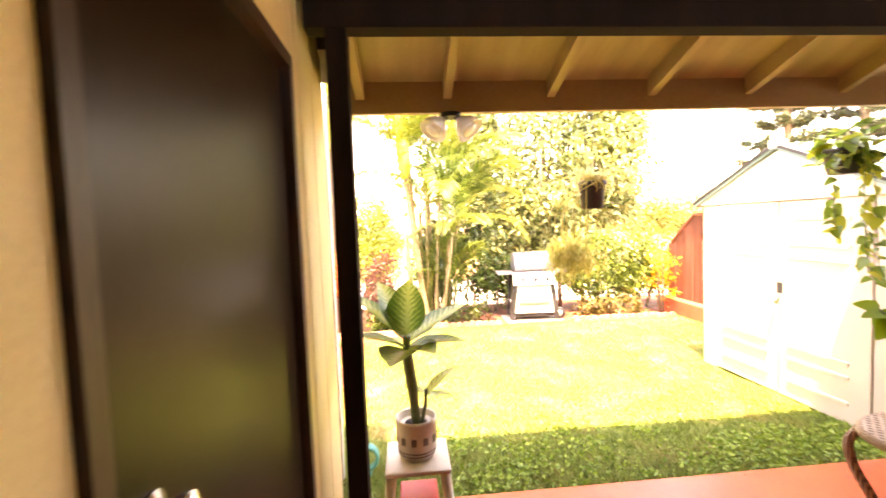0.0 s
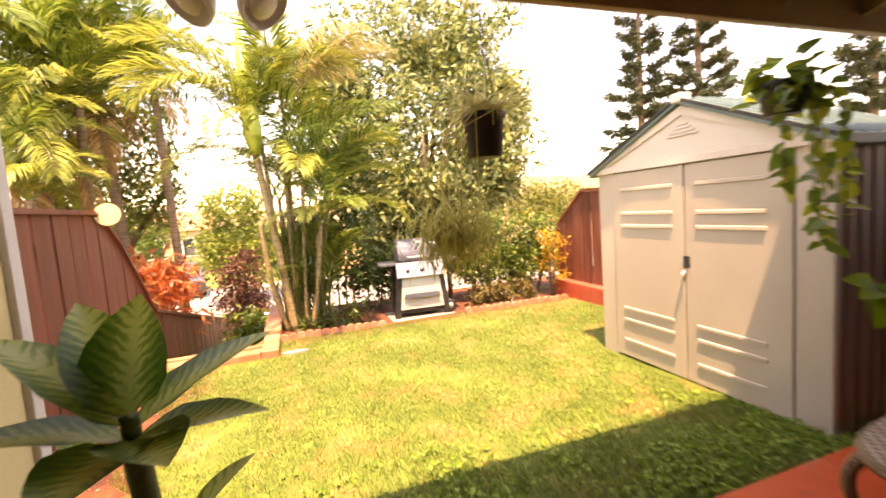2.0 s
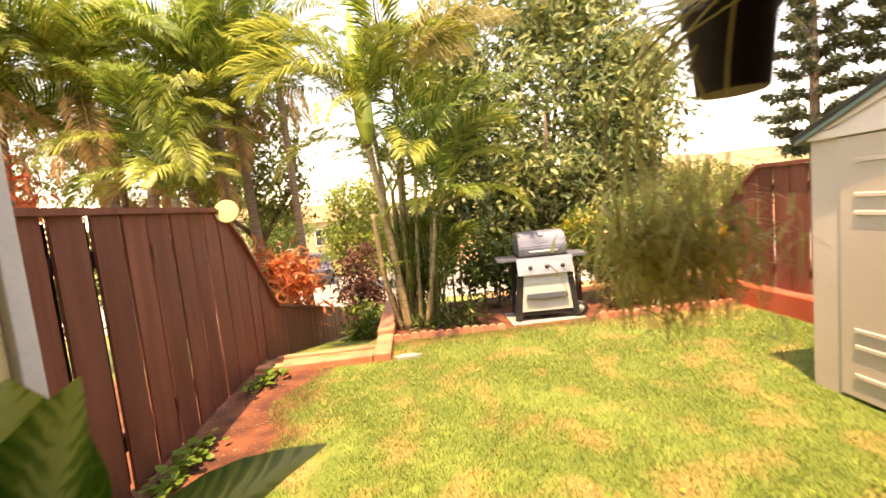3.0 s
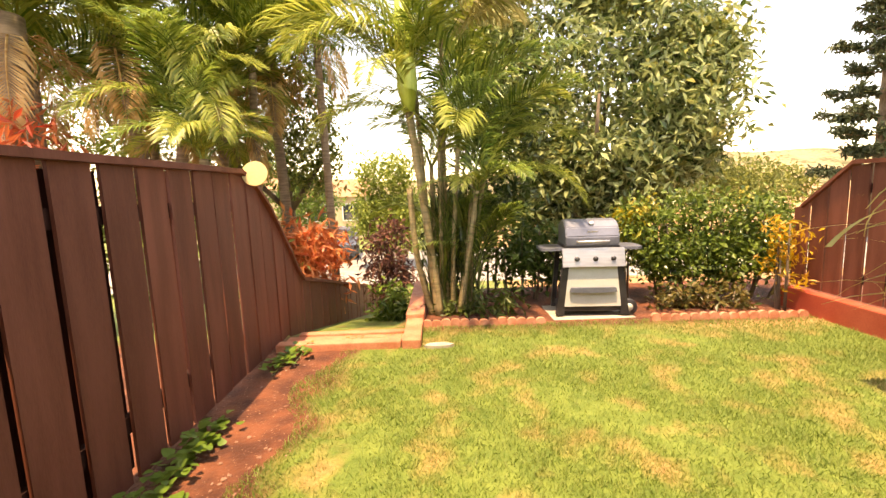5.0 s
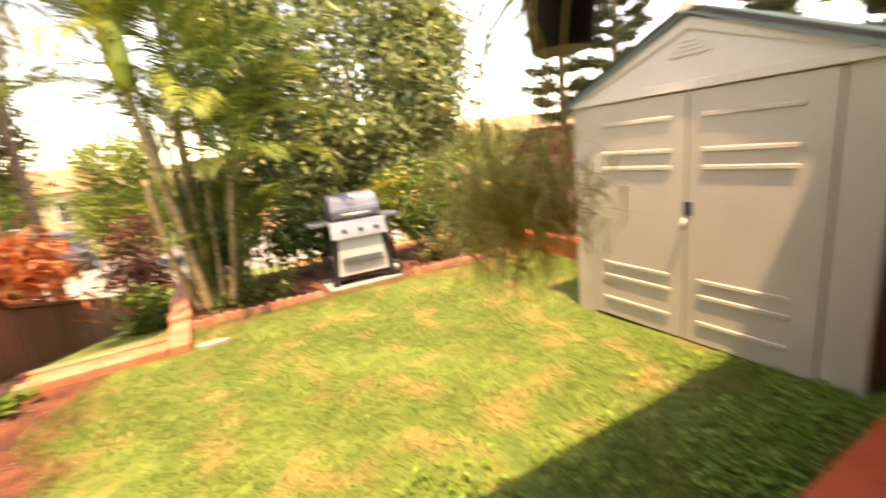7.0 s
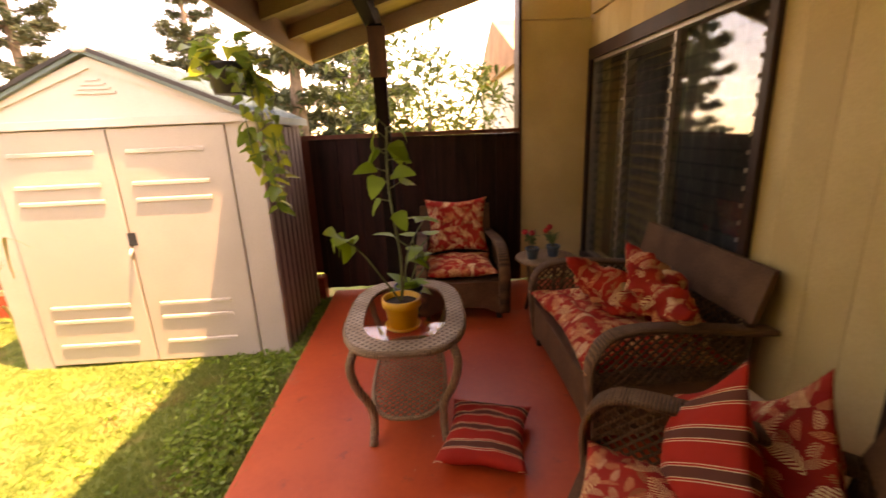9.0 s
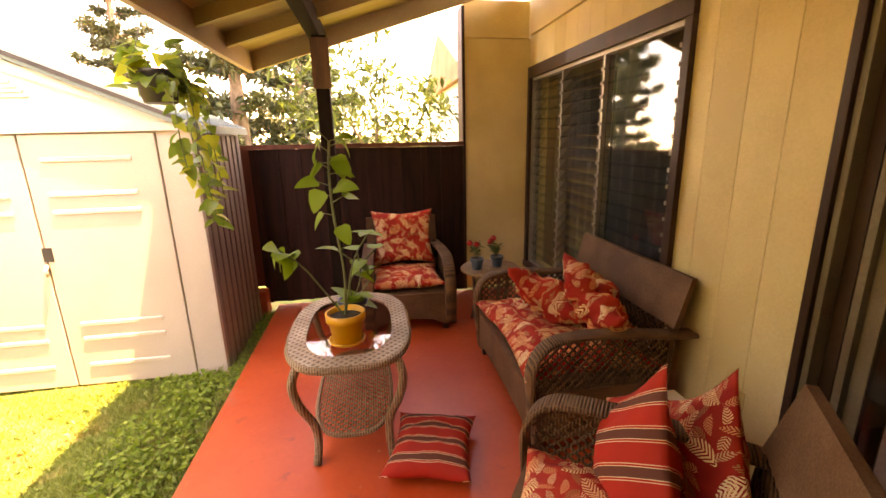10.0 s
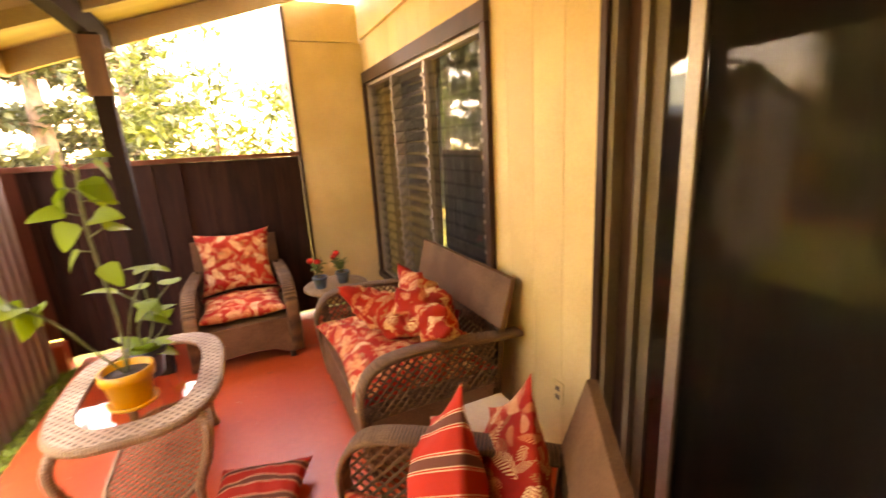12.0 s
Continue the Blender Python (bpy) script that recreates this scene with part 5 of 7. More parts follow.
def hanging_fern():
    p = thing("hanging_plant", "spider plant in a black pot with dry trailing tufts", "hanging plant", (1.65, 3.06, 1.60))
    M_STRAW = leafy("straw_leaf", (0.50, 0.44, 0.14), (0.80, 0.70, 0.34), 0.6, 0.5)
    M_FERN = leafy("fern_leaf", (0.42, 0.39, 0.09), (0.74, 0.66, 0.25), 0.6, 0.5)
    part("pot", lathe(bmesh.new(), [(0.055, 0), (0.06, 0.004), (0.072, 0.13), (0.08, 0.135), (0.08, 0.155), (0.072, 0.155), (0.068, 0.135)], 24), M_BLACK, p, "black plastic pot")
    for k in range(3):
        a = k * 2.1 + 0.4
        part("hanger", tube(bmesh.new(), [(0.076 * math.cos(a), 0.076 * math.sin(a), 0.15), (0, 0, 0.60)], 0.002, 5), M_WIRE, p)
    rng = random.Random(3)
    roots = [(rng.uniform(-0.06, 0.06), rng.uniform(-0.06, 0.06), 0.15) for _ in range(150)]
    part("foliage", blades("foliage", roots, 0.21, 0.012, M_STRAW, (0.5, 1.2), 6, 5), M_STRAW, p)
    runners = []
    for k in range(9):
        a = rng.uniform(0, 6.28)
        tip = Vector((-0.17 + rng.uniform(-0.10, 0.12), rng.uniform(-0.08, 0.08), -0.22 - rng.uniform(0, 0.08)))
        line = curve_points([(0.05 * math.cos(a), 0.05 * math.sin(a), 0.17), (0.13 * math.cos(a) - 0.08, 0.13 * math.sin(a), 0.16), (tip.x, tip.y, 0.0), tuple(tip)], 6)
        part("runner", tube(bmesh.new(), line, 0.0025, 5), M_STRAW, p)
    roots = [(-0.17 + rng.gauss(0, 0.06), -0.02 + rng.gauss(0, 0.06), -0.26 + rng.gauss(0, 0.045)) for _ in range(620)]
    part("tuft", blades("tuft", roots, 0.12, 0.007, M_FERN, (0.3, 1.0), 5, 8, (-50, 85)), M_FERN, p, "dense dry plantlet tuft")
    roots = [(-0.08 + rng.gauss(0, 0.06), rng.gauss(0, 0.05), -0.27 + rng.gauss(0, 0.05)) for _ in range(260)]
    part("tuft", blades("tuft", roots, 0.10, 0.007, M_FERN, (0.3, 1.0), 5, 9, (-50, 80)), M_FERN, p)


hanging_fern()


def flood_light():
    f = thing("flood_light", "white twin floodlight under the roof's edge", "lamp", (0.854, 3.02, 2.136))
    white = surface("lamp_shell", (0.84, 0.83, 0.80), (0.90, 0.89, 0.87), 0.4, 4, 80, 0.05)
    part("mount", lathe(bmesh.new(), [(0.055, -0.02), (0.055, 0.004), (0.02, 0.005)], 20), M_BLACK, f)
    for sx in (-1, 1):
        part("arm", tube(bmesh.new(), [(sx * 0.02, 0, -0.015), (sx * 0.05, 0, -0.035)], 0.012, 8), M_BLACK, f)
        m = pose(sx * 0.05, 0, -0.03, -22, sx * -38, 0)
        part("shade", lathe(bmesh.new(), [(0.020, 0.01), (0.026, -0.008), (0.050, -0.028), (0.070, -0.062), (0.076, -0.092), (0.072, -0.092), (0.045, -0.035)], 20), white, f, m=m)
        part("bulb", lathe(bmesh.new(), [(0.018, -0.035), (0.040, -0.078), (0.044, -0.088), (0.02, -0.094), (0.004, -0.095)], 16), white, f, m=m)


flood_light()


# ---- garden things ----
def grill():
    g = thing("gas_grill", "gas grill with grey lid and steel front, side shelves", "grill", (2.57, 7.38, -0.045), -4)
    lid = surface("grey_lid", (0.11, 0.125, 0.155), (0.17, 0.19, 0.23), 0.38, 4, 80, 0.08, metal=0.3)
    pale = surface("pale_panel", (0.42, 0.44, 0.38), (0.50, 0.52, 0.46), 0.5, 3, 80, 0.05)
    prof = [(0.02, 0.80), (0.02, 0.90), (0.06, 1.00), (0.14, 1.065), (0.26, 1.085), (0.38, 1.06), (0.45, 0.98), (0.46, 0.80)]
    bm = prism(bmesh.new(), prof, "x", -0.29, 0.29)
    bmesh.ops.bevel(bm, geom=[e for e in bm.edges], offset=0.012, segments=2, affect="EDGES")
    l = part("lid", bm, lid, g, "dull grey domed lid")
    part("handle", tube(bmesh.new(), [(-0.17, 0.012, 0.85), (-0.16, -0.025, 0.85), (0.16, -0.025, 0.85), (0.17, 0.012, 0.85)], 0.011, 8), M_STEEL, l)
    part("badge", a_box(-0.055, 0.055, 0.035, 0.046, 0.945, 0.957), M_STEEL, l)
    part("gauge", lathe(bmesh.new(), [(0.004, 0), (0.028, 0), (0.028, 0.012), (0.004, 0.014)], 18), M_STEEL, l, m=pose(0, 0.098, 1.042, 50, 0, 0))
    part("firebox", a_box(-0.30, 0.30, 0.03, 0.46, 0.70, 0.799, bevel=0.01), M_BLACK, g)
    c = part("control_panel", prism(bmesh.new(), [(-0.045, 0.575), (-0.02, 0.575), (0.029, 0.755), (0.029, 0.775), (0.0, 0.775)], "x", -0.335, 0.335), M_STEEL, g, "brushed steel control panel")
    for x in (-0.18, 0.02, 0.21):
        part("knob", lathe(bmesh.new(), [(0.028, 0), (0.028, 0.006), (0.022, 0.03), (0.004, 0.032)], 16), M_BLACK, c, m=pose(x, -0.025, 0.66, 75, 0, 0))
    part("front_panel", prism(bmesh.new(), [(-0.26, 0.57), (0.26, 0.57), (0.31, 0.12), (-0.31, 0.12)], "y", 0.0, 0.02), pale, g)
    part("front_shelf", prism(bmesh.new(), [(-0.24, 0.34), (0.24, 0.34), (0.255, 0.29), (0.1, 0.278), (-0.1, 0.278), (-0.255, 0.29)], "y", -0.04, -0.001), lid, g)
    for sx in (-1, 1):
        part("side_panel", prism(bmesh.new(), [(sx * 0.262, 0.57), (sx * 0.33, 0.57), (sx * 0.40, 0.02), (sx * 0.314, 0.02)], "y", 0.002, 0.07), M_BLACK, g)
        part("leg", prism(bmesh.new(), [(sx * 0.28, 0.70), (sx * 0.33, 0.70), (sx * 0.38, 0.02), (sx * 0.33, 0.02)], "y", 0.40, 0.45), M_BLACK, g)
        part("side_shelf", prism(bmesh.new(), [(sx * 0.302, 0.06), (sx * 0.50, 0.04), (sx * 0.56, 0.10), (sx * 0.56, 0.38), (sx * 0.50, 0.43), (sx * 0.302, 0.43)], "z", 0.745, 0.775), lid, g)
        part("brace", tube(bmesh.new(), [(sx * 0.34, 0.2, 0.60), (sx * 0.47, 0.2, 0.745)], 0.012, 6), M_BLACK, g)
    part("base", a_box(-0.34, 0.34, 0.02, 0.44, 0.06, 0.115, bevel=0.01), M_BLACK, g)
    w = part("wheel", lathe(bmesh.new(), [(0.02, -0.02), (0.085, -0.022), (0.095, -0.012), (0.095, 0.012), (0.085, 0.022), (0.02, 0.02)], 24), M_BLACK, g, m=pose(0.40, 0.035, 0.098, 90, 0, 0))
    part("hub", lathe(bmesh.new(), [(0.004, -0.026), (0.045, -0.026), (0.045, 0.026), (0.004, 0.026)], 16), pale, w)
    part("foot", a_box(-0.36, -0.32, 0.03, 0.07, 0.0, 0.06), M_BLACK, g)
    pad = tagged(new("concrete_pad", mesh_of("concrete_pad", a_box(2.12, 3.03, 7.31, 7.92, -0.16, -0.0455, bevel=0.008), M_CONCRETE)), "pale concrete pad under the grill", "paving", kind="structure")


grill()


def edging():
    """Scalloped terracotta lawn edging along the bed."""
    e = thing("lawn_edging", "scalloped terracotta edging between lawn and bed", "edging", (0, 0, 0), kind="structure")
    bm = bmesh.new()
    pts = [(-0.05, -0.1), (0.05, -0.1), (0.05, 0.0), (0.035, 0.022), (0.012, 0.03), (-0.012, 0.03), (-0.035, 0.022), (-0.05, 0.0)]
    prism(bm, pts, "y", -0.02, 0.02)
    me = mesh_of("tile", bm, M_EDGING)
    x = 0.62
    k = 0
    while x < 4.80:
        y = 7.25 - 0.035 * (x - 0.6) + 0.008 * math.sin(k * 2.3)
        if not 2.02 < x < 3.13:
            part("tile", me, None, e, m=pose(x, y, 0.0 + 0.006 * math.sin(k * 5.1), 0, 0, 2 * math.sin(k)))
        x += 0.102
        k += 1


edging()


def garden_step():
    b = thing("garden_step", "red painted concrete step and border beside the bed", "step", (0, 0, 0), kind="structure")
    paint = surface("faded_red_paint", (0.40, 0.13, 0.065), (0.56, 0.24, 0.14), 0.7, 5, 60, 0.35)
    part("riser", a_box(-0.69, 0.49, 6.62, 6.74, -0.35, 0.02, bevel=0.012), paint, b)
    part("tread", a_box(-0.69, 0.495, 6.742, 7.02, -0.35, -0.035, bevel=0.008), paint, b)
    part("riser", a_box(-0.60, 0.49, 7.022, 7.12, -0.40, -0.015, bevel=0.012), paint, b)
    part("border", a_box(0.50, 0.68, 6.60, 7.32, -0.35, 0.035, bevel=0.014), paint, b)
    part("border", a_box(0.49, 0.69, 7.324, 9.1, -0.60, 0.075, bevel=0.014), paint, b)


garden_step()


def corner_clutter():
    t = thing("hose_coil", "small teal hose coil at the closet's corner", "hose", (0.27, 3.40, -0.05))
    teal = surface("teal_plastic", (0.02, 0.30, 0.26), (0.05, 0.42, 0.36), 0.4, 6, 80, 0.05)
    for k in range(3):
        ring = [(0.075 * math.cos(a), 0.02 * k - 0.02, 0.10 + 0.075 * math.sin(a) + 0.02) for a in (2 * math.pi * i / 24 for i in range(26))]
        part("loop", tube(bmesh.new(), ring, 0.011, 8, caps=False), teal, t)
    part("foot", a_box(-0.04, 0.04, -0.04, 0.04, 0.0, 0.04, bevel=0.006), teal, t)
    r = thing("container", "red plastic container under the stool", "container", (0.60, 2.77, 0.0))
    red = surface("red_plastic", (0.55, 0.02, 0.015), (0.66, 0.04, 0.03), 0.4, 5, 80, 0.04)
    part("body", a_box(-0.09, 0.09, -0.08, 0.08, 0.0, 0.20, bevel=0.02), red, r)
    part("lid", a_box(-0.095, 0.095, -0.085, 0.085, 0.202, 0.225, bevel=0.008), red, r)


corner_clutter()
s = tagged(new("stepping_stone", mesh_of("stepping_stone", prism(bmesh.new(), [(-0.13, -0.02), (-0.05, -0.05), (0.10, -0.04), (0.15, 0.0), (0.06, 0.05), (-0.08, 0.045)], "z", -0.02, 0.025), M_CONCRETE)), "flat pale stone lying on the lawn", "stone")
s.location = (0.84, 6.62, -0.045)


def fence_disc():
    d = thing("round_marker", "pale yellow disc fixed to the fence's top corner", "disc", (-0.70, 6.32, 1.60))
    pale = surface("pale_yellow", (0.58, 0.43, 0.18), (0.66, 0.51, 0.25), 0.7, 4, 60, 0.1)
    bm = lathe(bmesh.new(), [(0.004, -0.010), (0.100, -0.010), (0.104, 0.0), (0.100, 0.010), (0.004, 0.010)], 28)
    for f in bm.faces:
        f.smooth = False
    part("plate", bm, pale, d, m=pose(0.09, 0.0, -0.0, 80, 0, 8))
    part("bracket", a_box(-0.03, 0.03, -0.02, 0.02, -0.05, 0.02), M_BROWN, d)


fence_disc()


def outlet():
    o = thing("wall_outlet", "cream outlet cover on the house wall", "outlet", (2.24, WALL_Y, 0.36))
    part("plate", a_box(-0.036, 0.036, 0.0, 0.008, -0.058, 0.058, bevel=0.003), M_CREAM, o)
    for z in (-0.022, 0.022):
        part("socket", a_box(-0.014, 0.014, 0.0085, 0.010, z - 0.012, z + 0.012), M_DARKBAND, o)


outlet()
t = thing("plastic_stool", "low pale plastic stool between loveseat and armchair", "stool", (2.12, 0.92, 0))
part("seat", a_box(-0.14, 0.14, -0.14, 0.14, 0.425, 0.45, bevel=0.01), M_STOOL, t)
for sx in (-1, 1):
    for sy in (-1, 1):
        part("leg", tube(bmesh.new(), [(sx * 0.11, sy * 0.11, 0.426), (sx * 0.135, sy * 0.135, 0.0)], [0.022, 0.016], 8), M_STOOL, t)


# ---- vegetation ----
def leaf_cloud(name, centres, length, width, material, seed, spread=0.9, hang=0.3):
    """Many small folded leaves, one at each centre, as one mesh."""
    g = np.random.default_rng(seed)
    c = np.asarray(centres, float)
    k = len(c)
    way = g.normal(size=(k, 3)) * np.array([1, 1, spread]) - np.array([0, 0, hang])
    way /= np.linalg.norm(way, axis=1, keepdims=True)
    side = np.cross(way, g.normal(size=(k, 3)) * 0.6 + np.array([0, 0, 1.0]))
    side /= np.linalg.norm(side, axis=1, keepdims=True) + 1e-9
    up = np.cross(side, way)
    size = g.uniform(0.65, 1.25, (k, 1))
    l, w = length * size, width * size
    v = np.stack([c, c + way * l * 0.45 + side * w / 2 + up * w * 0.15, c + way * l - up * l * 0.12, c + way * l * 0.45 - side * w / 2 + up * w * 0.15], axis=1).reshape(-1, 3)
    f = np.arange(4 * k).reshape(-1, 4)
    faces = np.concatenate([f[:, [0, 1, 2]], f[:, [0, 2, 3]]])
    me = bpy.data.meshes.new(name)
    me.from_pydata(v.tolist(), [], faces.tolist())
    me.materials.append(material)
    return me


def clumps(rng, blobs, clump_count, leaves, tight):
    """Leaf places gathered in clumps over a set of ellipsoid blobs (centre, radii), denser near their skin."""
    out = []
    for _ in range(clump_count):
        c, r = blobs[rng.integers(len(blobs))]
        d = rng.normal(size=3)
        d /= np.linalg.norm(d)
        p = np.array(c) + d * np.array(r) * rng.uniform(0.45, 1.05)
        out.append(p + rng.normal(size=(leaves, 3)) * tight)
    return np.concatenate(out)


def bush(name, label, at, blobs, material, leaf, n, leaves, tight, seed, stems=5, extra=None, category="bush"):
    b = thing(name, label, category, at)
    rng = np.random.default_rng(seed)
    part("foliage", leaf_cloud("foliage", clumps(rng, blobs, n, leaves, tight), *leaf, material, seed), material, b)
    if extra:
        m2, blobs2, n2 = extra
        part("foliage", leaf_cloud("foliage", clumps(rng, blobs2, n2, leaves, tight), *leaf, m2, seed + 1), m2, b)
    for k in range(stems):
        c, r = blobs[k % len(blobs)]
        x, y = c[0] + rng.uniform(-0.5, 0.5) * r[0], c[1] + rng.uniform(-0.5, 0.5) * r[1]
        part("stem", tube(bmesh.new(), [(x * 0.8, y * 0.8, -0.08), (x * 0.95, y, c[2] * 0.5), (x, y, c[2] + r[2] * 0.4)], [0.018, 0.014, 0.006], 6), M_BARK, b)
    return b


def tree(name, label, at, trunk, limbs, blobs, material, leaf, n, leaves, tight, seed, extra=None):
    t = thing(name, label, "tree", at)
    bm = bmesh.new()
    tube(bm, *trunk, 10)
    for pts, rad in limbs:
        tube(bm, pts, rad, 7)
    part("trunk", bm, M_BARK, t)
    rng = np.random.default_rng(seed)
    part("crown", leaf_cloud("crown", clumps(rng, blobs, n, leaves, tight), *leaf, material, seed), material, t)
    if extra:
        m2, n2 = extra
        part("crown", leaf_cloud("crown", clumps(rng, blobs, n2, leaves, tight), *leaf, m2, seed + 1), m2, t)
    return t


def frond_mesh(name, length, leaflet, material, pairs=58, rise=60, bend=95, curl=0.5, seed=1):
    """A feather palm frond from the origin towards +x, rising then arching down."""
    rng = random.Random(seed)
    verts, faces = [], []
    p, pts = Vector((0, 0, 0)), []
    steps = 40
    for i in range(steps + 1):
        s = i / steps
        e = radians(rise - bend * s ** 1.3)
        way = Vector((math.cos(e), 0, math.sin(e)))
        pts.append((p.copy(), way))
        p = p + way * length / steps
    for i in range(steps):
        (a, wa), (b, wb) = pts[i], pts[i + 1]
        r0, r1 = 0.012 * (1 - i / steps) + 0.002, 0.012 * (1 - (i + 1) / steps) + 0.002
        k = len(verts)
        for q, r, w in ((a, r0, wa), (b, r1, wb)):
            n = Vector((-w.z, 0, w.x))
            verts += [tuple(q + Vector((0, r, 0))), tuple(q + n * r * 0.7), tuple(q - Vector((0, r, 0)))]
        faces += [(k, k + 3, k + 4, k + 1), (k + 1, k + 4, k + 5, k + 2), (k, k + 2, k + 5, k + 3)]
    for i in range(pairs):
        s = 0.16 + 0.83 * i / (pairs - 1)
        q, w = pts[min(int(s * steps), steps)]
        n = Vector((-w.z, 0, w.x))
        size = leaflet * (0.45 + 0.75 * math.sin(math.pi * min(s * 0.95 + 0.05, 1)) ** 0.8) * rng.uniform(0.85, 1.1)
        for sgn in (1, -1):
            d = (w * (0.75 + 0.5 * s) + Vector((0, sgn, 0)) * 0.95 + n * rng.uniform(0.05, 0.4)).normalized()
            tipd = (d + Vector((0, 0, -1)) * curl * rng.uniform(0.5, 1.3)).normalized()
            wide = Vector(w).cross(d).cross(d).normalized() * 0.0115
            k = len(verts)
            mid = q + d * size * 0.55
            verts += [tuple(q), tuple(mid + wide), tuple(mid - wide), tuple(mid + tipd * size * 0.5)]
            faces += [(k, k + 1, k + 2), (k + 1, k + 3, k + 2)]
    me = bpy.data.meshes.new(name)
    me.from_pydata(verts, [], faces)
    me.materials.append(material)
    return me


M_PALM = leafy("palm_green", (0.05, 0.12, 0.016), (0.33, 0.43, 0.10), 0.30, 0.45)
M_PALM_GOLD = leafy("palm_gold", (0.14, 0.21, 0.03), (0.44, 0.46, 0.11), 0.4, 0.45)
M_PALM_DRY = leafy("palm_dry", (0.36, 0.19, 0.06), (0.54, 0.35, 0.15), 0.7, 0.3)
M_PALM_BRIGHT = surface("palm_sheath", (0.26, 0.36, 0.05), (0.42, 0.50, 0.10), 0.35, 4, 50, 0.1, stretch=(4, 4, 0.5))
M_CANE = surface("palm_cane", (0.17, 0.14, 0.06), (0.34, 0.25, 0.12), 0.6, 5, 60, 0.3, stretch=(1, 1, 5))
M_PALMBARK = surface("palm_bark", (0.16, 0.115, 0.075), (0.30, 0.22, 0.15), 0.9, 4, 50, 0.6, stretch=(1, 1, 7))
FRONDS = [frond_mesh("frond", 1.5, 0.36, M_PALM, rise=66, bend=100, seed=1), frond_mesh("frond", 1.35, 0.34, M_PALM_GOLD, rise=60, bend=105, seed=2), frond_mesh("frond", 1.6, 0.38, M_PALM, rise=78, bend=80, seed=3, curl=0.8), frond_mesh("frond", 1.4, 0.36, M_PALM_GOLD, rise=50, bend=110, seed=4, curl=0.9)]
M_PALM_PALE = leafy("palm_pale", (0.20, 0.19, 0.06), (0.46, 0.42, 0.20), 0.5, 0.4)
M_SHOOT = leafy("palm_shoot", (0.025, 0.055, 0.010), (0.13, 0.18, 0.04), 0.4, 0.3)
PALE_FROND = frond_mesh("frond", 1.3, 0.42, M_PALM_PALE, rise=30, bend=70, seed=6, curl=2.4)
DRY_FROND = frond_mesh("frond", 1.2, 0.30, M_PALM_DRY, pairs=34, rise=-20, bend=60, seed=5, curl=1.0)


def put_frond(parent, mesh, at, azimuth, tilt=0, scale=1.0, roll=0):
    part("frond", mesh, None, parent, m=pose(*at, 0, 0, azimuth) @ pose(0, 0, 0, roll, -tilt, 0) @ Matrix.Scale(scale, 4))


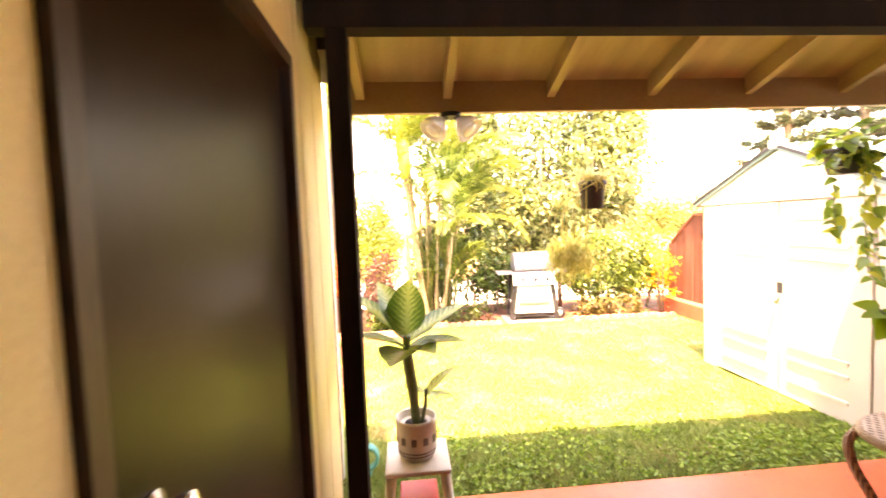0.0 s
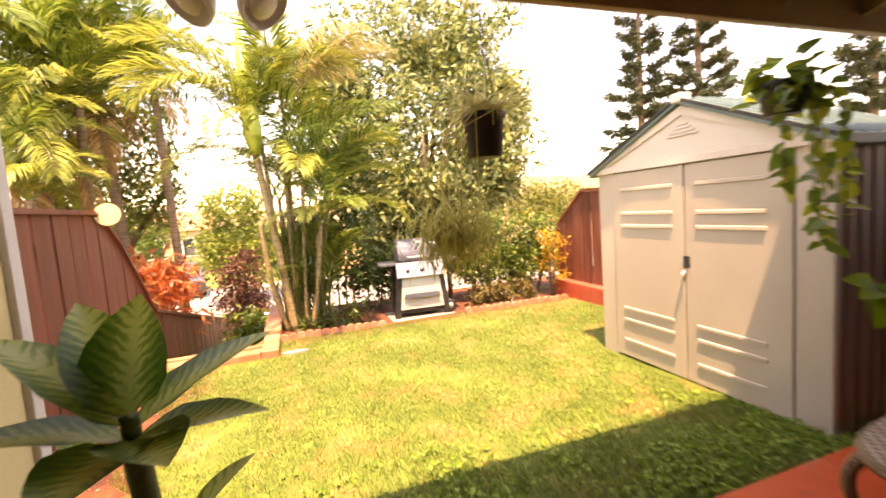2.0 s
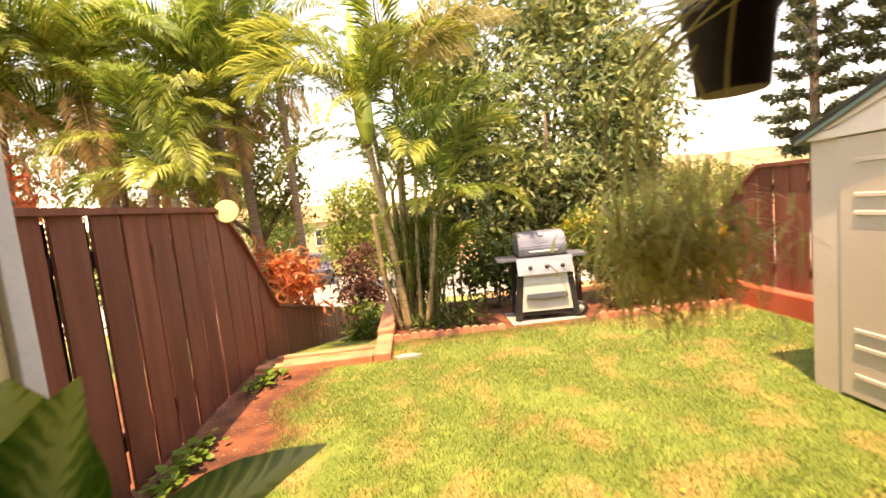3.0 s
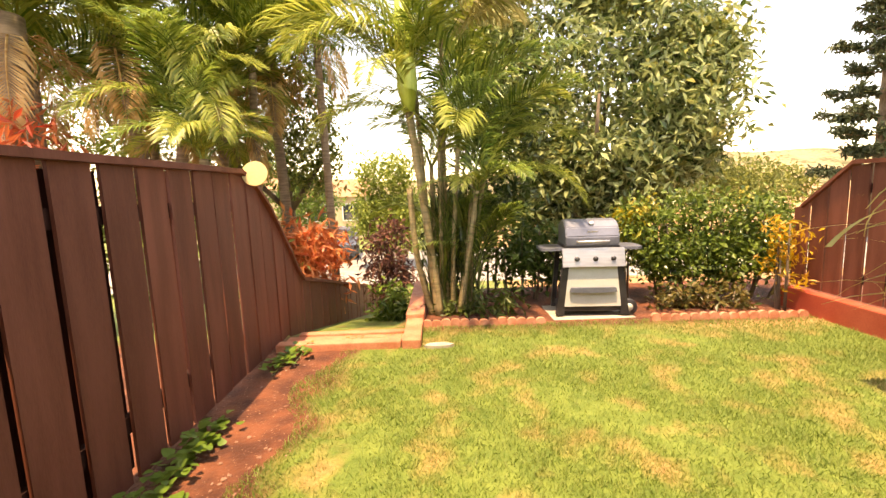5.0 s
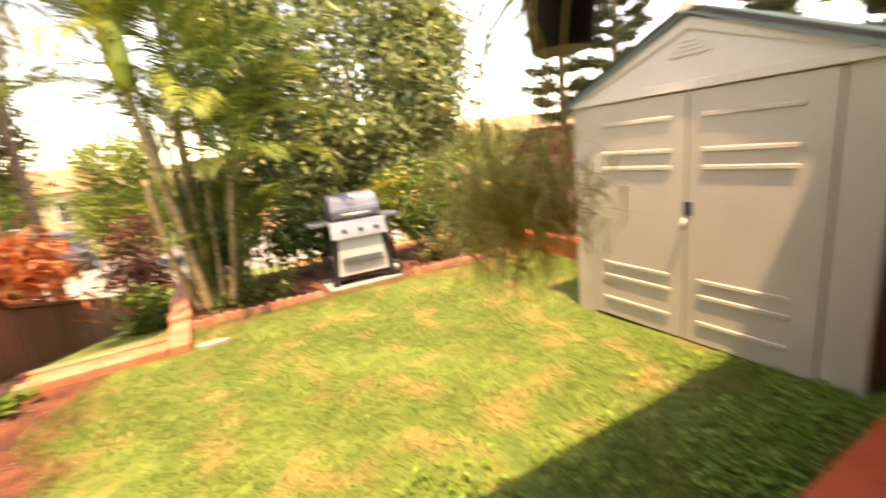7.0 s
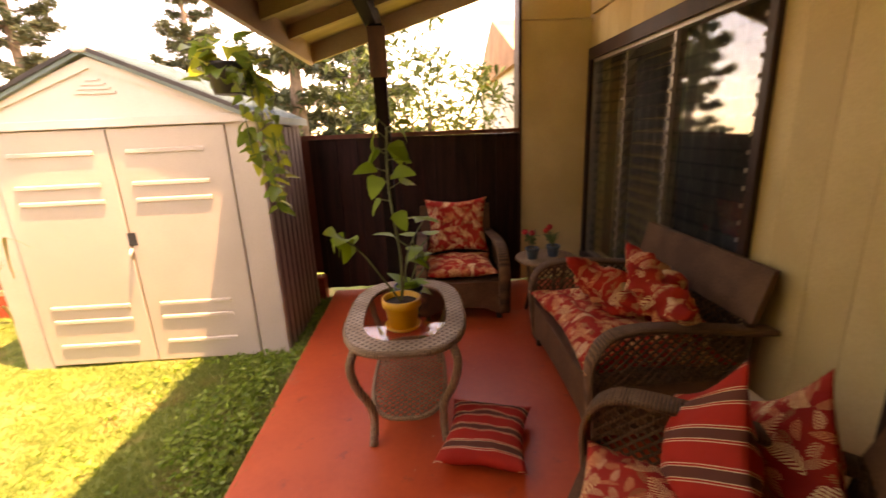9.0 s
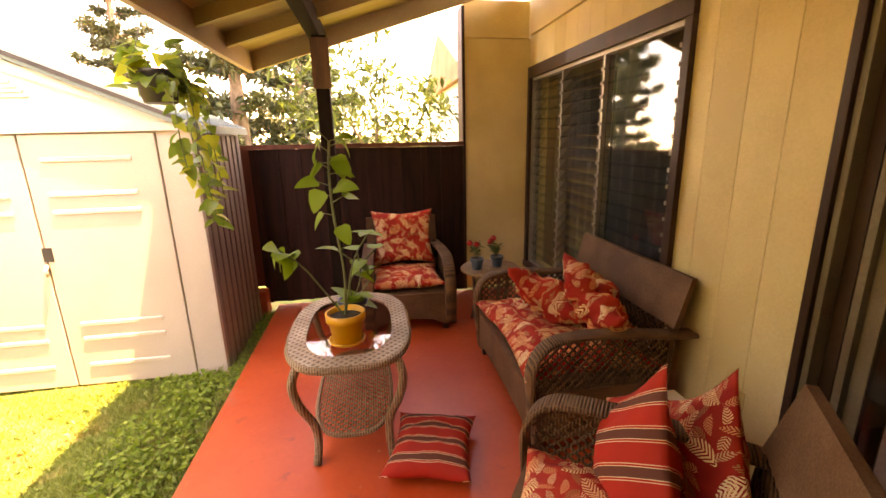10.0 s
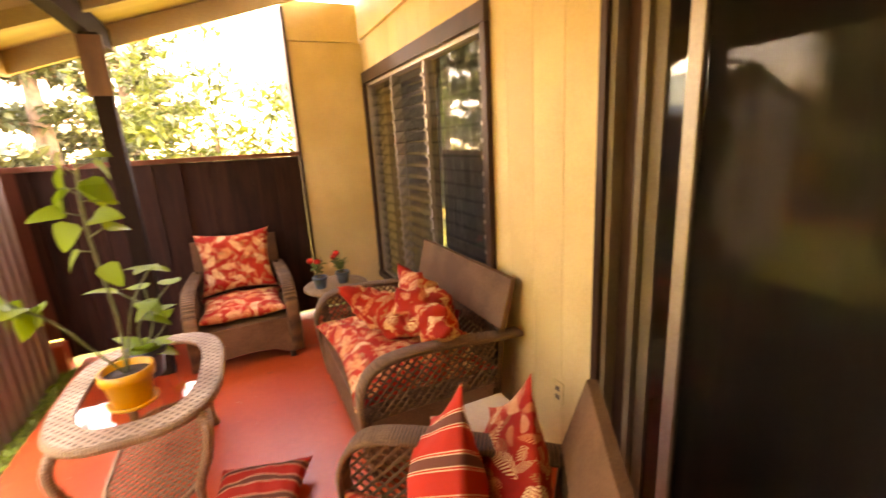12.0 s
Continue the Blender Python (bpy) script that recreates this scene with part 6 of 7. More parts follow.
def areca():
    """A clump of slender golden canes."""
    p = thing("palm_clump", "golden cane palm clump with arching feather fronds", "palm", (0.92, 7.78, -0.05))
    rng = random.Random(21)
    scale_up = 1.55
    canes = [(-0.14, 0.10, 1.85, -0.10), (-0.02, 0.06, 1.35, 0.02), (0.04, 0.12, 2.05, 0.02), (0.10, 0.0, 1.30, 0.10), (0.24, 0.02, 1.0, 0.12), (0.30, 0.12, 1.20, 0.22), (-0.10, 0.16, 1.15, 0.0)]
    for i, (x, y, h, lean) in enumerate(canes):
        h, lean = h * scale_up, lean * 1.25
        part("cane", tube(bmesh.new(), curve_points([(x, y, -0.05), (x + lean * 0.25, y, h * 0.4), (x + lean, y + 0.02, h)], 8), [0.032] * 5 + [0.026] * 10, 8), M_CANE, p)
        for k in range(4):
            put_frond(p, FRONDS[(i + k) % 4], (x + lean, y + 0.02, h - 0.05), rng.uniform(0, 360), rng.uniform(-6, 24), rng.uniform(0.85, 1.25), rng.uniform(-25, 25))
    # dense young shoots added as filling, coloured for the clump's dark inside
    shoots = [(rng.uniform(-0.18, 0.45), rng.uniform(-0.02, 0.30), rng.uniform(-0.02, 1.1)) for _ in range(420)]
    part("undergrowth", blades("undergrowth", shoots, 0.75, 0.022, M_SHOOT, (0.05, 0.45), 4, 31, (62, 89)), M_SHOOT, p, "dense young shoots filling the clump's dark inside")
    for k in range(10):
        put_frond(p, FRONDS[(0, 2)[k % 2]], (rng.uniform(-0.1, 0.4), rng.uniform(0.0, 0.25), rng.uniform(0.3, 0.9)), rng.uniform(0, 360), rng.uniform(8, 24), rng.uniform(0.6, 0.85), rng.uniform(-20, 20))
    # the stout leaning cane with its bright sheath and large fronds
    part("cane", tube(bmesh.new(), curve_points([(-0.06, -0.10, -0.05), (-0.16, -0.08, 1.0), (-0.33, -0.04, 2.4)], 8), [0.055] * 5 + [0.045] * 10, 8), M_CANE, p, "stout ringed cane")
    part("cane", tube(bmesh.new(), curve_points([(-0.14, -0.06, -0.05), (-0.30, -0.05, 0.7), (-0.36, 0.0, 1.5)], 8), [0.035] * 15, 8), M_CANE, p)
    part("crownshaft", tube(bmesh.new(), [(-0.32, -0.04, 2.35), (-0.33, -0.04, 2.6), (-0.35, -0.04, 3.1), (-0.38, -0.04, 3.9)], [0.06, 0.115, 0.11, 0.03], 12), M_PALM_BRIGHT, p, "smooth bright green leaf sheath")
    for mesh, az, tilt, size in ((FRONDS[2], 176, -24, 1.0), (FRONDS[1], 200, 6, 1.35), (FRONDS[3], 165, 18, 1.4), (FRONDS[1], 185, 24, 1.5), (FRONDS[1], 250, -20, 0.85), (FRONDS[1], 35, 34, 1.5), (FRONDS[3], -12, 26, 1.4), (FRONDS[0], 60, 26, 1.4), (FRONDS[2], 110, 10, 1.3), (FRONDS[1], 300, 22, 1.1)):
        put_frond(p, mesh, (-0.33, -0.04, 2.55), az, tilt, size)
    # the shorter cane that leans the other way, with yellowing fronds
    part("cane", tube(bmesh.new(), curve_points([(0.16, -0.10, -0.05), (0.30, -0.10, 0.7), (0.42, -0.10, 1.45)], 8), [0.036] * 5 + [0.030] * 10, 8), M_CANE, p)
    for mesh, az, tilt, size in ((FRONDS[3], -8, -10, 1.0), (FRONDS[1], 10, 14, 1.1), (FRONDS[0], 195, -26, 0.55), (FRONDS[1], 250, -12, 0.6), (FRONDS[0], 300, -14, 0.65), (FRONDS[0], 90, 16, 0.9), (FRONDS[2], 40, 16, 1.0)):
        put_frond(p, mesh, (0.42, -0.10, 1.42), az, tilt, size)
    # old fronds that hang pale and ragged near the top
    for az, tilt in ((-20, 18), (15, 30), (-50, 20), (50, 22)):
        put_frond(p, PALE_FROND, (0.25, 0.1, 3.15), az, tilt, 1.15)


areca()


def palm(at, height, lean, crown, scale, seed, label, trunk_r=0.07, dry=2, low=-10):
    p = thing("palm_tree", label, "palm", at)
    rng = random.Random(seed)
    top = (lean[0], lean[1], height)
    part("trunk", tube(bmesh.new(), curve_points([(0, 0, -0.2), (lean[0] * 0.3, lean[1] * 0.3, height * 0.4), top], 10), [trunk_r * (1.15 - 0.02 * k) for k in range(19)], 10), M_PALMBARK, p)
    for k in range(crown):
        put_frond(p, FRONDS[(k + seed) % 4], (top[0], top[1], height - 0.05), k * 137.5 + rng.uniform(-15, 15), rng.uniform(low, 30), scale * rng.uniform(0.8, 1.1), rng.uniform(-20, 20))
    for k in range(dry):
        put_frond(p, DRY_FROND, (top[0], top[1], height - 0.1), rng.uniform(0, 360), rng.uniform(-35, -5), scale * 0.9)


palm((-2.0, 9.6, -0.6), 4.1, (0.1, 0.1), 16, 1.35, 1, "tall feather palm with arching green fronds", low=-25, dry=3)
palm((-2.75, 8.5, -0.4), 2.9, (0.35, 0.1), 14, 1.2, 2, "leaning feather palm with golden green fronds", low=-20, trunk_r=0.09)
palm((-3.0, 8.9, -0.5), 4.2, (-0.5, 0.1), 16, 1.5, 3, "feather palm with some dry fronds", dry=2, low=-20, trunk_r=0.09)
palm((-4.4, 8.6, -0.3), 3.3, (0.1, 0.0), 15, 1.4, 4, "feather palm behind the board fence", dry=1, low=-25)
palm((-2.9, 11.0, -0.8), 5.4, (0.1, 0.0), 15, 1.6, 5, "tall feather palm among other palms", dry=5, low=-20)
palm((-0.95, 10.2, -0.8), 5.0, (-0.1, 0.1), 11, 1.2, 6, "slender palm with a bare ringed trunk", dry=4)
palm((-5.2, 11.5, -1.0), 5.2, (0.2, 0.0), 15, 1.6, 7, "tall feather palm far behind the fence", dry=3, low=-25)
palm((-4.05, 7.9, -0.1), 3.7, (0.0, 0.2), 12, 1.3, 8, "stout palm with a skirt of dry brown fronds", trunk_r=0.20, dry=6)
palm((-1.9, 8.2, -0.3), 2.2, (-0.1, 0.0), 12, 0.9, 9, "short feather palm just behind the fence", low=-15)
palm((-3.7, 9.8, -0.2), 2.6, (0.1, 0.0), 14, 1.2, 10, "short feather palm behind the fence", dry=3, low=-20)
palm((-6.6, 9.4, -0.3), 3.8, (0.1, 0.0), 15, 1.6, 11, "feather palm with dry brown fronds", dry=4, low=-25)
M_CANOPY = leafy("canopy_leaf", (0.05, 0.085, 0.016), (0.26, 0.28, 0.07), 0.4, 0.42)
palm((-1.75, 10.4, -0.8), 4.6, (-0.15, 0.0), 14, 1.35, 12, "palm with a pale trunk and drooping dark fronds", dry=3, low=-35, trunk_r=0.09)
palm((-2.5, 9.4, -0.6), 3.6, (0.25, 0.0), 15, 1.3, 13, "leaning palm with drooping fronds", dry=2, low=-35, trunk_r=0.08)
M_CANOPY_DRY = leafy("canopy_dry", (0.34, 0.17, 0.05), (0.52, 0.32, 0.12), 0.5, 0.4)
tree("broadleaf_tree", "open olive and rust-coloured canopy behind the palms", (-5.0, 13.5, -1.0), ([(0, 0, -0.2), (0.1, 0, 2.5), (0.2, 0, 5.0)], [0.2, 0.15, 0.05]), [([(0.1, 0, 2.5), (1.6, 0, 4.0), (2.6, 0, 5.4)], [0.1, 0.07, 0.03]), ([(0.1, 0, 2.5), (-1.6, 0, 4.0), (-2.8, 0, 5.2)], [0.1, 0.07, 0.03])], [((0, 0, 5.6), (2.2, 1.2, 1.6)), ((2.0, 0, 4.6), (1.4, 1.0, 1.7)), ((-2.4, 0, 4.6), (2.0, 1.2, 1.7)), ((-4.0, -1.0, 3.6), (1.6, 1.0, 1.4))], M_CANOPY, (0.16, 0.065), 300, 24, 0.24, 41, (M_CANOPY_DRY, 70))
tree("broadleaf_tree", "large dense broadleaf tree with glossy leaves", (3.9, 11.0, -0.55),
     ([(0, 0, -0.2), (0.05, 0, 1.2), (0.0, 0.1, 2.2), (0.1, 0.1, 4.2)], [0.15, 0.13, 0.10, 0.04]),
     [([(0.05, 0, 1.2), (0.8, -0.3, 2.4), (1.7, -0.4, 3.4)], [0.08, 0.06, 0.02]), ([(0, 0, 1.4), (-0.9, -0.2, 2.5), (-1.6, 0, 3.6)], [0.08, 0.05, 0.02]), ([(0, 0.1, 2.0), (0.4, 0.6, 3.6), (0.6, 0.8, 5.0)], [0.07, 0.05, 0.02]), ([(0, 0, 1.6), (-0.3, -0.8, 2.6), (-0.4, -1.2, 3.4)], [0.06, 0.04, 0.02])],
     [((0.1, 0, 4.0), (1.9, 1.4, 1.4)), ((1.35, -0.3, 3.3), (1.0, 1.0, 1.0)), ((-1.3, 0, 3.2), (1.2, 1.0, 1.2)), ((0.0, -0.5, 2.4), (1.5, 0.8, 0.8)), ((0.8, 0.2, 5.0), (1.6, 1.2, 1.1)), ((1.3, -0.2, 2.5), (0.6, 0.6, 0.5)), ((-1.0, -0.2, 1.6), (1.0, 0.6, 0.7)), ((0.2, 0.2, 6.0), (2.3, 1.2, 1.0)), ((1.9, 0.0, 4.2), (0.6, 0.8, 0.8)), ((-1.9, 0.3, 4.6), (1.0, 0.9, 1.2)), ((0.3, -0.3, 1.7), (0.9, 0.5, 0.5))],
     leafy("broad_leaf", (0.04, 0.085, 0.020), (0.46, 0.52, 0.24), 0.22, 0.38), (0.19, 0.075), 1500, 24, 0.17, 11,
     (leafy("broad_leaf_new", (0.17, 0.20, 0.04), (0.36, 0.34, 0.10), 0.35, 0.4), 110))
bush("shrub", "dark green shrub behind the grill", (1.95, 8.3, -0.05), [((0, 0, 0.75), (0.5, 0.35, 0.5)), ((0.3, 0.1, 0.45), (0.45, 0.3, 0.4))], leafy("shrub_dark", (0.03, 0.07, 0.012), (0.10, 0.17, 0.03), 0.4, 0.3), (0.11, 0.05), 80, 22, 0.09, 13)
M_HEDGE = leafy("hedge_leaf", (0.025, 0.065, 0.010), (0.21, 0.30, 0.06), 0.32, 0.35)
bush("hedge", "clipped green hedge with pale mottled leaves", (4.25, 8.05, -0.05), [((-0.7, 0, 0.85), (0.5, 0.4, 0.48)), ((0.0, 0.05, 0.92), (0.6, 0.42, 0.50)), ((0.65, 0, 0.85), (0.5, 0.4, 0.48)), ((-0.3, -0.05, 0.5), (0.8, 0.32, 0.3)), ((0.5, -0.05, 0.5), (0.7, 0.32, 0.3))], M_HEDGE, (0.072, 0.042), 520, 22, 0.065, 14, 12, (leafy("hedge_yellow", (0.34, 0.30, 0.04), (0.50, 0.42, 0.10), 0.4, 0.4), [((0.55, -0.05, 1.15), (0.55, 0.35, 0.22)), ((-0.85, -0.1, 1.05), (0.15, 0.2, 0.25))], 12), category="hedge")
bush("croton", "yellow and orange croton at the hedge's end", (4.74, 7.36, -0.05), [((0, 0, 0.88), (0.17, 0.24, 0.26)), ((0.0, 0.05, 0.5), (0.16, 0.22, 0.25))], leafy("croton_yellow", (0.50, 0.24, 0.02), (0.58, 0.42, 0.05), 0.4, 0.35), (0.10, 0.028), 24, 15, 0.06, 15, 4)
bush("croton", "yellow-leaved croton beside the grill", (3.28, 8.15, -0.05), [((0, 0, 0.85), (0.2, 0.2, 0.35))], M_LEAF_YELLOW, (0.11, 0.035), 24, 18, 0.07, 16, 3)
bush("ti_plant", "orange-red ti plants beside the falling fence", (-1.45, 9.6, -0.70), [((-0.35, 0, 1.25), (0.5, 0.4, 0.55)), ((0.25, 0.1, 1.25), (0.42, 0.4, 0.50)), ((0.0, 0, 0.7), (0.7, 0.4, 0.5))], leafy("ti_red", (0.50, 0.10, 0.035), (0.78, 0.34, 0.15), 0.45, 0.4), (0.24, 0.055), 120, 16, 0.13, 17, 8)
bush("croton", "dark purple and red croton bush", (-0.02, 10.2, -0.85), [((0, 0, 1.2), (0.42, 0.35, 0.6)), ((0.1, 0, 0.7), (0.40, 0.35, 0.45))], leafy("croton_purple", (0.06, 0.022, 0.02), (0.24, 0.10, 0.07), 0.4, 0.3), (0.13, 0.045), 90, 20, 0.10, 18, 6)
bush("shrub", "low yellow-green shrub by the brick border", (0.15, 9.3, -0.6), [((0, 0, 0.25), (0.3, 0.3, 0.28))], M_LEAF, (0.15, 0.06), 40, 14, 0.1, 19, 3)
bush("ti_plant", "red ti plant behind the fence", (-3.75, 7.7, 0.6), [((0, 0, 1.35), (0.42, 0.35, 0.6))], leafy("ti_red_dark", (0.42, 0.05, 0.025), (0.62, 0.20, 0.08), 0.45, 0.4), (0.22, 0.045), 24, 14, 0.12, 20, 4)
tree("broadleaf_tree", "dark small-leaved tree among the palms", (-2.1, 11.2, -0.9), ([(0, 0, -0.2), (0.1, 0, 2.0), (0.0, 0, 3.6)], [0.12, 0.09, 0.03]), [([(0.1, 0, 2.0), (0.8, 0, 3.0), (1.0, 0, 3.8)], [0.06, 0.04, 0.02]), ([(0.1, 0, 2.0), (-0.9, 0, 3.0), (-1.5, 0, 3.6)], [0.06, 0.04, 0.02])], [((0, 0, 3.9), (1.1, 0.8, 1.1)), ((-1.3, 0, 3.3), (1.0, 0.7, 0.9)), ((0.6, 0, 3.0), (0.6, 0.6, 0.7))], M_CANOPY, (0.13, 0.055), 190, 24, 0.17, 43)
# Dark shrub added behind the canes to keep their clump dense and dark.
bush("shrub", "dark broad shrub behind the cane palms", (1.5, 8.75, -0.1), [((0, 0, 1.5), (0.55, 0.35, 0.8)), ((-0.35, 0, 0.9), (0.4, 0.3, 0.7)), ((0.3, 0, 2.3), (0.5, 0.35, 0.5))], leafy("shrub_deep", (0.02, 0.05, 0.010), (0.10, 0.15, 0.035), 0.35, 0.3), (0.16, 0.06), 120, 22, 0.12, 44, 5)
bush("shrub", "mixed green shrubs behind the board fence", (-3.0, 8.6, -0.2), [((0, 0, 0.8), (2.2, 0.7, 0.8)), ((-1.5, 0.5, 1.4), (1.0, 0.7, 0.7))], M_CANOPY, (0.15, 0.06), 110, 20, 0.16, 22, 8)
tree("street_tree", "round light green tree across the street", (-1.30, 21, -2.2), ([(0, 0, 0), (0, 0, 2.6)], [0.2, 0.12]), [], [((0, 0, 4.37), (1.3, 1.2, 0.9)), ((0.7, 0, 2.9), (0.9, 1.0, 1.0)), ((-0.6, 0, 2.8), (0.9, 1.0, 0.9)), ((0.2, 0, 2.0), (1.4, 1.1, 1.0))], leafy("street_leaf", (0.10, 0.16, 0.03), (0.33, 0.38, 0.08), 0.5, 0.4), (0.20, 0.10), 360, 24, 0.2, 23)
tree("street_tree", "olive-green tree across the street", (-7.5, 24, -2.2), ([(0, 0, 0), (0, 0, 2.6)], [0.2, 0.12]), [], [((0, 0, 4.2), (2.2, 1.6, 1.6)), ((2.0, 0, 3.4), (1.5, 1.2, 1.3)), ((-2.2, 0, 3.6), (1.6, 1.2, 1.4))], M_LEAF, (0.26, 0.12), 240, 24, 0.26, 24)
tree("street_tree", "far green tree behind the hedge", (12.0, 24, -1.3), ([(0, 0, 0), (0, 0, 2.0)], [0.2, 0.12]), [], [((0, 0, 2.8), (3.4, 1.4, 1.3)), ((-3.4, 0, 2.4), (2.2, 1.4, 1.1)), ((3.5, 0, 2.6), (2.6, 1.4, 1.2)), ((7.0, 2, 2.2), (3.0, 1.4, 1.2))], leafy("far_leaf", (0.10, 0.13, 0.03), (0.26, 0.28, 0.07), 0.5, 0.4), (0.26, 0.13), 380, 24, 0.28, 25)


def norfolk_pine(at, height, seed, label):
    """Straight trunk with tiers of level branches carrying short dark needles."""
    t = thing("norfolk_pine", label, "tree", at)
    rng = np.random.default_rng(seed)
    pts, bm = [], tube(bmesh.new(), [(0, 0, -0.5), (0, 0, height * 0.5), (0, 0, height)], [0.30, 0.20, 0.03], 10)
    z = height * 0.14
    while z < height * 0.98:
        reach = 2.5 * (1 - z / height) ** 0.75 + 0.3
        a0 = rng.uniform(0, 6.28)
        for k in range(6):
            if rng.random() < 0.12:
                continue
            a = a0 + k * 6.283 / 6 + rng.uniform(-0.3, 0.3)
            r = reach * rng.uniform(0.55, 1.15)
            tip = np.array([r * math.cos(a), r * math.sin(a), z + 0.05 * r])
            tube(bm, [(0, 0, z), tuple(tip * 0.6 + np.array([0, 0, z * 0.4 - 0.05])), tuple(tip)], [0.04, 0.025, 0.008], 4)
            n = int(22 * r) + 8
            s = rng.uniform(0.2, 1.02, n) ** 0.6
            base = np.outer(s, tip) + np.outer(1 - s, [0, 0, z])
            sidew = np.array([-math.sin(a), math.cos(a), 0])
            for q in (-0.24, -0.12, 0, 0.12, 0.24):
                pts.append(base + sidew * q * reach * 0.55 * s[:, None] + rng.normal(size=(n, 3)) * 0.09 + np.array([0, 0, 0.30]) * (s ** 3)[:, None])
        z += 0.72 + 0.4 * rng.random()
    part("trunk", bm, M_BARK, t)
    c = np.concatenate(pts)
    m = leafy("pine_needles", (0.018, 0.035, 0.014), (0.065, 0.09, 0.035), 0.6, 0.15)
    part("crown", leaf_cloud("crown", c, 0.30, 0.12, m, seed, 0.8, -0.1), m, t)


norfolk_pine((21.9, 23.4, -1.0), 17.0, 1, "tall dark Norfolk pine beyond the fence")
norfolk_pine((24.2, 21.3, -1.0), 18.0, 2, "tall dark Norfolk pine with level branches")
norfolk_pine((27.0, 14.5, -1.0), 13.0, 3, "dark Norfolk pine behind the storage shed")
norfolk_pine((14.5, 5.7, -0.5), 6.5, 4, "dark Norfolk pine behind the fence")
norfolk_pine((17.5, 4.4, -0.5), 6.5, 5, "dark Norfolk pine behind the patio's fence")
M_SCHEFF = leafy("schefflera_leaf", (0.018, 0.042, 0.008), (0.095, 0.145, 0.028), 0.4, 0.35)
tree("broadleaf_tree", "light green broadleaf tree behind the patio fence", (9.6, 1.9, -0.2), ([(0, 0, 0), (0, 0, 2.0)], [0.08, 0.04]), [([(0, 0, 1.2), (0.2, 0.8, 2.6)], [0.04, 0.02]), ([(0, 0, 1.2), (0.1, -0.9, 2.0)], [0.04, 0.02])], [((0, 0.3, 3.2), (0.8, 1.0, 0.7)), ((0, 0.5, 4.4), (0.9, 1.2, 0.9)), ((0, -0.9, 2.2), (0.7, 0.6, 0.7)), ((0.2, 1.1, 2.6), (0.7, 0.8, 0.8)), ((0, 0.2, 2.0), (0.7, 0.9, 0.6))], M_SCHEFF, (0.20, 0.07), 105, 22, 0.16, 31)


# ---- distance: houses, car, street, hill ----
M_FARWALL = surface("far_stucco", (0.42, 0.30, 0.18), (0.52, 0.39, 0.25), 0.8, 1.5, 40, 0.2)
M_FARROOF = surface("far_roof", (0.30, 0.14, 0.07), (0.42, 0.22, 0.12), 0.8, 2, 40, 0.4)
M_WHITEWALL = surface("white_stucco", (0.66, 0.63, 0.57), (0.76, 0.73, 0.68), 0.8, 1.5, 60, 0.15)
M_DARKGLASS = plain("dark_window", (0.03, 0.035, 0.04), 0.1)
M_ROAD = surface("street", (0.22, 0.20, 0.17), (0.34, 0.31, 0.27), 0.85, 2, 60, 0.3)


def far_house(at, rz, w, d, h, wall_mat, roof_mat, label, windows):
    o = thing("house", label, "house", at, rz)
    part("wall", a_box(-w / 2, w / 2, 0, d, 0, h), wall_mat, o)
    part("roof", prism(bmesh.new(), [(-0.25, h - 0.05), (d + 0.25, h - 0.05), (d / 2, h + 1.3)], "x", -w / 2 - 0.12, w / 2 + 0.12), roof_mat, o)
    for x, z, ww, hh in windows:
        f = part("window", a_box(x - ww / 2 - 0.08, x + ww / 2 + 0.08, -0.05, -0.001, z - 0.08, z + hh + 0.08), M_WHITEWALL, o)
        part("pane", a_box(x - ww / 2, x - 0.03, -0.06, -0.051, z, z + hh), M_DARKGLASS, f)
        part("pane", a_box(x + 0.03, x + ww / 2, -0.06, -0.051, z, z + hh), M_DARKGLASS, f)


# Low plants, partly added so dark leaves stand for shade on the bed.
bush("ground_cover", "low dark green plants, added to darken the soil bed", (1.55, 7.62, -0.05), [((0, 0, 0.10), (0.42, 0.16, 0.14)), ((-0.5, 0.1, 0.08), (0.3, 0.15, 0.12))], leafy("bed_leaf", (0.03, 0.06, 0.012), (0.12, 0.16, 0.03), 0.45, 0.3), (0.10, 0.045), 40, 12, 0.06, 51, 2, category="plant")
bush("ground_cover", "low green and rusty plants, added to darken under the hedge", (4.0, 7.60, -0.05), [((0, 0, 0.12), (0.75, 0.16, 0.18))], leafy("bed_leaf_rust", (0.04, 0.06, 0.012), (0.20, 0.14, 0.04), 0.45, 0.3), (0.09, 0.04), 60, 12, 0.06, 52, 2, category="plant")
far_house((-6.6, 34, -2.0), 8, 5.0, 6, 3.3, M_FARWALL, M_FARROOF, "tan house with a brown roof across the street", ((1.3, 1.6, 1.4, 1.1), (-1.2, 1.6, 1.4, 1.1)))
far_house((-13.5, 32, -2.0), 5, 7.0, 6, 4.0, M_FARWALL, M_FARROOF, "tan house half hidden behind the palms", ((1.6, 1.8, 1.4, 1.1), (-1.6, 1.8, 1.4, 1.1)))
far_house((9.2, -3.35, -0.2), -90, 7.0, 6, 2.95, M_WHITEWALL, M_FARROOF, "white neighbouring house beyond the fence", ((-1.0, 1.6, 1.2, 0.9),))
setting("road", a_box(-60, 60, 17.5, 26, -1.80, -1.735), M_ROAD, "pale sunlit street beyond the garden", "road")


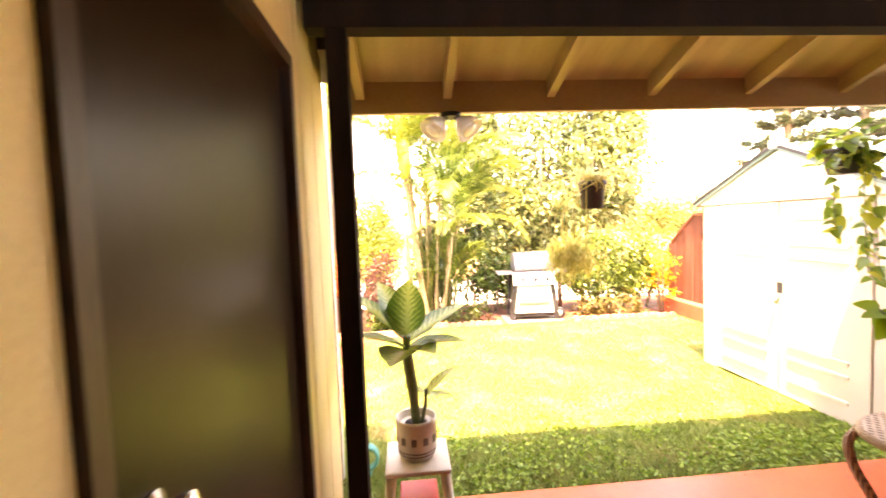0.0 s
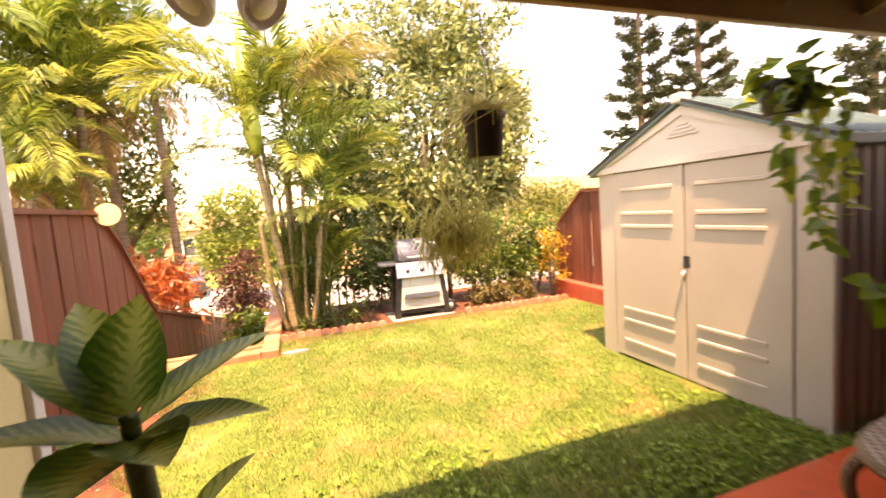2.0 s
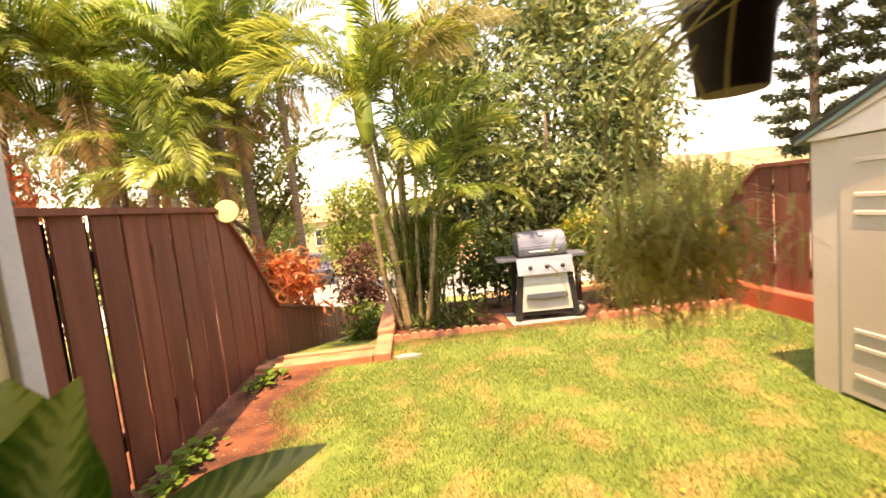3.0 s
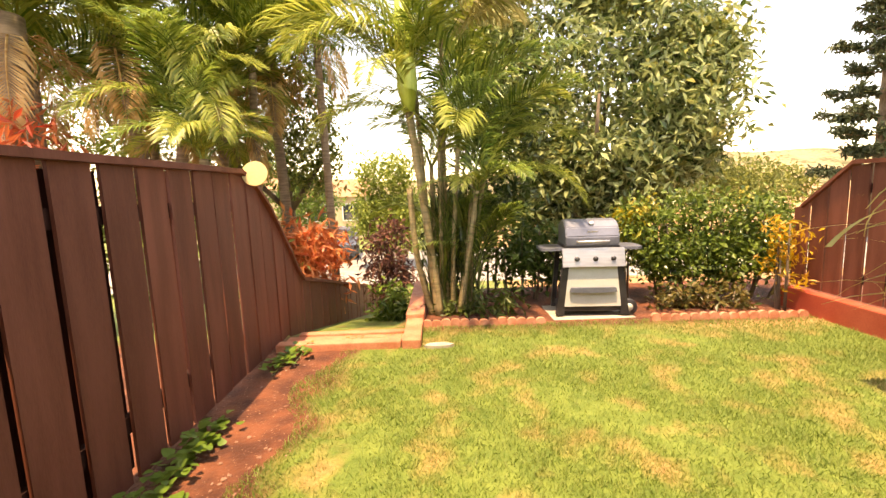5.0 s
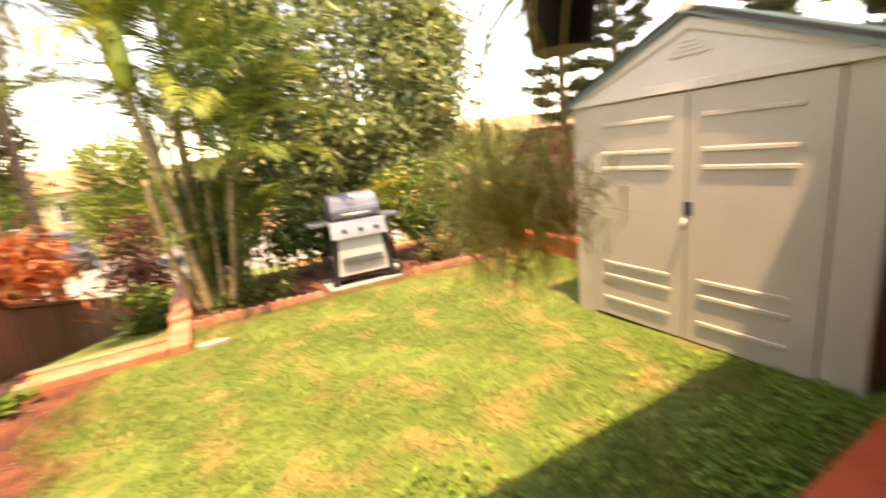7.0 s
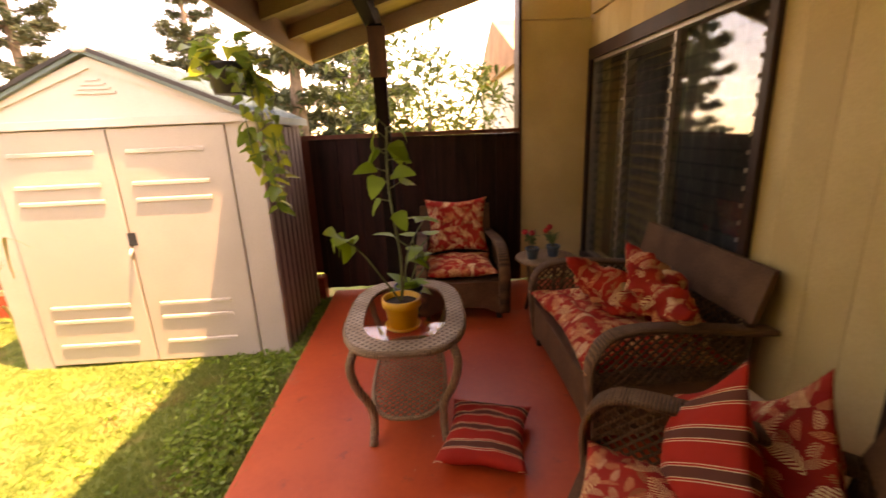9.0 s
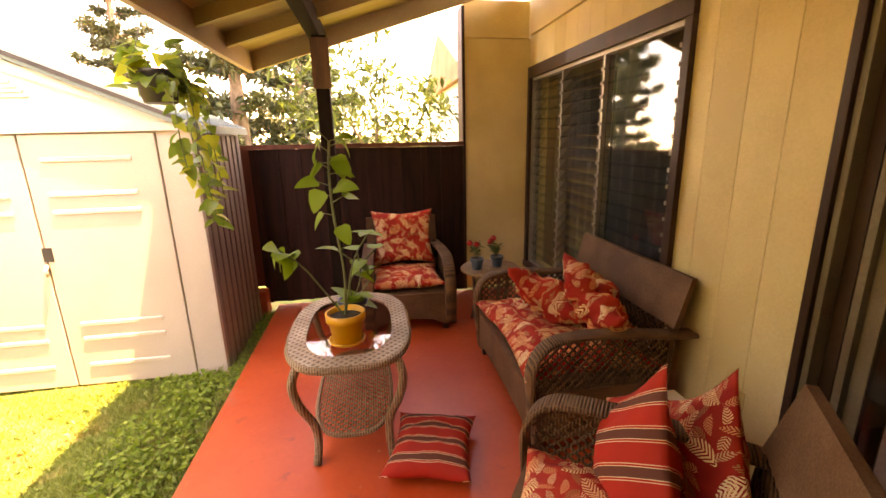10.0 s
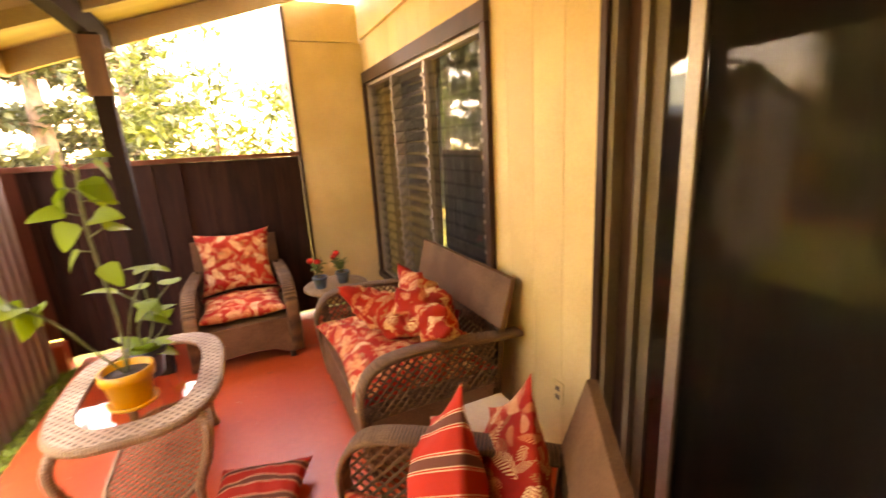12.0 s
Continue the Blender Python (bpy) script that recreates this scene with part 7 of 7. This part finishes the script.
def car(at, rz):
    c = thing("car", "dark car parked in the street", "car", at, rz)
    paint = surface("car_paint", (0.05, 0.055, 0.065), (0.08, 0.085, 0.095), 0.25, 2, 40, 0.0)
    bm = prism(bmesh.new(), [(-2.1, 0.3), (2.1, 0.3), (2.15, 0.75), (1.2, 0.92), (0.6, 1.42), (-1.1, 1.45), (-1.8, 0.98), (-2.15, 0.85)], "y", -0.82, 0.82)
    bmesh.ops.bevel(bm, geom=list(bm.edges), offset=0.05, segments=2, affect="EDGES")
    b = part("body", bm, paint, c)
    part("windscreen", prism(bmesh.new(), [(1.1, 0.96), (1.16, 0.97), (0.66, 1.38), (0.6, 1.36)], "y", -0.66, 0.66), M_DARKGLASS, b)
    for x in (-1.3, 1.3):
        for y in (-0.74, 0.74):
            part("wheel", lathe(bmesh.new(), [(0.02, -0.1), (0.30, -0.1), (0.32, -0.06), (0.32, 0.06), (0.30, 0.1), (0.02, 0.1)], 20), M_BLACK, c, m=pose(x, y, 0.32, 90, 0, 0))


car((-4.2, 25.2, -1.735), -80)


def hill():
    """Rolling dry hillside on the horizon."""
    verts, faces = [], []
    nx, ny = 60, 14
    for j in range(ny):
        for i in range(nx):
            x, y = -260 + i * 12.5, 240 + j * 22
            s = min(j / 6, 1)
            z = -3 + s * (11 + 19 * min(max((x + 30) / 280, 0), 1) + 4 * noise.noise(Vector((x * 0.02, y * 0.02, 0)))) + 2 * noise.noise(Vector((x * 0.07, y * 0.07, 1)))
            verts.append((x, y, z))
    faces = [(j * nx + i, j * nx + i + 1, (j + 1) * nx + i + 1, (j + 1) * nx + i) for j in range(ny - 1) for i in range(nx - 1)]
    me = bpy.data.meshes.new("backdrop")
    me.from_pydata(verts, [], faces)
    me.shade_smooth()
    me.materials.append(surface("dry_hillside", (0.075, 0.075, 0.022), (0.30, 0.215, 0.11), 0.95, 0.05, 0.4, 0.3, fine=1.0))
    tagged(new("backdrop", me), "dry green and tan hillside on the horizon", "hill", kind="structure")


hill()


# ---- small ground plants, grass ----
def weeds():
    rng = random.Random(8)
    small = leaf_mesh("leaf", 0.055, 0.045, 0.3, leafy("weed_leaf", (0.07, 0.15, 0.02), (0.20, 0.32, 0.05)), heart=True, fold=0.15)
    for x0, y0, n in ((-0.56, 4.35, 40), (-0.54, 4.62, 60), (-0.55, 4.98, 56), (-0.56, 5.22, 34), (-0.52, 6.28, 44), (-0.42, 6.50, 30)):
        w = thing("ground_cover", "low green weeds at the foot of the fence", "plant", (x0, y0, -0.05), group="weeds by the fence")
        for k in range(n):
            place_leaf(w, small, (rng.gauss(0, 0.06), rng.gauss(0, 0.12), rng.uniform(0.02, 0.09)), rng.uniform(0, 360), rng.uniform(-20, 40), rng.uniform(0.8, 1.5))
        part("runner", tube(bmesh.new(), [(0, -0.2, 0.005), (0.02, 0, 0.03), (0, 0.2, 0.005)], 0.004, 5), M_STEM, w)


weeds()


def blade_material():
    """Grass blades, straw-coloured over the dry spots."""
    m = leafy("grass_blade", (0.095, 0.180, 0.030), (0.30, 0.365, 0.110), 0.6, 0.4)
    n, l = m.node_tree.nodes, m.node_tree.links
    ramp = next(k for k in n if k.bl_idname == "ShaderNodeValToRGB")
    geo, t, r, k = n.new("ShaderNodeNewGeometry"), n.new("ShaderNodeTexNoise"), n.new("ShaderNodeMapRange"), n.new("ShaderNodeMix")
    t.inputs["Scale"].default_value, t.inputs["Detail"].default_value = PATCH_SCALE, 5
    l.new(geo.outputs["Position"], t.inputs["Vector"])
    r.inputs["From Min"].default_value, r.inputs["From Max"].default_value = PATCH_LO, PATCH_HI
    l.new(t.outputs["Fac"], r.inputs["Value"])
    k.data_type = "RGBA"
    l.new(r.outputs[0], k.inputs[0])
    l.new(ramp.outputs[0], k.inputs[6])
    k.inputs[7].default_value = (0.40, 0.33, 0.13, 1)
    l.new(k.outputs[2], n["Principled BSDF"].inputs["Base Color"])
    l.new(k.outputs[2], next(q for q in n if q.bl_idname == "ShaderNodeBsdfTranslucent").inputs["Color"])
    return m


def grass():
    g = np.random.default_rng(6)
    k = 180000
    x, y = g.uniform(-0.42, 4.82, k), g.uniform(3.035, 7.22, k)
    nx = np.array([noise.noise(Vector((a * 1.3, b * 1.3, 7))) for a, b in zip(x, y)])
    thin = np.array([noise.noise(Vector((a * 1.6, b * 1.6, 3))) for a, b in zip(x, y)])
    left = -0.08 + 0.26 * nx - 0.02 * (y - 4)
    keep = (x > left) & (g.uniform(-0.55, 0.5, k) > thin * 0.9 - 0.28) & ~((x > 3.74) & (y > 3.13) & (y < 5.09))
    x, y = x[keep], y[keep]
    k = len(x)
    z = np.array([ground_height(a, b) for a, b in zip(x, y)])
    near = np.clip((3.9 - y) / 0.6, 0, 1)
    h = g.uniform(0.018, 0.042, k) * (1 + 0.9 * near)
    a = g.uniform(0, 6.283, k)
    lean = g.uniform(0.2, 1.1, k) * h
    w = g.uniform(0.0022, 0.0042, k) * (1 + 0.9 * near)
    b = g.uniform(0, 6.283, k)
    base = np.stack([x, y, z - 0.003], 1)
    side = np.stack([np.cos(b) * w, np.sin(b) * w, 0 * w], 1)
    tip = base + np.stack([np.cos(a) * lean, np.sin(a) * lean, h], 1)
    v = np.stack([base - side, base + side, tip], 1).reshape(-1, 3)
    f = np.arange(3 * k).reshape(-1, 3)
    me = bpy.data.meshes.new("grass")
    me.from_pydata(v.tolist(), [], f.tolist())
    me.materials.append(blade_material())
    tagged(new("grass", me), "short green lawn grass with thin dry spots", "grass", kind="stuff")


grass()


def lawn_weeds():
    """Broad-leaved weeds along the patio and the shed's foot, their green brightened to lift the roof's shade."""
    g = np.random.default_rng(14)
    # lush green, made brighter to offset the roof's shade on this strip
    m = leafy("clover_leaf", (0.09, 0.21, 0.022), (0.29, 0.43, 0.07), 0.5, 0.4)
    k = 9000
    x, y = g.uniform(0.5, 4.75, k), 3.04 + np.abs(g.normal(0, 0.38, k))
    patch = np.array([noise.noise(Vector((a * 2.6, b * 2.6, 11))) for a, b in zip(x, y)])
    keep = (patch + g.normal(0, 0.15, k) > -0.02) & ~((x > 3.70) & (y > 3.12)) & (y < 4.2)
    x, y = x[keep], y[keep]
    foot = 260
    x, y = np.concatenate([x, g.uniform(3.45, 3.72, foot)]), np.concatenate([y, g.uniform(3.04, 3.5, foot)])
    z = np.array([ground_height(a, b) for a, b in zip(x, y)]) + g.uniform(0.012, 0.055, len(x))
    me = leaf_cloud("lawn_weed", np.stack([x, y, z], 1), 0.036, 0.026, m, 15, 0.5, -0.1)
    tagged(new("lawn_weed", me), "broad-leaved green weeds in the lawn beside the patio", "weeds", kind="stuff")


lawn_weeds()


def pebbles():
    """Small pale stones and clods on the bare soil."""
    g = random.Random(27)
    stone = surface("pebble", (0.16, 0.06, 0.035), (0.34, 0.20, 0.14), 0.85, 9, 60, 0.3)
    bm = bmesh.new()
    for _ in range(110):
        y = 3.6 + 2.9 * g.random() ** 1.6
        x = g.uniform(-0.55, 0.0)
        r = g.uniform(0.004, 0.014)
        bmesh.ops.create_icosphere(bm, subdivisions=1, radius=r, matrix=Matrix.Translation((x, y, -0.05 + r * 0.3)) @ Matrix.Diagonal((g.uniform(0.8, 1.5), g.uniform(0.8, 1.5), 0.6, 1)))
    tagged(new("pebble", mesh_of("pebble", bm, stone)), "small pale stones scattered on the red soil", "stones", kind="stuff")


pebbles()
